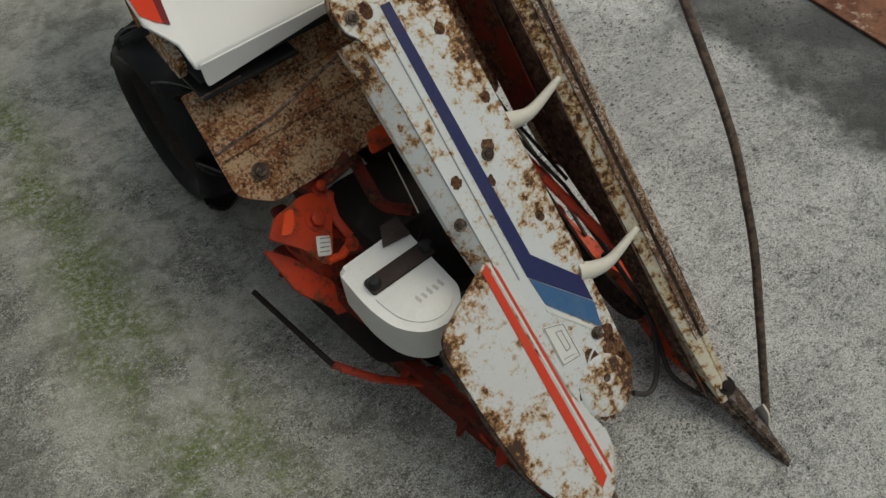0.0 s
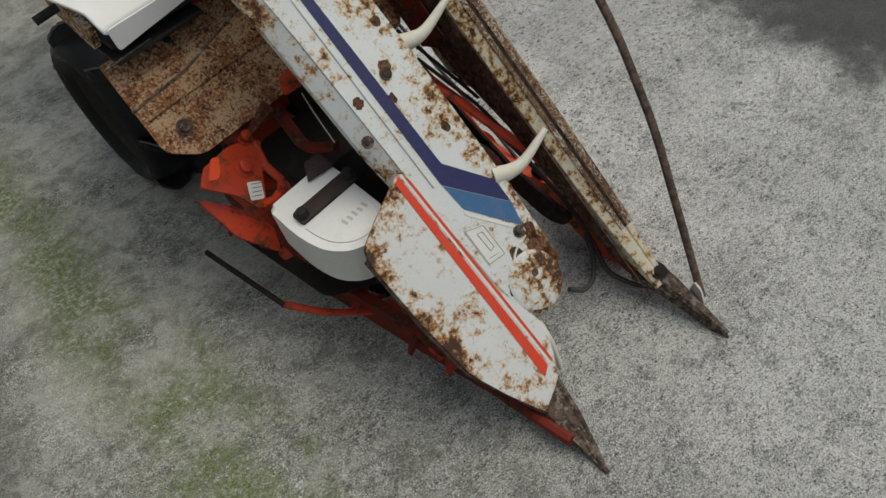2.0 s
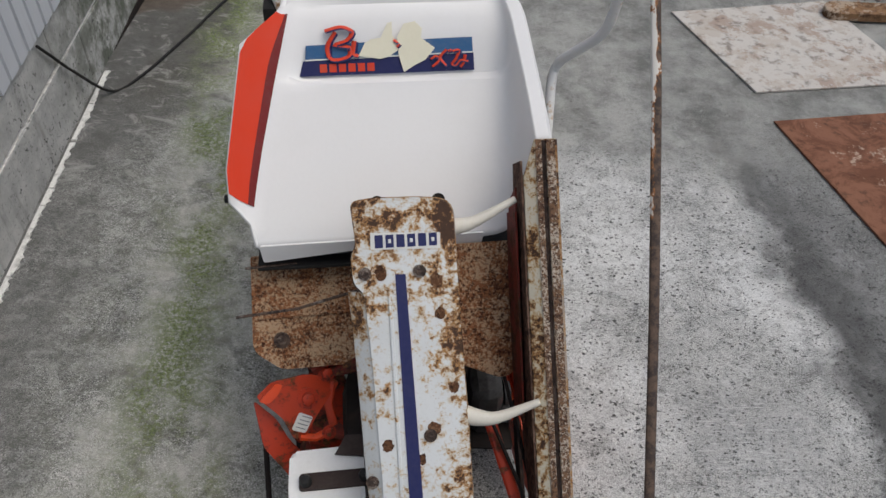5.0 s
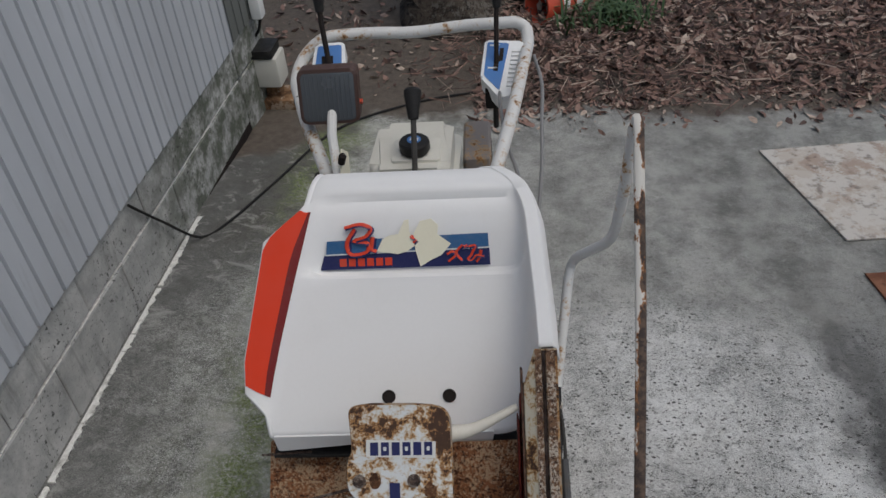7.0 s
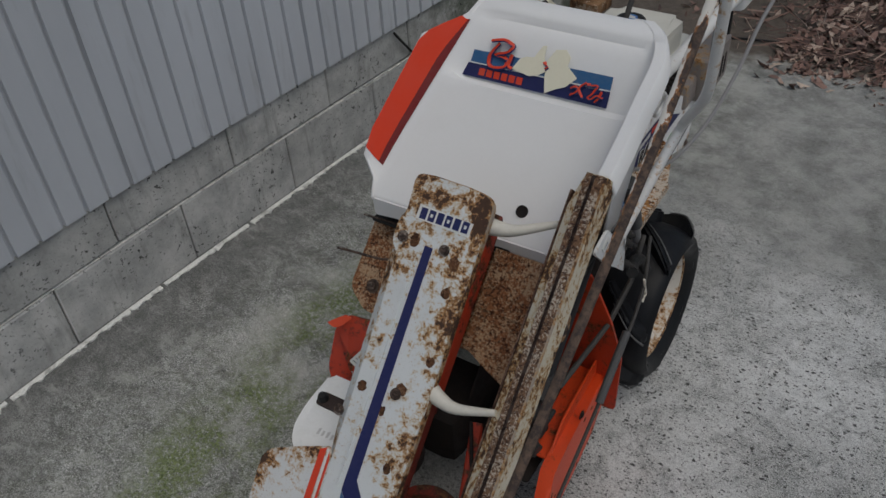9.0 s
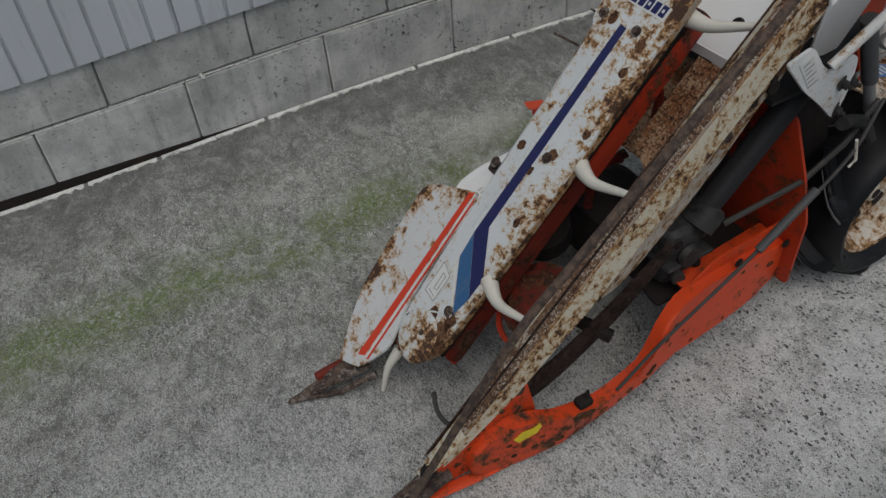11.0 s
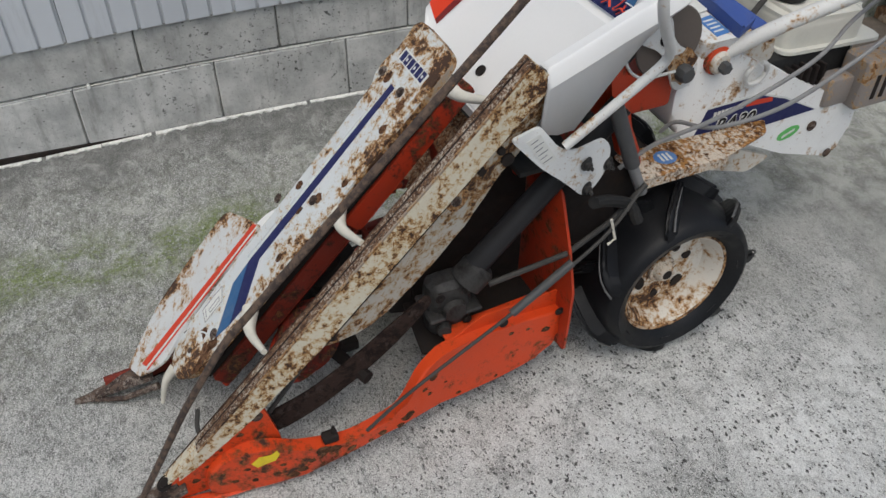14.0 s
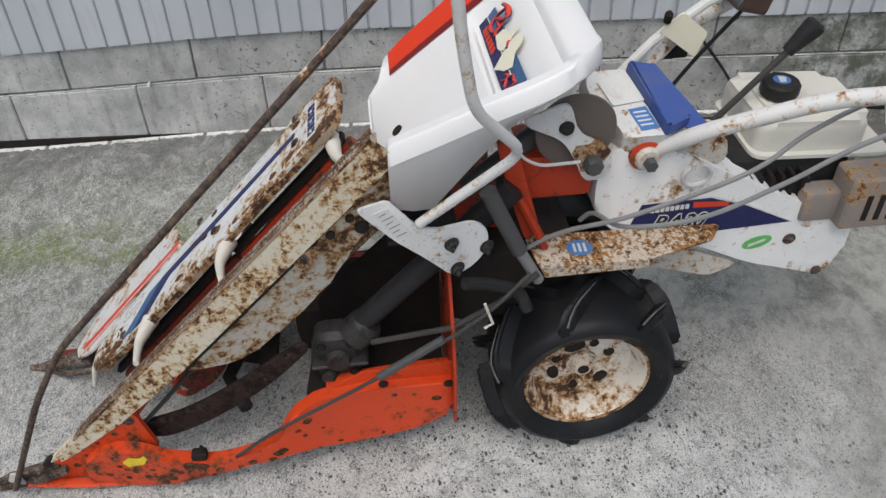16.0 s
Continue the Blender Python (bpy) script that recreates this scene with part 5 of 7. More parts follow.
def build_deck():
    low = SLOPE @ pose(0, 0, -0.235)
    deck = part("deck_plate", slab(rounded([(-0.286, 0.345), (0.030, 0.350), (0.030, 0.142), (-0.240, 0.136), (-0.291, 0.172)], [0.004, 0, 0, 0.012, 0.016]), 0.004, low, 0.001, 1), M["deck"], binder, "thickly rusted guide plate")
    part("ridge", tube([low @ Vector((-0.262, 0.300, 0.001)), low @ Vector((0.028, 0.304, 0.001))], 0.003, 8), M["deck"], deck)
    part("ridge", tube([low @ Vector((-0.284, 0.232, 0.001)), low @ Vector((0.028, 0.238, 0.001))], 0.003, 8), M["deck"], deck)
    bolt(deck, low @ Vector((-0.238, 0.190, 0.001)), low.to_3x3() @ Vector((0, 0, 1)), 0.009, 0.007)
    part("hole", lathe([(0, 0.001), (0.007, 0.001), (0.007, -0.003), (0, -0.003)], low @ pose(-0.168, 0.325, 0.0), 14), M["dark"], deck)
    high = SLOPE @ pose(0, 0, -0.150)
    right = part("deck_plate", slab(rounded([(0.0305, 0.350), (0.174, 0.352), (0.174, 0.120), (0.150, 0.110), (0.10, 0.130), (0.0305, 0.160)], [0, 0.004, 0.02, 0.03, 0.05, 0]), 0.004, high, 0.001, 1), M["deck"], binder, "thickly rusted guide plate")
    part("ridge", tube([high @ Vector((0.031, 0.238, 0.001)), high @ Vector((0.165, 0.236, 0.001))], 0.003, 8), M["deck"], right)
    # black plates that fill the gap under the hood, and thin trip wires
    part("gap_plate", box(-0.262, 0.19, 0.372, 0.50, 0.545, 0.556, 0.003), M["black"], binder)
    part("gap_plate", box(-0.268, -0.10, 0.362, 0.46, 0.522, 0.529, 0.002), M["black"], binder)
    part("trip_wire", tube([(-0.06, 0.305, 0.535), (-0.20, 0.290, 0.500), (-0.305, 0.285, 0.492)], 0.0028, 6), M["steel"], binder)
    part("trip_wire", tube([(-0.20, 0.37, 0.53), (-0.29, 0.365, 0.528)], 0.0024, 6), M["steel"], binder)


def build_knotter():
    out = [(-0.100, 0.125), (-0.100, -0.02), (-0.118, -0.048), (-0.150, -0.060), (-0.190, -0.050), (-0.220, -0.015), (-0.232, 0.04), (-0.230, 0.125)]
    m = Matrix.Translation((0, 0, 0.312)) @ Matrix.Rotation(radians(6), 4, "X") @ Matrix.Rotation(radians(-5), 4, "Y") @ pose(0, 0, 0.0)
    cap = part("knotter_cover", slab(rounded(out, [0.012, 0.01, 0.02, 0.03, 0.03, 0.03, 0.03, 0.012], 4), 0.10, m, 0.010, 3), M["white"], binder, "white enamelled knotter cover")
    part("pad", slab(rounded([(-0.108, 0.045), (-0.108, -0.015), (-0.135, -0.045), (-0.175, -0.042), (-0.206, -0.008), (-0.214, 0.045)], [0.004, 0.02, 0.03, 0.03, 0.03, 0.004], 4), 0.003, m @ pose(0, 0, 0.0022), 0.0015), M["white"], cap)
    part("strap", slab(rounded([(-0.212, 0.050), (-0.090, 0.048), (-0.090, 0.078), (-0.212, 0.080)], 0.006), 0.006, m @ pose(0, 0, 0.0065), 0.002), M["strap"], cap, "dark brown strap")
    for x in (-0.200, -0.098):
        part("knob", lathe([(0.011, 0), (0.011, 0.008), (0.008, 0.014), (0, 0.015)], m @ pose(x, 0.064, 0.006), 14), M["black"], cap)
    part("flap", slab([(-0.150, 0.108), (-0.100, 0.100), (-0.098, 0.140), (-0.130, 0.142)], 0.003, m @ pose(0, 0, 0.004, 2, 0, 0)), M["strap"], cap)
    for i in range(5):
        part("scuff", slab([(-0.165 + i * 0.011, -0.006), (-0.160 + i * 0.011, -0.004), (-0.162 + i * 0.011, 0.010 - 0.004 * (i % 2)), (-0.167 + i * 0.011, 0.006)], 0.0004, m @ pose(0, 0, 0.0028)), M["faint"], cap)
    # the red knotter frame round it
    deep = SLOPE @ pose(-0.172, 0.012, -0.25, 0, 19, 0) @ pose(0.160, 0, 0)
    arm = part("knotter_frame", slab(rounded([(-0.281, 0.081), (-0.252, 0.105), (-0.190, 0.112), (-0.150, 0.104), (-0.125, 0.090), (-0.168, 0.040), (-0.194, 0.000), (-0.216, -0.006), (-0.235, 0.036)], [0.006, 0.006, 0.01, 0.01, 0.008, 0.01, 0.008, 0.008, 0.01]), 0.006, deep, 0.002), M["orange_mid"], binder, "red enamelled side frame")
    # upper edge in brighter orange, as lit against the shaded frame
    part("flange", slab(rounded([(-0.286, 0.080), (-0.254, 0.108), (-0.240, 0.104), (-0.256, 0.082), (-0.268, 0.074)], 0.004), 0.004, deep @ pose(0, 0, 0.010, 0, 6, 0), 0.001, 1), M["orange"], arm, "bright upturned edge")
    tagp = part("sticker", slab(rounded([(-0.221, 0.014), (-0.196, 0.004), (-0.180, 0.032), (-0.205, 0.044)], 0.004), 0.001, deep @ pose(0, 0, 0.0012)), M["label"], arm, "white printed sticker")
    for i in range(4):
        part("print_bar", slab([(-0.214 + i * 0.0045, 0.018 + i * 0.006), (-0.196 + i * 0.0045, 0.0105 + i * 0.006), (-0.1955 + i * 0.0045, 0.0120 + i * 0.006), (-0.2135 + i * 0.0045, 0.0195 + i * 0.006)], 0.0005, deep @ pose(0, 0, 0.0017)), M["ink"], tagp)
    up = deep.to_3x3() @ Vector((0, 0, 1))
    bolt(arm, deep @ Vector((-0.188, 0.067, 0.0)), up, 0.012, 0.010, "orange_shaded")
    bolt(arm, deep @ Vector((-0.150, 0.110, 0.0)), up, 0.010, 0.012, "orange_shaded")
    part("strut", tube([deep @ Vector((-0.140, 0.092, -0.004)), deep @ Vector((-0.148, 0.050, -0.006)), deep @ Vector((-0.140, 0.010, -0.006))], 0.0085, 8, 0.6), M["orange_mid"], binder)
    part("strut", tube([deep @ Vector((-0.205, -0.002, -0.004)), deep @ Vector((-0.176, -0.008, -0.004)), deep @ Vector((-0.150, 0.0, -0.004))], 0.0085, 8, 0.7), M["orange"], binder)
    bolt(binder, deep @ Vector((-0.152, 0.000, 0.004)), up, 0.008, 0.006, "orange_shaded")
    part("skirt_plate", slab(rounded([(-0.276, 0.070), (-0.236, 0.030), (-0.214, -0.012), (-0.190, -0.040), (-0.210, -0.09), (-0.262, -0.02)], 0.012), 0.006, deep @ pose(-0.004, 0, -0.035), 0.002), M["orange_shaded"], binder, "grimy red skirt, darkened for shade")
    part("arm", tube([(-0.10, 0.26, 0.37), (-0.14, 0.27, 0.345), (-0.19, 0.30, 0.32)], 0.016, 8, 0.7), M["belly"], binder)
    part("arm", tube([(-0.19, 0.27, 0.345), (-0.14, 0.30, 0.36), (-0.05, 0.31, 0.38)], 0.013, 8), M["belly"], binder)
    part("wing", slab(rounded([(-0.092, 0.0), (-0.03, -0.004), (-0.02, 0.030), (-0.075, 0.035)], 0.010), 0.006, pose(0, 0.205, 0.420, 20, 0, 4), 0.002), M["orange"], binder)
    part("binder_wire", tube(glide([(-0.06, 0.20, 0.40), (-0.085, 0.13, 0.41), (-0.088, 0.09, 0.37)]), 0.0012, 6), M["tine"], binder)
    # dark works behind and under the cover
    part("knotter_case", merge(box(-0.14, 0.04, 0.16, 0.34, 0.12, 0.26, 0.04), lathe([(0, 0), (0.06, 0), (0.06, 0.05), (0.03, 0.06), (0.03, 0.12), (0, 0.12)], axis((-0.05, 0.08, 0.22), (0.2, -0.3, 1)), 18)), M["dark"], binder, "oily black knotter case")
    part("packer_wheel", lathe([(0.05, 0), (0.078, 0.0), (0.078, 0.012), (0.06, 0.012), (0.055, 0.03), (0.02, 0.034), (0, 0.034)], axis((0.085, -0.02, 0.20), (0.1, -0.55, 0.8)), 24), M["belly"], binder, "grimy red packer wheel, darkened for shade")
    part("packer_ring", lathe([(0.060, 0.0), (0.070, 0.0), (0.070, 0.008), (0.060, 0.008)], axis((0.085, -0.045, 0.175), (0.1, -0.55, 0.8)), 24, True), M["orange_shaded"], binder)
    part("works_bar", tube([(0.03, 0.05, 0.17), (0.12, 0.02, 0.17), (0.2, 0.06, 0.16)], 0.014, 8), M["dark"], binder)


BOW = [(-0.30, -0.012), (-0.20, 0.0), (-0.10, 0.018), (0.0, 0.020), (0.10, 0.012), (0.20, -0.012), (0.48, -0.028)]


def bow(ob):
    """Bends a straight side member outward and up where it passes the toe."""
    for o in (ob, *ob.children):
        for v in o.data.vertices:
            v.co.x += lerp_table(BOW, v.co.y)


def build_skids():
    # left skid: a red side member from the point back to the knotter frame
    # its red is darkened to stand for the shadow under the leaf
    part("skid", slab(rounded([(-0.40, 0.012), (-0.10, 0.020), (0.12, 0.035), (0.36, 0.070), (0.38, 0.13), (0.27, 0.15), (0.05, 0.095), (-0.15, 0.085), (-0.33, 0.035)], 0.02), 0.020, Matrix(((-0.14, 0, 1, -0.160), (1, 0, 0, 0), (0, 1, 0, 0), (0, 0, 0, 1))), 0.005), M["belly"], binder, "grimy red side member, darkened for shade")
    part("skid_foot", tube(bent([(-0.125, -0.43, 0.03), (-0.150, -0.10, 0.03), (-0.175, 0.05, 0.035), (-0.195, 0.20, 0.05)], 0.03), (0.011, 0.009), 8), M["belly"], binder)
    rng = random.Random(17)
    for i in range(16):
        y = -0.22 + i * 0.037 + rng.uniform(-0.01, 0.01)
        x = -0.150 - 0.075 * max(0, min(1, (y + 0.05) / 0.4)) + rng.uniform(-0.022, 0.012)
        z = 0.055 + 0.07 * max(0, min(1, (y + 0.1) / 0.4)) + rng.uniform(-0.012, 0.02)
        w, h = rng.uniform(0.014, 0.034), rng.uniform(0.010, 0.026)
        part("lug_plate", slab(rounded([(-w, -h), (w * 0.8, -h * 0.7), (w, h * 0.6), (-w * 0.3, h)], 0.006), 0.008, pose(x, y, z, rng.uniform(-35, 35), rng.uniform(-60, -15), rng.uniform(0, 360)), 0.002, 1), M["orange_shaded" if i % 3 else "belly"], binder)
    part("feeder_arm", tube(bent([(-0.110, 0.19, 0.23), (-0.16, 0.23, 0.20), (-0.21, 0.31, 0.17), (-0.19, 0.40, 0.19)], 0.03), 0.016, 8, 0.7), M["belly"], binder)
    part("feeder_arm", tube(bent([(-0.06, 0.14, 0.31), (-0.09, 0.20, 0.29), (-0.07, 0.30, 0.32)], 0.03), 0.012, 8, 0.7), M["belly"], binder)
    part("stay", tube(bent([(-0.165, -0.01, 0.055), (-0.240, 0.045, 0.085), (-0.287, 0.105, 0.110)], 0.02), 0.008, 8, 0.6), M["orange_shaded"], binder)
    part("stay_rod", tube([(-0.286, 0.10, 0.110), (-0.309, 0.325, 0.110)], 0.0055, 8), M["dark"], binder)
    # added black sheet that stands for the deep shadow under the knotter
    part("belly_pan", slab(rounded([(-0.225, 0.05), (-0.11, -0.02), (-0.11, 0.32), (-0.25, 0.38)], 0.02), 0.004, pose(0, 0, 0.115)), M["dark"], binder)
    part("hopper", merge(box(-0.215, -0.13, 0.22, 0.38, 0.10, 0.205, 0.03)), M["orange_shaded"], binder)
    # right skid: pressed red box section that carries the rail's point
    out = [(-0.285, 0.055), (-0.272, 0.018), (-0.190, 0.012), (-0.110, 0.022), (-0.010, 0.046), (0.100, 0.063), (0.210, 0.054), (0.355, 0.062), (0.450, 0.082), (0.478, 0.120), (0.484, 0.198), (0.300, 0.214), (0.205, 0.204), (0.152, 0.172), (0.130, 0.132), (0.104, 0.100), (0.040, 0.084), (-0.020, 0.080), (-0.070, 0.092), (-0.110, 0.104), (-0.160, 0.126), (-0.225, 0.122), (-0.268, 0.098)]
    bm = slab(rounded(out, [0.02, 0.02, 0.02, 0.03, 0.03, 0.05, 0.05, 0.05, 0.03, 0.012, 0.008, 0.03, 0.04, 0.03, 0.03, 0.03, 0.03, 0.02, 0.02, 0.02, 0.02, 0.02, 0.02], 3), 0.030, plate_x(0.250), 0.009, 3)
    for y, _ in BOW:
        bmesh.ops.bisect_plane(bm, geom=bm.verts[:] + bm.edges[:] + bm.faces[:], plane_co=(0, y, 0), plane_no=(0, 1, 0))
    sk = part("skid", bm, M["orange"], binder, "bright orange pressed side member with chipped paint")
    ledge = part("ledge", merge(slab(rounded([(0.215, 0.196), (0.300, 0.242), (0.486, 0.236), (0.486, 0.196)], 0.006), 0.005, plate_x(0.228), 0.0015, 1), box(0.180, 0.228, 0.225, 0.486, 0.196, 0.201, 0.001, 1)), M["orange"], sk, "upright flange behind the side member")
    rng = random.Random(33)
    for y, z, r in ((0.182, 0.150, 0.010), (0.160, 0.128, 0.007), (0.445, 0.158, 0.010), (0.40, 0.180, 0.005), (0.36, 0.186, 0.006), (0.172, 0.108, 0.006), (0.118, 0.078, 0.015), (0.100, 0.064, 0.009), (0.062, 0.066, 0.010), (0.035, 0.058, 0.006),
                    (-0.005, 0.060, 0.009), (-0.040, 0.075, 0.013), (-0.062, 0.080, 0.016), (-0.085, 0.062, 0.008), (-0.105, 0.044, 0.011), (-0.122, 0.032, 0.013), (-0.140, 0.070, 0.006), (-0.155, 0.046, 0.007), (-0.178, 0.062, 0.006), (-0.196, 0.040, 0.008), (-0.205, 0.078, 0.006), (-0.232, 0.050, 0.007), (-0.250, 0.080, 0.006), (0.24, 0.068, 0.006), (0.33, 0.072, 0.005), (0.21, 0.118, 0.004), (-0.02, 0.045, 0.005)):
        k = rng.randint(9, 13)
        chip = [(y + r * rng.uniform(0.70, 1.25) * math.cos(a), z + 0.8 * r * rng.uniform(0.70, 1.15) * math.sin(a)) for a in (2 * math.pi * i / k for i in range(k))]
        part("paint_chip", slab(chip, 0.0006, plate_x(0.2506)), M["flake"], sk)
    part("sticker", slab([(-0.196, 0.092), (-0.180, 0.108), (-0.158, 0.108), (-0.146, 0.118), (-0.142, 0.106), (-0.152, 0.090), (-0.172, 0.084), (-0.186, 0.078)], 0.001, plate_x(0.2514)), M["yellow"], sk, "torn yellow warning sticker")
    for y, z in ((0.470, 0.205), (0.34, 0.224)):
        bolt(ledge, (0.228, y, z), (1, 0, 0), 0.006, 0.005, "dark")
    bow(sk)
    part("toe_strip", tube([(0.226, -0.405, 0.026), (0.236, -0.28, 0.016), (0.240, -0.16, 0.012)], 0.012, 8, 0.5), M["orange"], binder)
    horn = part("toe_plate", slab(rounded([(-0.405, 0.022), (-0.20, 0.022), (-0.125, 0.085), (-0.150, 0.205), (-0.185, 0.222), (-0.285, 0.125)], [0.004, 0.01, 0.02, 0.015, 0.015, 0]), 0.012, Matrix(((0, 0, 1, 0.222), (1, 0, 0, 0), (0, 1, 0, 0), (0, 0, 0, 1))), 0.003), M["orange"], binder)
    for y, z, r in ((-0.165, 0.180, 0.010), (-0.20, 0.150, 0.008), (-0.27, 0.090, 0.008), (-0.30, 0.060, 0.010), (-0.24, 0.125, 0.005)):
        chip = [(y + r * rng.uniform(0.5, 1.3) * math.cos(a), z + 0.8 * r * rng.uniform(0.5, 1.2) * math.sin(a)) for a in (2 * math.pi * i / 9 for i in range(9))]
        part("paint_chip", slab(chip, 0.0006, plate_x(0.2228)), M["flake"], horn)
    for y, z in ((-0.165, 0.185),):
        bolt(horn, (0.222, y, z), (1, 0, 0), 0.007, 0.006)
    clamp = part("clamp", merge(box(0.222, 0.246, -0.058, -0.026, 0.086, 0.104, 0.006), lathe([(0, 0), (0.007, 0), (0.003, 0.022), (0, 0.022)], pose(0.234, -0.034, 0.100), 10)), M["dark"], binder)
    bow(clamp)
    # knife guard and cutter bar
    arc = [(-0.185, 0.128), (-0.165, 0.088), (-0.120, 0.076), (-0.040, 0.104), (0.070, 0.172), (0.150, 0.240), (0.205, 0.300), (0.195, 0.322), (0.130, 0.280), (0.040, 0.215), (-0.060, 0.158), (-0.140, 0.136)]
    part("knife_guard", slab(rounded(arc, [0.01, 0.02, 0.03, 0.05, 0.06, 0.05, 0.02, 0.02, 0.05, 0.06, 0.05, 0.03]), 0.006, plate_x(0.186), 0.002), M["blade"], binder, "dark curved crop guard")
    part("cutter_bar", box(-0.15, 0.02, 0.06, 0.10, 0.045, 0.070, 0.004), M["dark"], binder)
    for i in range(3):
        x = -0.13 + i * 0.05
        part("knife", slab([(x - 0.022, 0.06), (x + 0.022, 0.06), (x + 0.004, 0.0), (x - 0.004, 0.0)], 0.004, pose(0, 0, 0.062)), M["dark"], binder)
    part("cross_wall", slab(rounded([(-0.12, 0.10), (0.250, 0.10), (0.252, 0.27), (0.222, 0.36), (0.17, 0.47), (-0.12, 0.47)], 0.012), 0.006, Matrix(((1, 0, 0, 0), (0, 0, -1, 0.478), (0, 1, 0, 0), (0, 0, 0, 1))), 0.002), M["orange_mid"], binder, "red cross wall ahead of the wheels")
    # two added black sheets in place of the shadow inside the chassis
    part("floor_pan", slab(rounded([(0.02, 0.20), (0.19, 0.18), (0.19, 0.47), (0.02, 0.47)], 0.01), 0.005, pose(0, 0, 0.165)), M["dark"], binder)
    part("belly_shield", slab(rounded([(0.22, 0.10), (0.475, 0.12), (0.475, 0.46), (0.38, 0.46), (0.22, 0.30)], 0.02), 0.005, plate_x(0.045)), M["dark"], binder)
    # gear case with its torque tube and control rods
    gc = part("gear_case", merge(box(0.105, 0.170, 0.208, 0.305, 0.165, 0.312, 0.034, 3), lathe([(0, 0), (0.036, 0), (0.036, 0.04), (0.028, 0.05), (0, 0.05)], axis((0.15, 0.29, 0.29), (0, 0.70, 0.71)), 20), lathe([(0, 0), (0.026, 0), (0.022, 0.012), (0, 0.012)], axis((0.175, 0.255, 0.250), (1, 0, 0)), 18), lathe([(0, 0), (0.016, 0), (0.014, 0.018), (0, 0.020)], axis((0.17, 0.235, 0.205), (1, -0.3, 0)), 14), box(0.10, 0.185, 0.20, 0.315, 0.232, 0.242, 0.003, 1)), M["grey"], binder, "greasy grey gear case")
    for dy, dz in ((0.03, 0.04), (-0.03, 0.04), (0.03, -0.04), (-0.03, -0.04)):
        bolt(gc, (0.175, 0.255 + dy, 0.250 + dz), (1, 0, 0), 0.006, 0.006, "dark")
    part("torque_tube", tube([(0.150, 0.30, 0.315), (0.150, 0.60, 0.62)], 0.024, 18), M["tube_shaded"], binder)
    part("torque_tube", tube([(0.07, 0.53, 0.57), (0.07, 0.68, 0.70)], 0.020, 14), M["pipe_grey"], binder)
    part("control_rod", tube([(0.185, 0.325, 0.300), (0.215, 0.48, 0.350), (0.225, 0.56, 0.41), (0.215, 0.64, 0.47)], 0.006, 8), M["rod_grey"], binder)
    part("control_rod", tube(glide([(0.262, 0.03, 0.085), (0.262, 0.13, 0.160), (0.264, 0.34, 0.290), (0.262, 0.52, 0.410), (0.235, 0.62, 0.490)], 6), 0.0037, 8), M["rod_grey"], binder)
    part("rod_sleeve", tube([(0.2645, 0.335, 0.288), (0.262, 0.46, 0.372)], 0.0085, 10), M["pipe_grey"], binder)
    part("rod_clip", tube([(0.26, 0.535, 0.45), (0.262, 0.55, 0.40), (0.262, 0.535, 0.39)], 0.0028, 6), M["tine"], binder)
    part("damper", tube([(0.205, 0.545, 0.66), (0.205, 0.605, 0.52)], 0.015, 14), M["pipe_grey"], binder)
    part("damper", tube([(0.205, 0.600, 0.53), (0.200, 0.645, 0.44)], 0.011, 14), M["cable_grey"], binder)
    part("hose", tube(glide([(0.245, 0.50, 0.49), (0.23, 0.545, 0.47), (0.225, 0.60, 0.44), (0.235, 0.62, 0.40)]), 0.012, 10), M["black"], binder)
    part("subframe", merge(box(-0.10, 0.14, 0.48, 0.74, 0.28, 0.46, 0.03), box(-0.13, 0.155, 0.66, 0.84, 0.12, 0.30, 0.03)), M["dark"], binder, "dark oily chassis and gear housing")


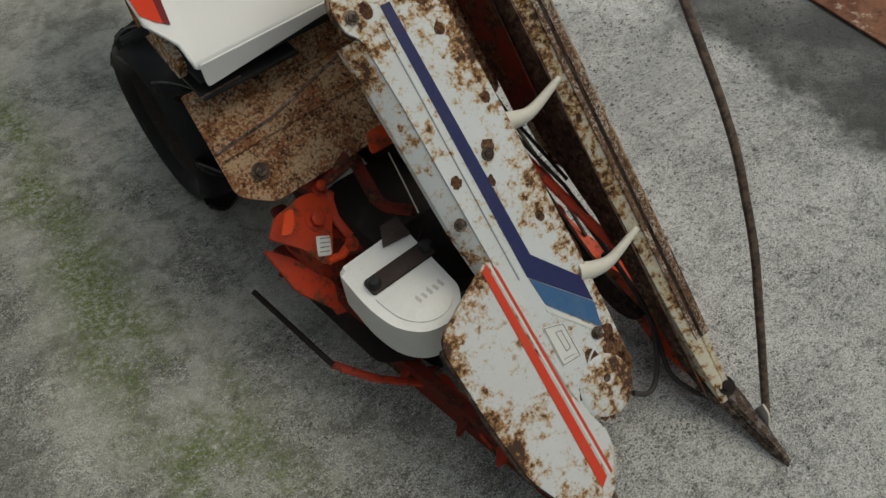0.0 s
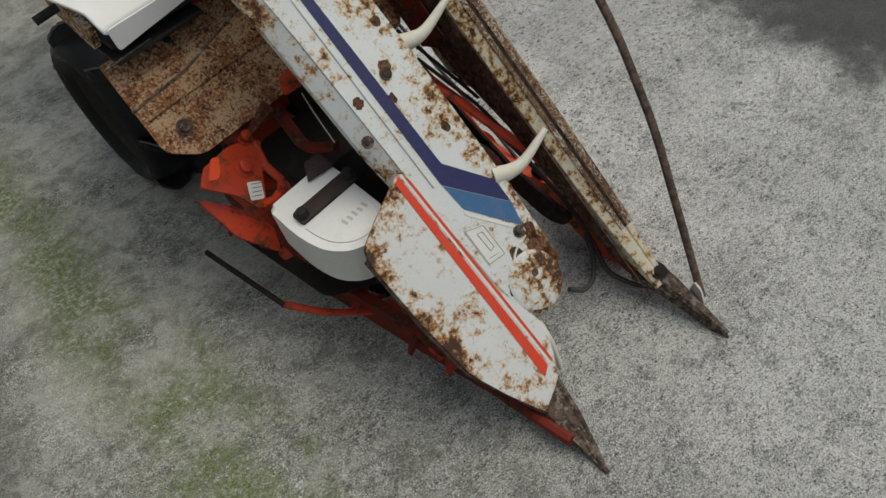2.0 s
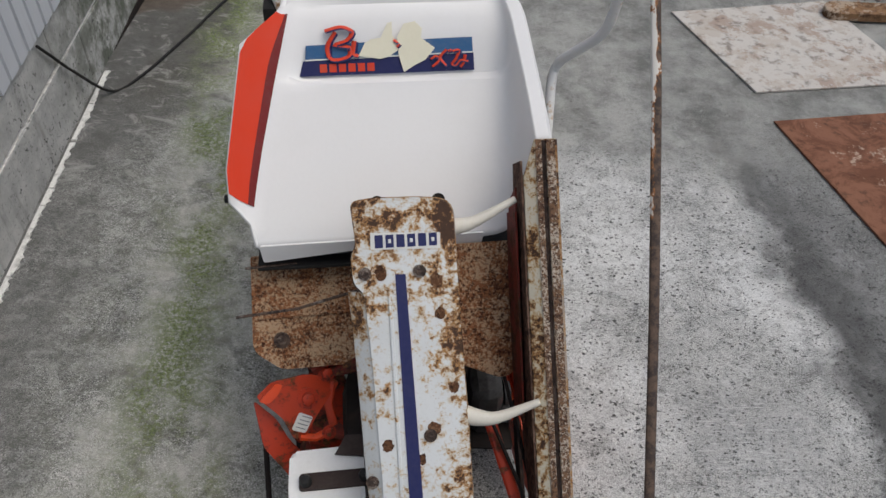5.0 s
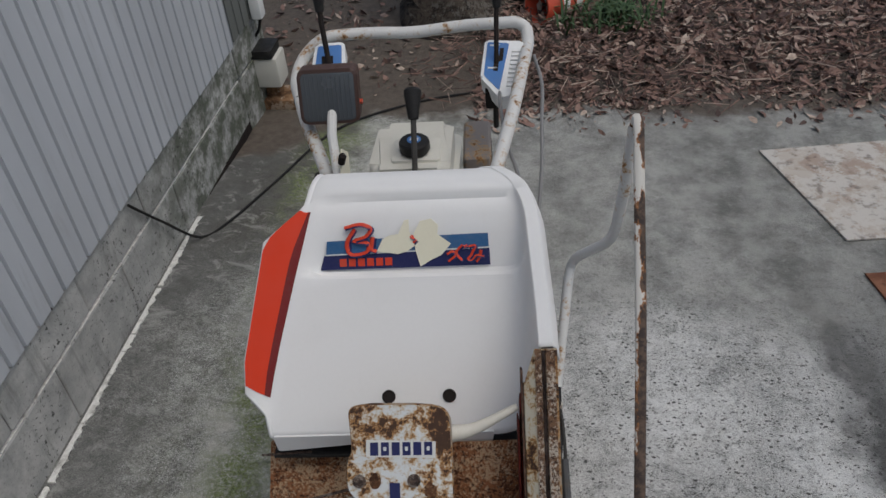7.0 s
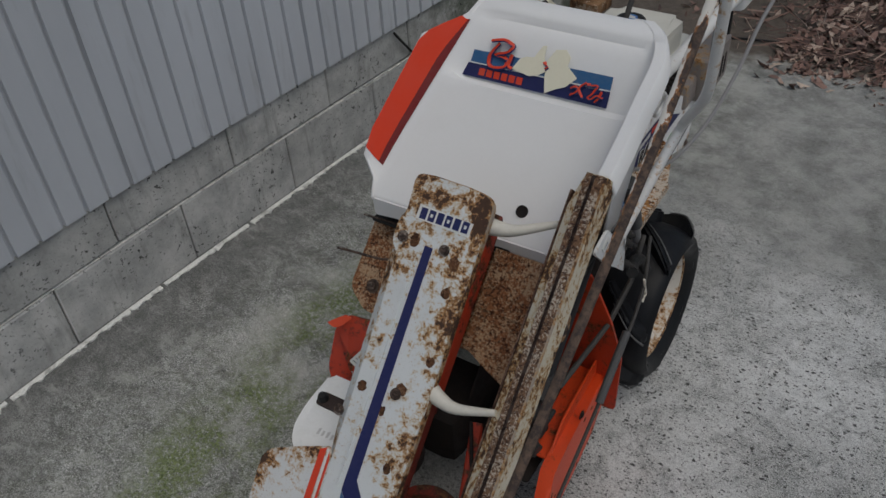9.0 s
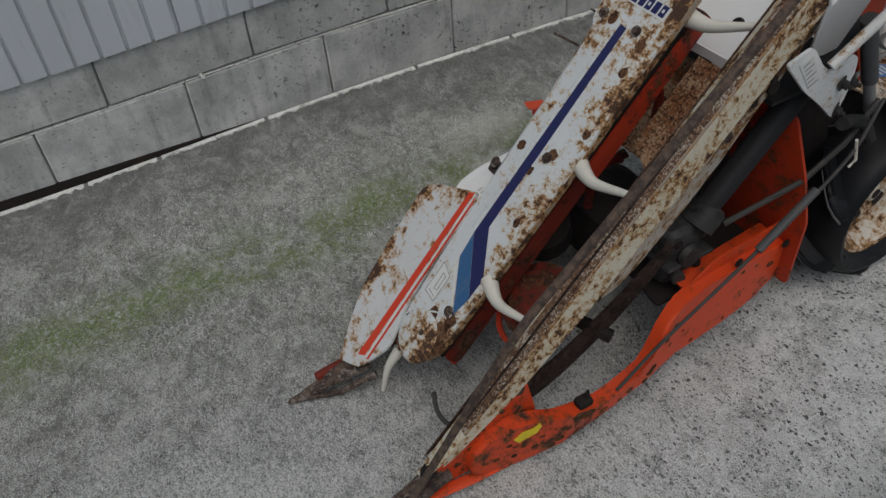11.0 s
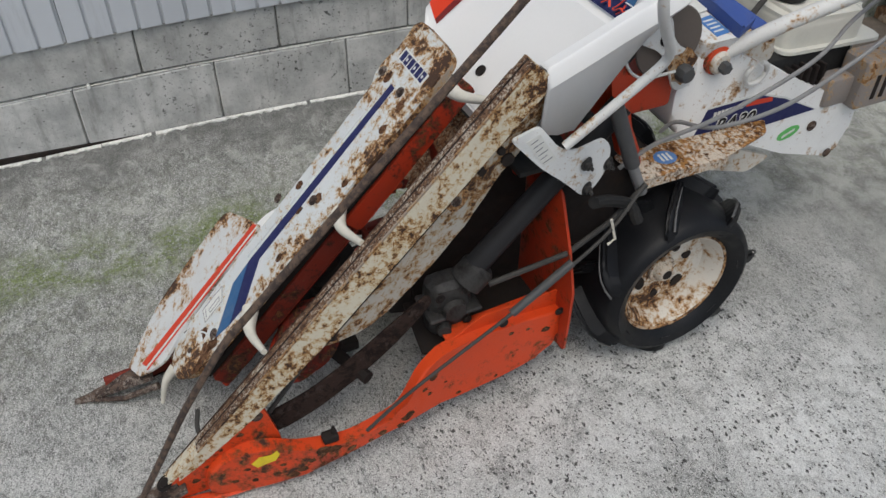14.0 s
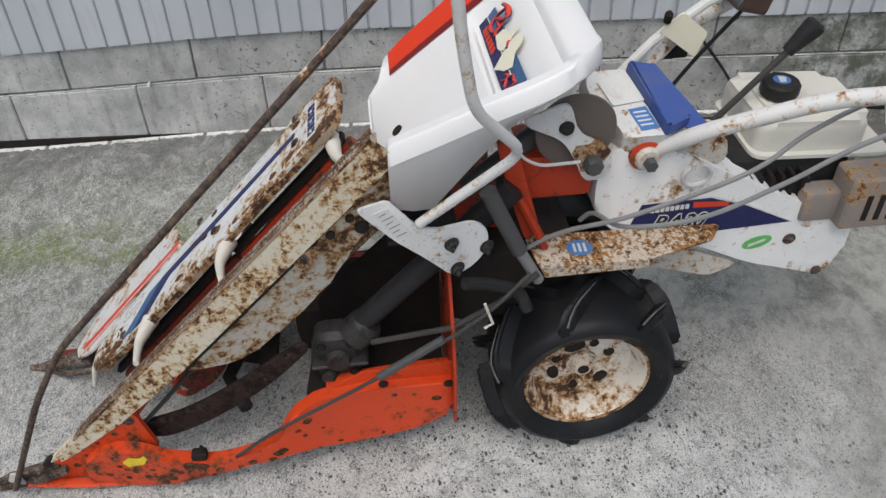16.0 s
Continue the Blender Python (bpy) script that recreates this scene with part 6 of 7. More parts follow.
def build_wheel(side):
    """Driving wheel with chevron lugs; side is +1 or -1, the way its face looks."""
    hub = Vector((0.196 if side > 0 else -0.185, 0.75, 0.192))
    m = axis(hub, (side, 0, 0))
    wheel = part("wheel", lathe([(0.030, -0.03), (0.034, 0.000), (0.050, 0.002), (0.064, 0.008), (0.086, 0.004), (0.103, 0.006), (0.111, 0.034), (0.123, 0.052), (0.129, 0.052), (0.129, 0.044), (0.117, 0.026), (0.112, -0.03), (0.129, -0.046), (0.124, -0.05), (0.10, -0.03), (0.10, -0.004), (0.06, -0.004), (0.03, -0.03)], m, 40), M["rim" if side > 0 else "rim_dark"], binder, "rusted white steel rim" if side > 0 else "dark steel rim")
    prof = [(0.126, -0.085), (0.138, -0.106), (0.160, -0.122), (0.176, -0.118), (0.182, -0.098), (0.185, -0.050), (0.186, -0.020), (0.184, 0.030), (0.180, 0.056), (0.173, 0.070), (0.160, 0.077), (0.140, 0.069), (0.127, 0.050)]
    tyre = part("tyre", lathe(prof, m, 64), M["rubber"], wheel, "black agricultural tyre, dusty", 50)
    # tall bars swept from the crown over either shoulder, in turn
    n = 7
    for i in range(2 * n):
        way = 1 if i % 2 else -1
        a0 = math.pi * i / n + 0.1
        bm = bmesh.new()
        ring = []
        for k in range(9):
            t = k / 8
            h = -0.022 + way * (-0.012 + 0.106 * t)
            a = a0 + 0.50 * t
            drop = max(0, t - 0.66) / 0.34
            r_in, r_out = 0.176 - 0.036 * drop, 0.2155 - 0.024 * drop ** 1.6
            half = 0.105 + 0.035 * t
            ring.append([bm.verts.new(m @ Vector((r * math.cos(a + w), r * math.sin(a + w), h))) for r, w in ((r_in, half), (r_out, half * 0.42), (r_out, -half * 0.42), (r_in, -half))])
        for p, q in zip(ring, ring[1:]):
            for j in range(4):
                bm.faces.new((p[j], p[(j + 1) % 4], q[(j + 1) % 4], q[j]))
        bm.faces.new(ring[0])
        bm.faces.new(ring[-1][::-1])
        bmesh.ops.bevel(bm, geom=bm.edges[:], offset=0.006, segments=2, affect="EDGES")
        lug = part("lug", bm, M["rubber"], tyre, smooth=60)
        edge = []
        for k in range(2, 9):
            t = k / 8
            r_out = 0.2148 - 0.024 * (max(0, t - 0.66) / 0.34) ** 1.6
            a = a0 + 0.50 * t + (0.105 + 0.035 * t) * 0.40 * (1 if i % 3 else -1)
            edge.append(m @ Vector((r_out * math.cos(a), r_out * math.sin(a), -0.022 + way * (-0.012 + 0.106 * t))))
        part("worn_edge", tube(edge, (0.0012, 0.0026), 6), M["lug_wear"], lug)
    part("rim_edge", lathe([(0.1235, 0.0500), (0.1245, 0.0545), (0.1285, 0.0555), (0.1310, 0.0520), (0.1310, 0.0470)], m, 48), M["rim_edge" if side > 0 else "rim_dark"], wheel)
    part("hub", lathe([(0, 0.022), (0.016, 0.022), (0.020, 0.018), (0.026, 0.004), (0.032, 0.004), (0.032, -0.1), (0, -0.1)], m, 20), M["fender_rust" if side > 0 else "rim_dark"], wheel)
    part("hub_bore", lathe([(0, 0.0230), (0.012, 0.0230), (0.012, 0.018), (0, 0.018)], m, 16), M["dark"], wheel)
    for a, d, r, wide in ((0.5, 0.062, 0.011, 1.0), (1.25, 0.064, 0.010, 1.0), (1.9, 0.060, 0.015, 1.5), (2.75, 0.060, 0.010, 1.0), (3.4, 0.062, 0.012, 1.6), (4.5, 0.064, 0.010, 1.0), (5.5, 0.062, 0.012, 1.4)):
        spot = m @ Matrix.Rotation(a, 4, "Z") @ pose(d, 0, 0.0075) @ Matrix.Diagonal((1, wide, 1, 1))
        part("rim_hole", lathe([(0, 0.0010), (r, 0.0010), (r * 1.05, -0.003), (0, -0.003)], spot, 14), M["dark"], wheel)
    part("axle", tube([hub - Vector((side * 0.05, 0, 0)), hub - Vector((side * 0.16, 0, 0))], 0.03, 14), M["dark"], binder)


build_hood()
build_deck()
build_knotter()
build_skids()
build_wheel(1)
build_wheel(-1)


def build_transmission():
    out = [(0.767, 0.560), (0.775, 0.612), (0.820, 0.647), (0.906, 0.622), (1.026, 0.556), (1.160, 0.478), (1.274, 0.440), (1.300, 0.405), (1.303, 0.318), (1.268, 0.272), (1.106, 0.325), (0.985, 0.387), (0.828, 0.430), (0.771, 0.486)]
    out = [(0.767 + (y - 0.767) * 1.03, z + 0.012) for y, z in out]
    case = part("chain_case", slab(rounded(out, [0.02, 0.02, 0.02, 0.03, 0.02, 0.04, 0.03, 0.03, 0.03, 0.02, 0.03, 0.03, 0.02, 0.03], 4), 0.095, plate_x(0.100), 0.012, 3), M["case_white"], binder, "white chain case with a blue decal and rust along its seams")
    shift = pose(0.92, 0.49, 0, 0, 0, 3) @ pose(-0.905, -0.510, 0)
    d = plate_x(0.1012) @ shift
    dec = part("decal", slab([(0.822, 0.474), (0.850, 0.540), (0.985, 0.536), (1.060, 0.506), (1.162, 0.447), (1.00, 0.448)], 0.001, d), M["navy"], case, "dark blue pointed decal")
    part("decal_line", slab([(0.850, 0.543), (0.986, 0.539), (1.062, 0.508), (1.164, 0.448), (1.164, 0.4455), (1.060, 0.5045), (0.985, 0.535), (0.850, 0.539)], 0.001, plate_x(0.1016) @ shift), M["label"], dec)
    part("decal_bar", slab([(0.952, 0.530), (1.022, 0.520), (1.024, 0.509), (0.952, 0.516)], 0.001, plate_x(0.1018) @ shift), M["red"], dec)
    for i in range(8):
        y = 0.868 + i * 0.0098
        part("decal_block", slab([(y, 0.527), (y + 0.0075, 0.526), (y + 0.0065, 0.515), (y - 0.001, 0.516)], 0.001, plate_x(0.1018) @ shift), M["label"], dec)
    lettering("RA30", 0.046, plate_x(0.1019) @ shift @ pose(0.872, 0.489, 0, 0, 0, -4), M["label"], dec, "letter_edge", 0.35, 0.0004, 0.0030)
    lettering("RA30", 0.046, plate_x(0.1028) @ shift @ pose(0.872, 0.489, 0, 0, 0, -4), M["cable"], dec, "lettering", 0.35, 0.0004, 0.0009)
    oval = [(1.100 + 0.030 * math.cos(a) - 0.006 * math.sin(a), 0.402 + 0.008 * math.cos(a) + 0.014 * math.sin(a)) for a in (2 * math.pi * i / 20 for i in range(20))]
    part("oval_decal", slab(oval, 0.001, d), M["green"], case, "green oval sticker")
    part("oval_bar", slab([(1.082, 0.392), (1.116, 0.404), (1.117, 0.410), (1.083, 0.399)], 0.001, plate_x(0.1018) @ shift), M["label"], case)
    bolt(case, (0.101, 1.188, 0.394), (1, 0, 0), 0.008, 0.005)
    bolt(case, (0.101, 1.272, 0.298), (1, 0, 0), 0.007, 0.005)
    ring = [(0.116 + 0.004 * math.sin(a), 0.952 + 0.026 * math.cos(a), 0.588 + 0.026 * math.sin(a)) for a in (math.pi * (0.70 + 1.75 * i / 18) for i in range(19))]
    part("lifting_ring", tube(ring, 0.0055, 8), M["tube"], case)
    part("casting", slab(rounded([(0.895, 0.640), (1.000, 0.650), (1.022, 0.625), (1.010, 0.580), (0.93, 0.570), (0.89, 0.60)], 0.015), 0.06, plate_x(0.085), 0.010, 2), M["casting"], binder, "rust-flecked white casting")
    # rusty fender over the wheel
    fen = part("fender", merge(slab(rounded([(0.108, 0.635), (0.196, 0.650), (0.190, 0.86), (0.150, 1.00), (0.108, 1.03)], 0.012), 0.004, pose(0, 0, 0.503, -2.2, 5, 0), 0.001, 1),
                               slab(rounded([(0.650, 0.462), (0.86, 0.454), (0.86, 0.436), (0.66, 0.434)], 0.006), 0.004, plate_x(0.190))), M["fender_rust"], binder, "fender plate eaten by rust")
    disc = [(0.150 + 0.020 * math.cos(a), 0.735 + 0.026 * math.sin(a)) for a in (2 * math.pi * i / 20 for i in range(20))]
    part("sticker", slab(disc, 0.001, pose(0, 0, 0.5045, -2.2, 5, 0)), M["panel_blue"], fen, "round blue sticker")
    for i in range(3):
        part("sticker_bar", slab([(0.139, 0.722 + i * 0.010), (0.161, 0.722 + i * 0.010), (0.161, 0.727 + i * 0.010), (0.139, 0.727 + i * 0.010)], 0.0006, pose(0, 0, 0.5052, -2.2, 5, 0)), M["label"], fen)
    part("stay_plate", slab(rounded([(0.84, 0.44), (1.10, 0.33), (1.04, 0.30), (0.86, 0.36)], 0.02), 0.006, plate_x(0.09)), M["casting"], binder)
    # housing under the hood, with the disc, the arm plate and the pivot of the handle
    tilt = Matrix(((0.952, 0, 0.306, -0.047), (0, 1, 0, 0), (-0.306, 0, 0.952, 0.732), (0, 0, 0, 1)))
    hs = part("clutch_housing", slab(rounded([(0.0, 0.765), (0.06, 0.762), (0.125, 0.795), (0.168, 0.806), (0.168, 0.884), (0.150, 0.915), (0.02, 0.868), (0.0, 0.84)], [0, 0.02, 0.02, 0.012, 0.012, 0.02, 0.01, 0]), 0.055, tilt, 0.010, 3), M["trim_rust"], binder, "rust-flecked white housing")
    part("plate_label", slab(rounded([(0.036, 0.782), (0.018, 0.842), (0.088, 0.860), (0.096, 0.799)], 0.004), 0.003, tilt @ pose(0, 0, 0.004)), M["label"], hs, "pale printed plate")
    st = part("sticker", slab([(0.105, 0.825), (0.100, 0.859), (0.152, 0.872), (0.156, 0.838)], 0.001, tilt @ pose(0, 0, 0.0015)), M["panel_blue"], hs, "blue sticker")
    for i in range(4):
        part("sticker_bar", slab([(0.112 + i * 0.010, 0.832 + i * 0.002), (0.110 + i * 0.010, 0.856 + i * 0.002), (0.1135 + i * 0.010, 0.857 + i * 0.002), (0.1155 + i * 0.010, 0.833 + i * 0.002)], 0.0006, tilt @ pose(0, 0, 0.0022)), M["label"], st)
    part("rust_strip", slab([(0.05, 0.842), (0.058, 0.850), (0.140, 0.888), (0.165, 0.884), (0.155, 0.874), (0.10, 0.862)], 0.001, tilt @ pose(0, 0, 0.0014)), M["cover_edge"], hs)
    shroud = part("shroud", slab(rounded([(0.008, 0.842), (0.020, 0.874), (0.152, 0.924), (0.172, 0.878)], 0.006), 0.026, tilt @ pose(0, 0, 0.026), 0.009, 2), M["blue"], binder, "blue painted shroud")
    part("skirt", slab([(-0.002, 0.872), (0.004, 0.900), (0.166, 0.962), (0.176, 0.945), (0.160, 0.918)], 0.006, tilt @ pose(0, 0, 0.008), 0.002, 1), M["blue"], shroud)
    part("twine_disc", lathe([(0, 0.004), (0.012, 0.004), (0.071, 0.003), (0.073, 0.0), (0.071, -0.003), (0, -0.003)], axis((0.112, 0.714, 0.704), (1, 0.0, 0.0)), 40), M["disc"], binder, "dull brown sheet disc")
    br = part("bracket", slab(rounded([(0.620, 0.744), (0.696, 0.772), (0.716, 0.706), (0.748, 0.690), (0.780, 0.665), (0.783, 0.612), (0.736, 0.600), (0.714, 0.650), (0.690, 0.695), (0.625, 0.728)], [0.006, 0.02, 0.03, 0.02, 0.02, 0.02, 0.02, 0.01, 0.03, 0.006]), 0.006, plate_x(0.128), 0.002), M["trim_rust"], binder, "white bracket with a rusty foot")
    blot = [(0.742 + 0.030 * math.cos(a) * (1 + 0.3 * math.sin(3 * a)), 0.655 + 0.036 * math.sin(a) * (1 + 0.2 * math.cos(5 * a))) for a in (2 * math.pi * i / 18 for i in range(18))]
    part("rust_flake", slab(blot, 0.0008, plate_x(0.1290)), M["cover_edge"], br)
    part("rubber_plug", lathe([(0, 0.008), (0.011, 0.007), (0.014, 0), (0, 0)], axis((0.129, 0.693, 0.721), (1, 0, 0)), 16), M["black"], br)
    part("nut", lathe([(0, 0.022), (0.014, 0.022), (0.018, 0.016), (0.018, 0), (0, 0)], axis((0.129, 0.745, 0.645), (1, 0, 0)), 8), M["pipe_grey"], br)
    part("spring_wire", tube(bent([(0.135, 0.590, 0.738), (0.140, 0.610, 0.680), (0.140, 0.645, 0.655), (0.138, 0.720, 0.655)], 0.02), 0.003, 8), M["tube"], binder)
    # red mounts seen through the gap
    part("mount", merge(box(-0.02, 0.10, 0.60, 0.76, 0.55, 0.645, 0.012), slab(rounded([(0.565, 0.735), (0.60, 0.72), (0.66, 0.50), (0.63, 0.485), (0.595, 0.60)], 0.008), 0.02, plate_x(0.135), 0.003)), M["orange_mid"], binder, "bright red mounting frame")
    part("mount_arm", tube([(0.14, 0.61, 0.60), (0.145, 0.655, 0.50), (0.14, 0.665, 0.47)], 0.013, 8, 0.7), M["orange_mid"], binder)
    part("mount", box(-0.16, 0.06, 0.44, 0.60, 0.44, 0.52, 0.01), M["orange_shaded"], binder)


def build_engine():
    eng = part("engine", merge(box(-0.13, 0.05, 1.02, 1.30, 0.36, 0.56, 0.02), box(-0.10, 0.07, 1.06, 1.22, 0.42, 0.52, 0.01)), M["black"], binder, "black engine block under the tank")
    for i in range(6):
        part("fin", box(-0.09, 0.082, 1.08 + i * 0.022, 1.088 + i * 0.022, 0.44, 0.54, 0.002, 1), M["dark"], eng)
    tank = part("fuel_tank", slab(rounded([(-0.140, 1.060), (0.058, 1.060), (0.064, 1.285), (-0.130, 1.285)], 0.03, 5), 0.105, pose(0, 0, 0.665, -2, 0, 0) @ pose(0, 0, 0.03), 0.028, 4), M["tank"], binder, "cream plastic fuel tank")
    part("seam", slab(rounded([(-0.150, 1.050), (0.072, 1.050), (0.080, 1.335), (-0.142, 1.335)], 0.03, 5), 0.008, pose(0, 0, 0.598, -2, 0, 0) @ pose(0, 0, 0.03), 0.003), M["tank"], tank)
    part("raised_pad", slab(rounded([(-0.085, 1.085), (0.035, 1.085), (0.035, 1.19), (-0.085, 1.19)], 0.012), 0.012, pose(0, 0, 0.668, -2, 0, 0) @ pose(0, 0, 0.034), 0.006), M["tank"], tank)
    cap = part("cap", lathe([(0.036, 0), (0.038, 0.004), (0.038, 0.024), (0.034, 0.029), (0.024, 0.030), (0, 0.030)], pose(-0.028, 1.125, 0.668), 12), M["black"], tank, "black ribbed filler cap")
    part("cap_sticker", lathe([(0, 0.0312), (0.017, 0.0312), (0.017, 0.0300), (0, 0.0300)], pose(-0.028, 1.125, 0.668), 20), M["panel_blue"], cap)
    part("cap_mark", slab([(-0.012, -0.004), (0.010, -0.008), (0.012, 0.004), (-0.006, 0.010)], 0.0008, pose(-0.028, 1.125, 0.7002)), M["label"], cap)
    for ob in (tank, *tank.children, *cap.children):
        ob.data.transform(Matrix.Translation((-0.022, 0.042, -0.022)))
    muf = part("muffler", merge(box(0.060, 0.135, 1.262, 1.45, 0.43, 0.555, 0.015, 3), box(0.06, 0.11, 1.19, 1.27, 0.44, 0.51, 0.012)), M["shield"], binder, "rust-brown slotted muffler shield")
    for i in range(5):
        part("slot", box(0.1335, 0.1360, 1.300 + i * 0.026, 1.312 + i * 0.026, 0.455, 0.515), M["dark"], muf)
    lever = part("gear_lever", tube([(-0.045, 1.035, 0.588), (-0.045, 1.168, 0.750)], 0.0068, 10), M["rod_grey"], binder)
    part("grip", lathe([(0, 0), (0.012, 0), (0.021, 0.058), (0.021, 0.068), (0.015, 0.074), (0, 0.074)], axis((-0.045, 1.158, 0.738), (0, 0.63, 0.78)), 18), M["black"], lever, "black lever grip")


def build_handle():
    bar = part("handlebar", tube(bent([(0.090, 0.862, 0.632), (0.140, 0.95, 0.702), (0.190, 1.12, 0.775), (0.220, 1.30, 0.793), (0.238, 1.43, 0.786), (0.236, 1.47, 0.808), (0.212, 1.475, 0.824), (0.08, 1.475, 0.822), (-0.06, 1.475, 0.808), (-0.16, 1.475, 0.814), (-0.290, 1.46, 0.818), (-0.350, 1.44, 0.772), (-0.362, 1.36, 0.745), (-0.300, 1.16, 0.735), (-0.245, 1.03, 0.700), (-0.19, 0.90, 0.60)], 0.045, 6), 0.0155, 14), M["tube"], binder, "white tubular handlebar, paint chipped")
    part("pivot", lathe([(0, -0.05), (0.020, -0.05), (0.020, 0.0), (0.024, 0.003), (0.024, 0.026), (0.019, 0.032), (0, 0.032)], axis((0.086, 0.852, 0.630), (1, 0.05, 0)), 20), M["casting"], bar)
    part("pivot_ring", lathe([(0.018, 0), (0.0300, 0), (0.0300, 0.020), (0.018, 0.020)], axis((0.088, 0.850, 0.634), (1, 0.05, 0)), 24, True), M["orange"], bar)
    part("pivot_nut", lathe([(0, 0.016), (0.011, 0.016), (0.013, 0.012), (0.013, 0), (0, 0)], axis((0.118, 0.856, 0.626), (1, 0, 0)), 6), M["pipe_grey"], bar)
    # control boxes with their levers
    f = pose(0.168, 1.315, 0.770, 20, 0, -6)
    cb = part("control_box", slab(rounded([(-0.052, -0.02), (0.0, -0.085), (0.030, -0.075), (0.050, 0.10), (-0.050, 0.105)], 0.010), 0.045, f, 0.006, 3), M["white"], binder, "white control box with a blue face")
    part("face", slab(rounded([(-0.044, -0.014), (-0.002, -0.062), (0.012, 0.092), (-0.043, 0.096)], 0.006), 0.002, f @ pose(0, 0, 0.0015)), M["panel_blue"], cb, "blue control panel")
    part("gate", slab([(-0.022, 0.0), (-0.010, 0.0), (-0.010, 0.030), (0.0, 0.034), (0.0, 0.075), (-0.010, 0.075), (-0.010, 0.05), (-0.022, 0.045)], 0.001, f @ pose(0, 0, 0.0024)), M["dark"], cb)
    for i in range(2):
        part("print_bar", slab([(-0.036, 0.082 - i * 0.075), (-0.012, 0.082 - i * 0.075), (-0.012, 0.087 - i * 0.075), (-0.036, 0.087 - i * 0.075)], 0.0008, f @ pose(0, 0, 0.0024)), M["label"], cb)
    for i in range(9):
        part("rib", box(0.014 + 0.0008 * i, 0.044 + 0.0005 * i, -0.050 + i * 0.014, -0.043 + i * 0.014, 0.0, 0.004, 0.001, 1, f), M["white"], cb)
    lv = part("lever", tube([(0.155, 1.34, 0.775), (0.158, 1.39, 0.88), (0.160, 1.405, 0.905)], 0.006, 8), M["dark"], binder)
    part("grip", lathe([(0, 0), (0.010, 0), (0.016, 0.05), (0.015, 0.062), (0, 0.065)], axis((0.160, 1.402, 0.898), (0, 0.3, 1)), 14), M["black"], lv)
    part("underbox", box(0.125, 0.175, 1.28, 1.36, 0.685, 0.740, 0.006), M["dark"], binder)
    part("hanger", tube([(0.150, 1.31, 0.69), (0.150, 1.32, 0.61)], 0.007, 8), M["black"], binder)
    f2 = pose(-0.255, 1.285, 0.822, 20, 0, 4)
    cb2 = part("control_box", slab(rounded([(-0.045, -0.06), (0.045, -0.06), (0.042, 0.075), (-0.030, 0.075)], 0.010), 0.04, f2, 0.006, 3), M["white"], binder, "white control box with a blue face")
    part("face", slab(rounded([(-0.034, -0.05), (0.036, -0.05), (0.034, 0.065), (-0.024, 0.065)], 0.006), 0.002, f2 @ pose(0, 0, 0.0015)), M["panel_blue"], cb2)
    part("gate", slab([(-0.014, -0.01), (0.014, -0.01), (0.014, 0.03), (-0.014, 0.03)], 0.001, f2 @ pose(0, 0, 0.0024)), M["dark"], cb2)
    lv2 = part("lever", tube([(-0.250, 1.285, 0.825), (-0.262, 1.33, 0.915), (-0.264, 1.345, 0.945)], 0.0065, 8), M["dark"], binder)
    part("grip", lathe([(0, 0), (0.010, 0), (0.016, 0.05), (0.015, 0.062), (0, 0.065)], axis((-0.264, 1.342, 0.935), (0, 0.3, 1)), 14), M["black"], lv2)
    part("clamp", lathe([(0.016, 0), (0.022, 0), (0.022, 0.03), (0.016, 0.03)], axis((-0.330, 1.26, 0.735), (0.3, 1, 0.05)), 14, True), M["black"], bar)
    # headlamp
    h = pose(-0.228, 1.120, 0.828, 90 - 14, 0, 3)
    lamp = part("headlamp", slab(rounded([(-0.070, -0.062), (0.066, -0.064), (0.070, 0.062), (-0.066, 0.064)], 0.016, 4), 0.055, h, 0.008, 3), M["lamp_rim"], binder, "square headlamp in a rusted brown rim")
    part("lens", slab(rounded([(-0.062, -0.054), (0.058, -0.056), (0.062, 0.054), (-0.058, 0.056)], 0.012, 4), 0.004, h @ pose(0, 0, 0.0022), 0.002), M["lens"], lamp, "grey ribbed glass")
    for i in range(11):
        x = -0.050 + i * 0.010
        part("lens_rib", tube([h @ Vector((x, -0.050, 0.0022)), h @ Vector((x + 0.001, 0.050, 0.0022))], 0.0012, 6), M["lens"], lamp)
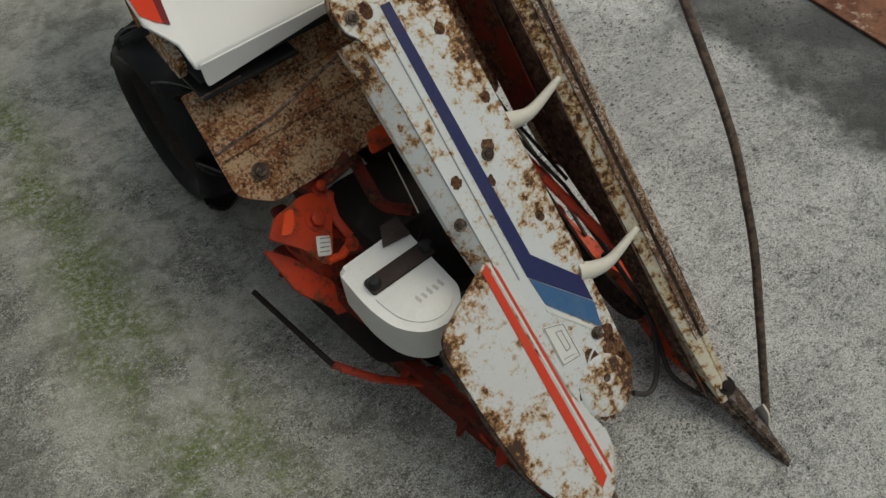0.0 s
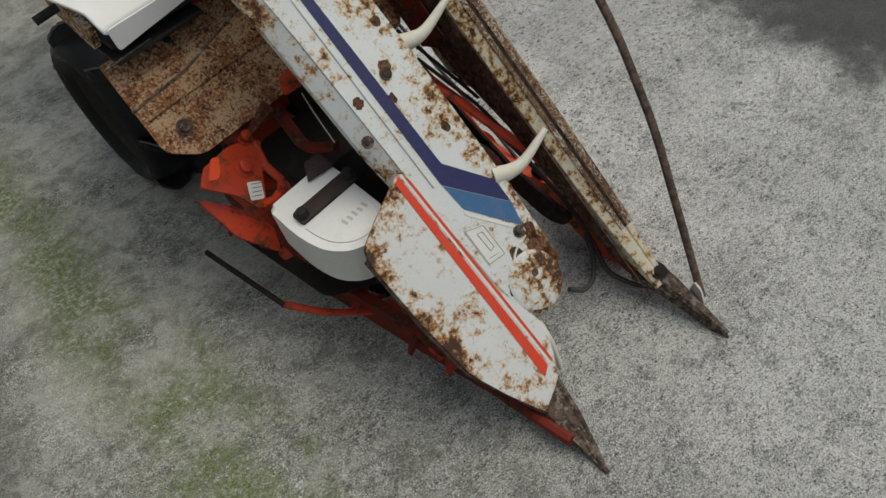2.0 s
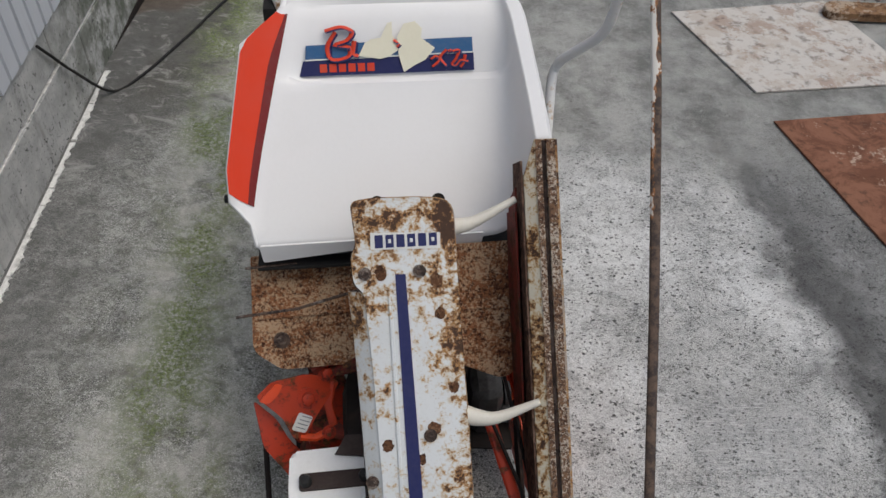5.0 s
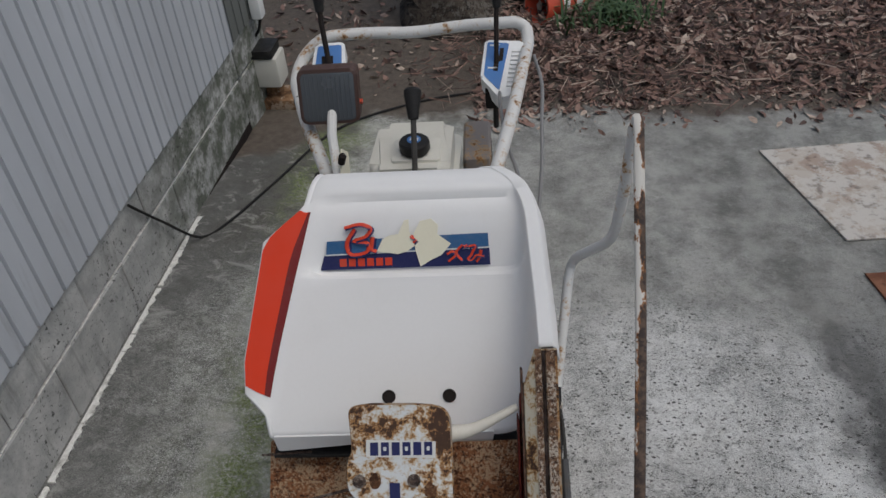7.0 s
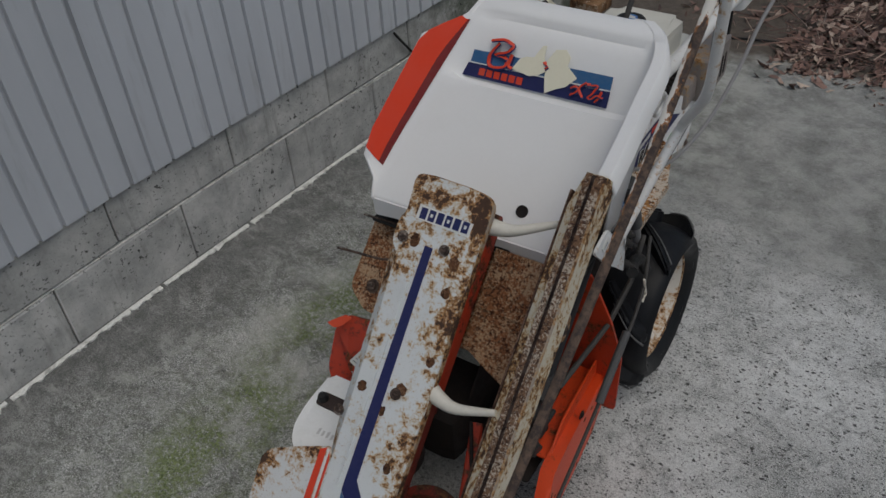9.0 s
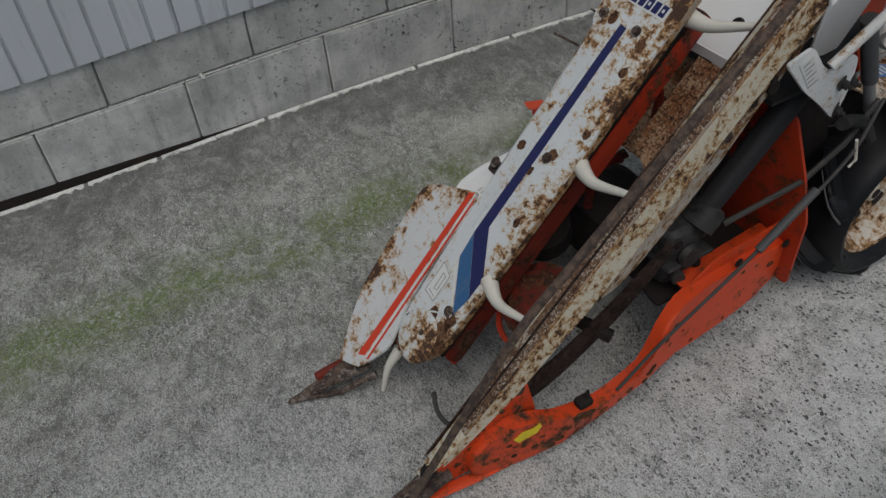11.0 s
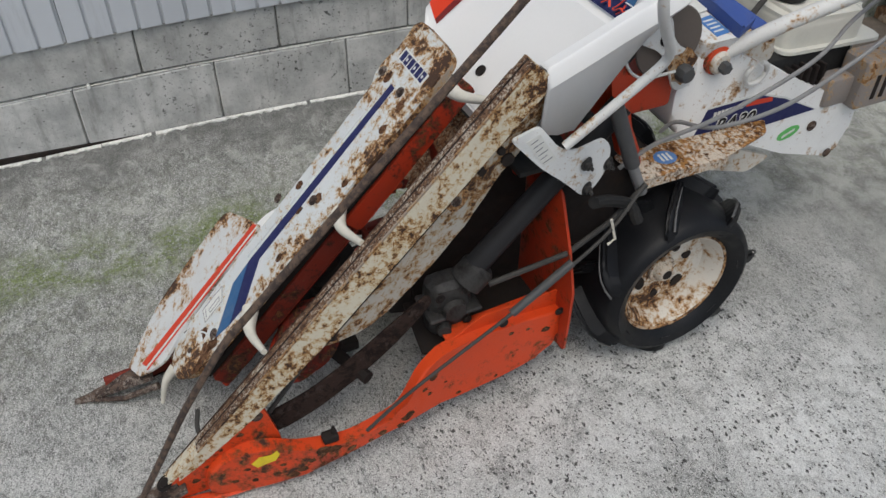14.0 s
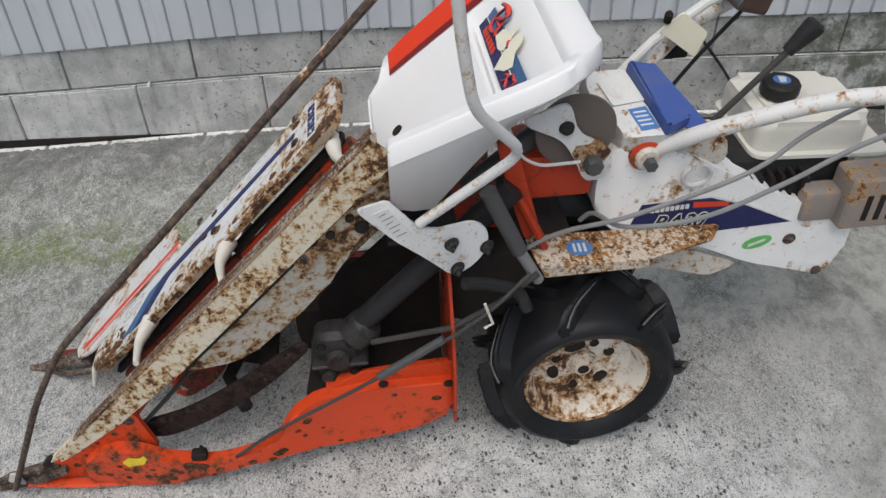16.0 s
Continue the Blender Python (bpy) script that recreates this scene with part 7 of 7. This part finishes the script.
    part("screw", lathe([(0, 0), (0.006, 0), (0.006, 0.010), (0, 0.010)], axis(h @ Vector((0.064, -0.02, -0.02)), (1, 0, 0)), 10), M["cone"], lamp)
    part("lamp_stem", tube([(-0.226, 1.135, 0.80), (-0.222, 1.06, 0.765), (-0.200, 0.956, 0.704), (-0.200, 0.890, 0.630)], 0.011, 10), M["tube"], binder)
    part("tag", slab(rounded([(0.958, 0.726), (1.004, 0.763), (1.064, 0.714), (1.045, 0.660)], 0.006), 0.003, plate_x(-0.192), 0.001, 1), M["paper"], binder, "pale card tag")
    part("clip", lathe([(0, 0), (0.008, 0), (0.009, 0.02), (0.004, 0.026), (0, 0.026)], axis((-0.192, 0.972, 0.745), (0.3, 0, 1)), 10), M["dark"], binder)
    part("clutch_foot", box(-0.275, -0.235, 0.99, 1.05, 0.635, 0.675, 0.008), M["black"], binder)
    # control cables
    part("cable", tube(glide([(0.165, 1.30, 0.735), (0.160, 1.22, 0.745), (0.172, 1.11, 0.700), (0.200, 1.00, 0.645), (0.200, 0.81, 0.575), (0.165, 0.69, 0.520), (0.150, 0.62, 0.470)], 8), 0.0045, 8), M["cable_grey"], binder)
    part("cable", tube(glide([(0.250, 1.38, 0.775), (0.262, 1.25, 0.765), (0.256, 1.150, 0.725), (0.250, 1.042, 0.655), (0.230, 0.92, 0.580), (0.195, 0.80, 0.545), (0.130, 0.76, 0.530), (0.110, 0.74, 0.50)], 8), 0.0045, 8), M["cable_grey"], binder)
    part("cable", tube(glide([(-0.30, 1.20, 0.73), (-0.26, 1.08, 0.62), (-0.24, 1.0, 0.52), (-0.15, 0.9, 0.46)], 8), 0.0045, 8), M["cable"], binder)
    # axle-side clutter left of the hood: a clamp bar and its knob
    part("hinge_bar", tube([(-0.28, 0.47, 0.60), (-0.322, 0.475, 0.595)], 0.008, 8), M["black"], binder)
    part("hinge_plate", slab(rounded([(0.40, 0.575), (0.50, 0.60), (0.56, 0.62), (0.55, 0.56), (0.42, 0.53)], 0.012), 0.012, plate_x(-0.262), 0.003), M["fender_rust"], binder)


build_transmission()
build_engine()
build_handle()
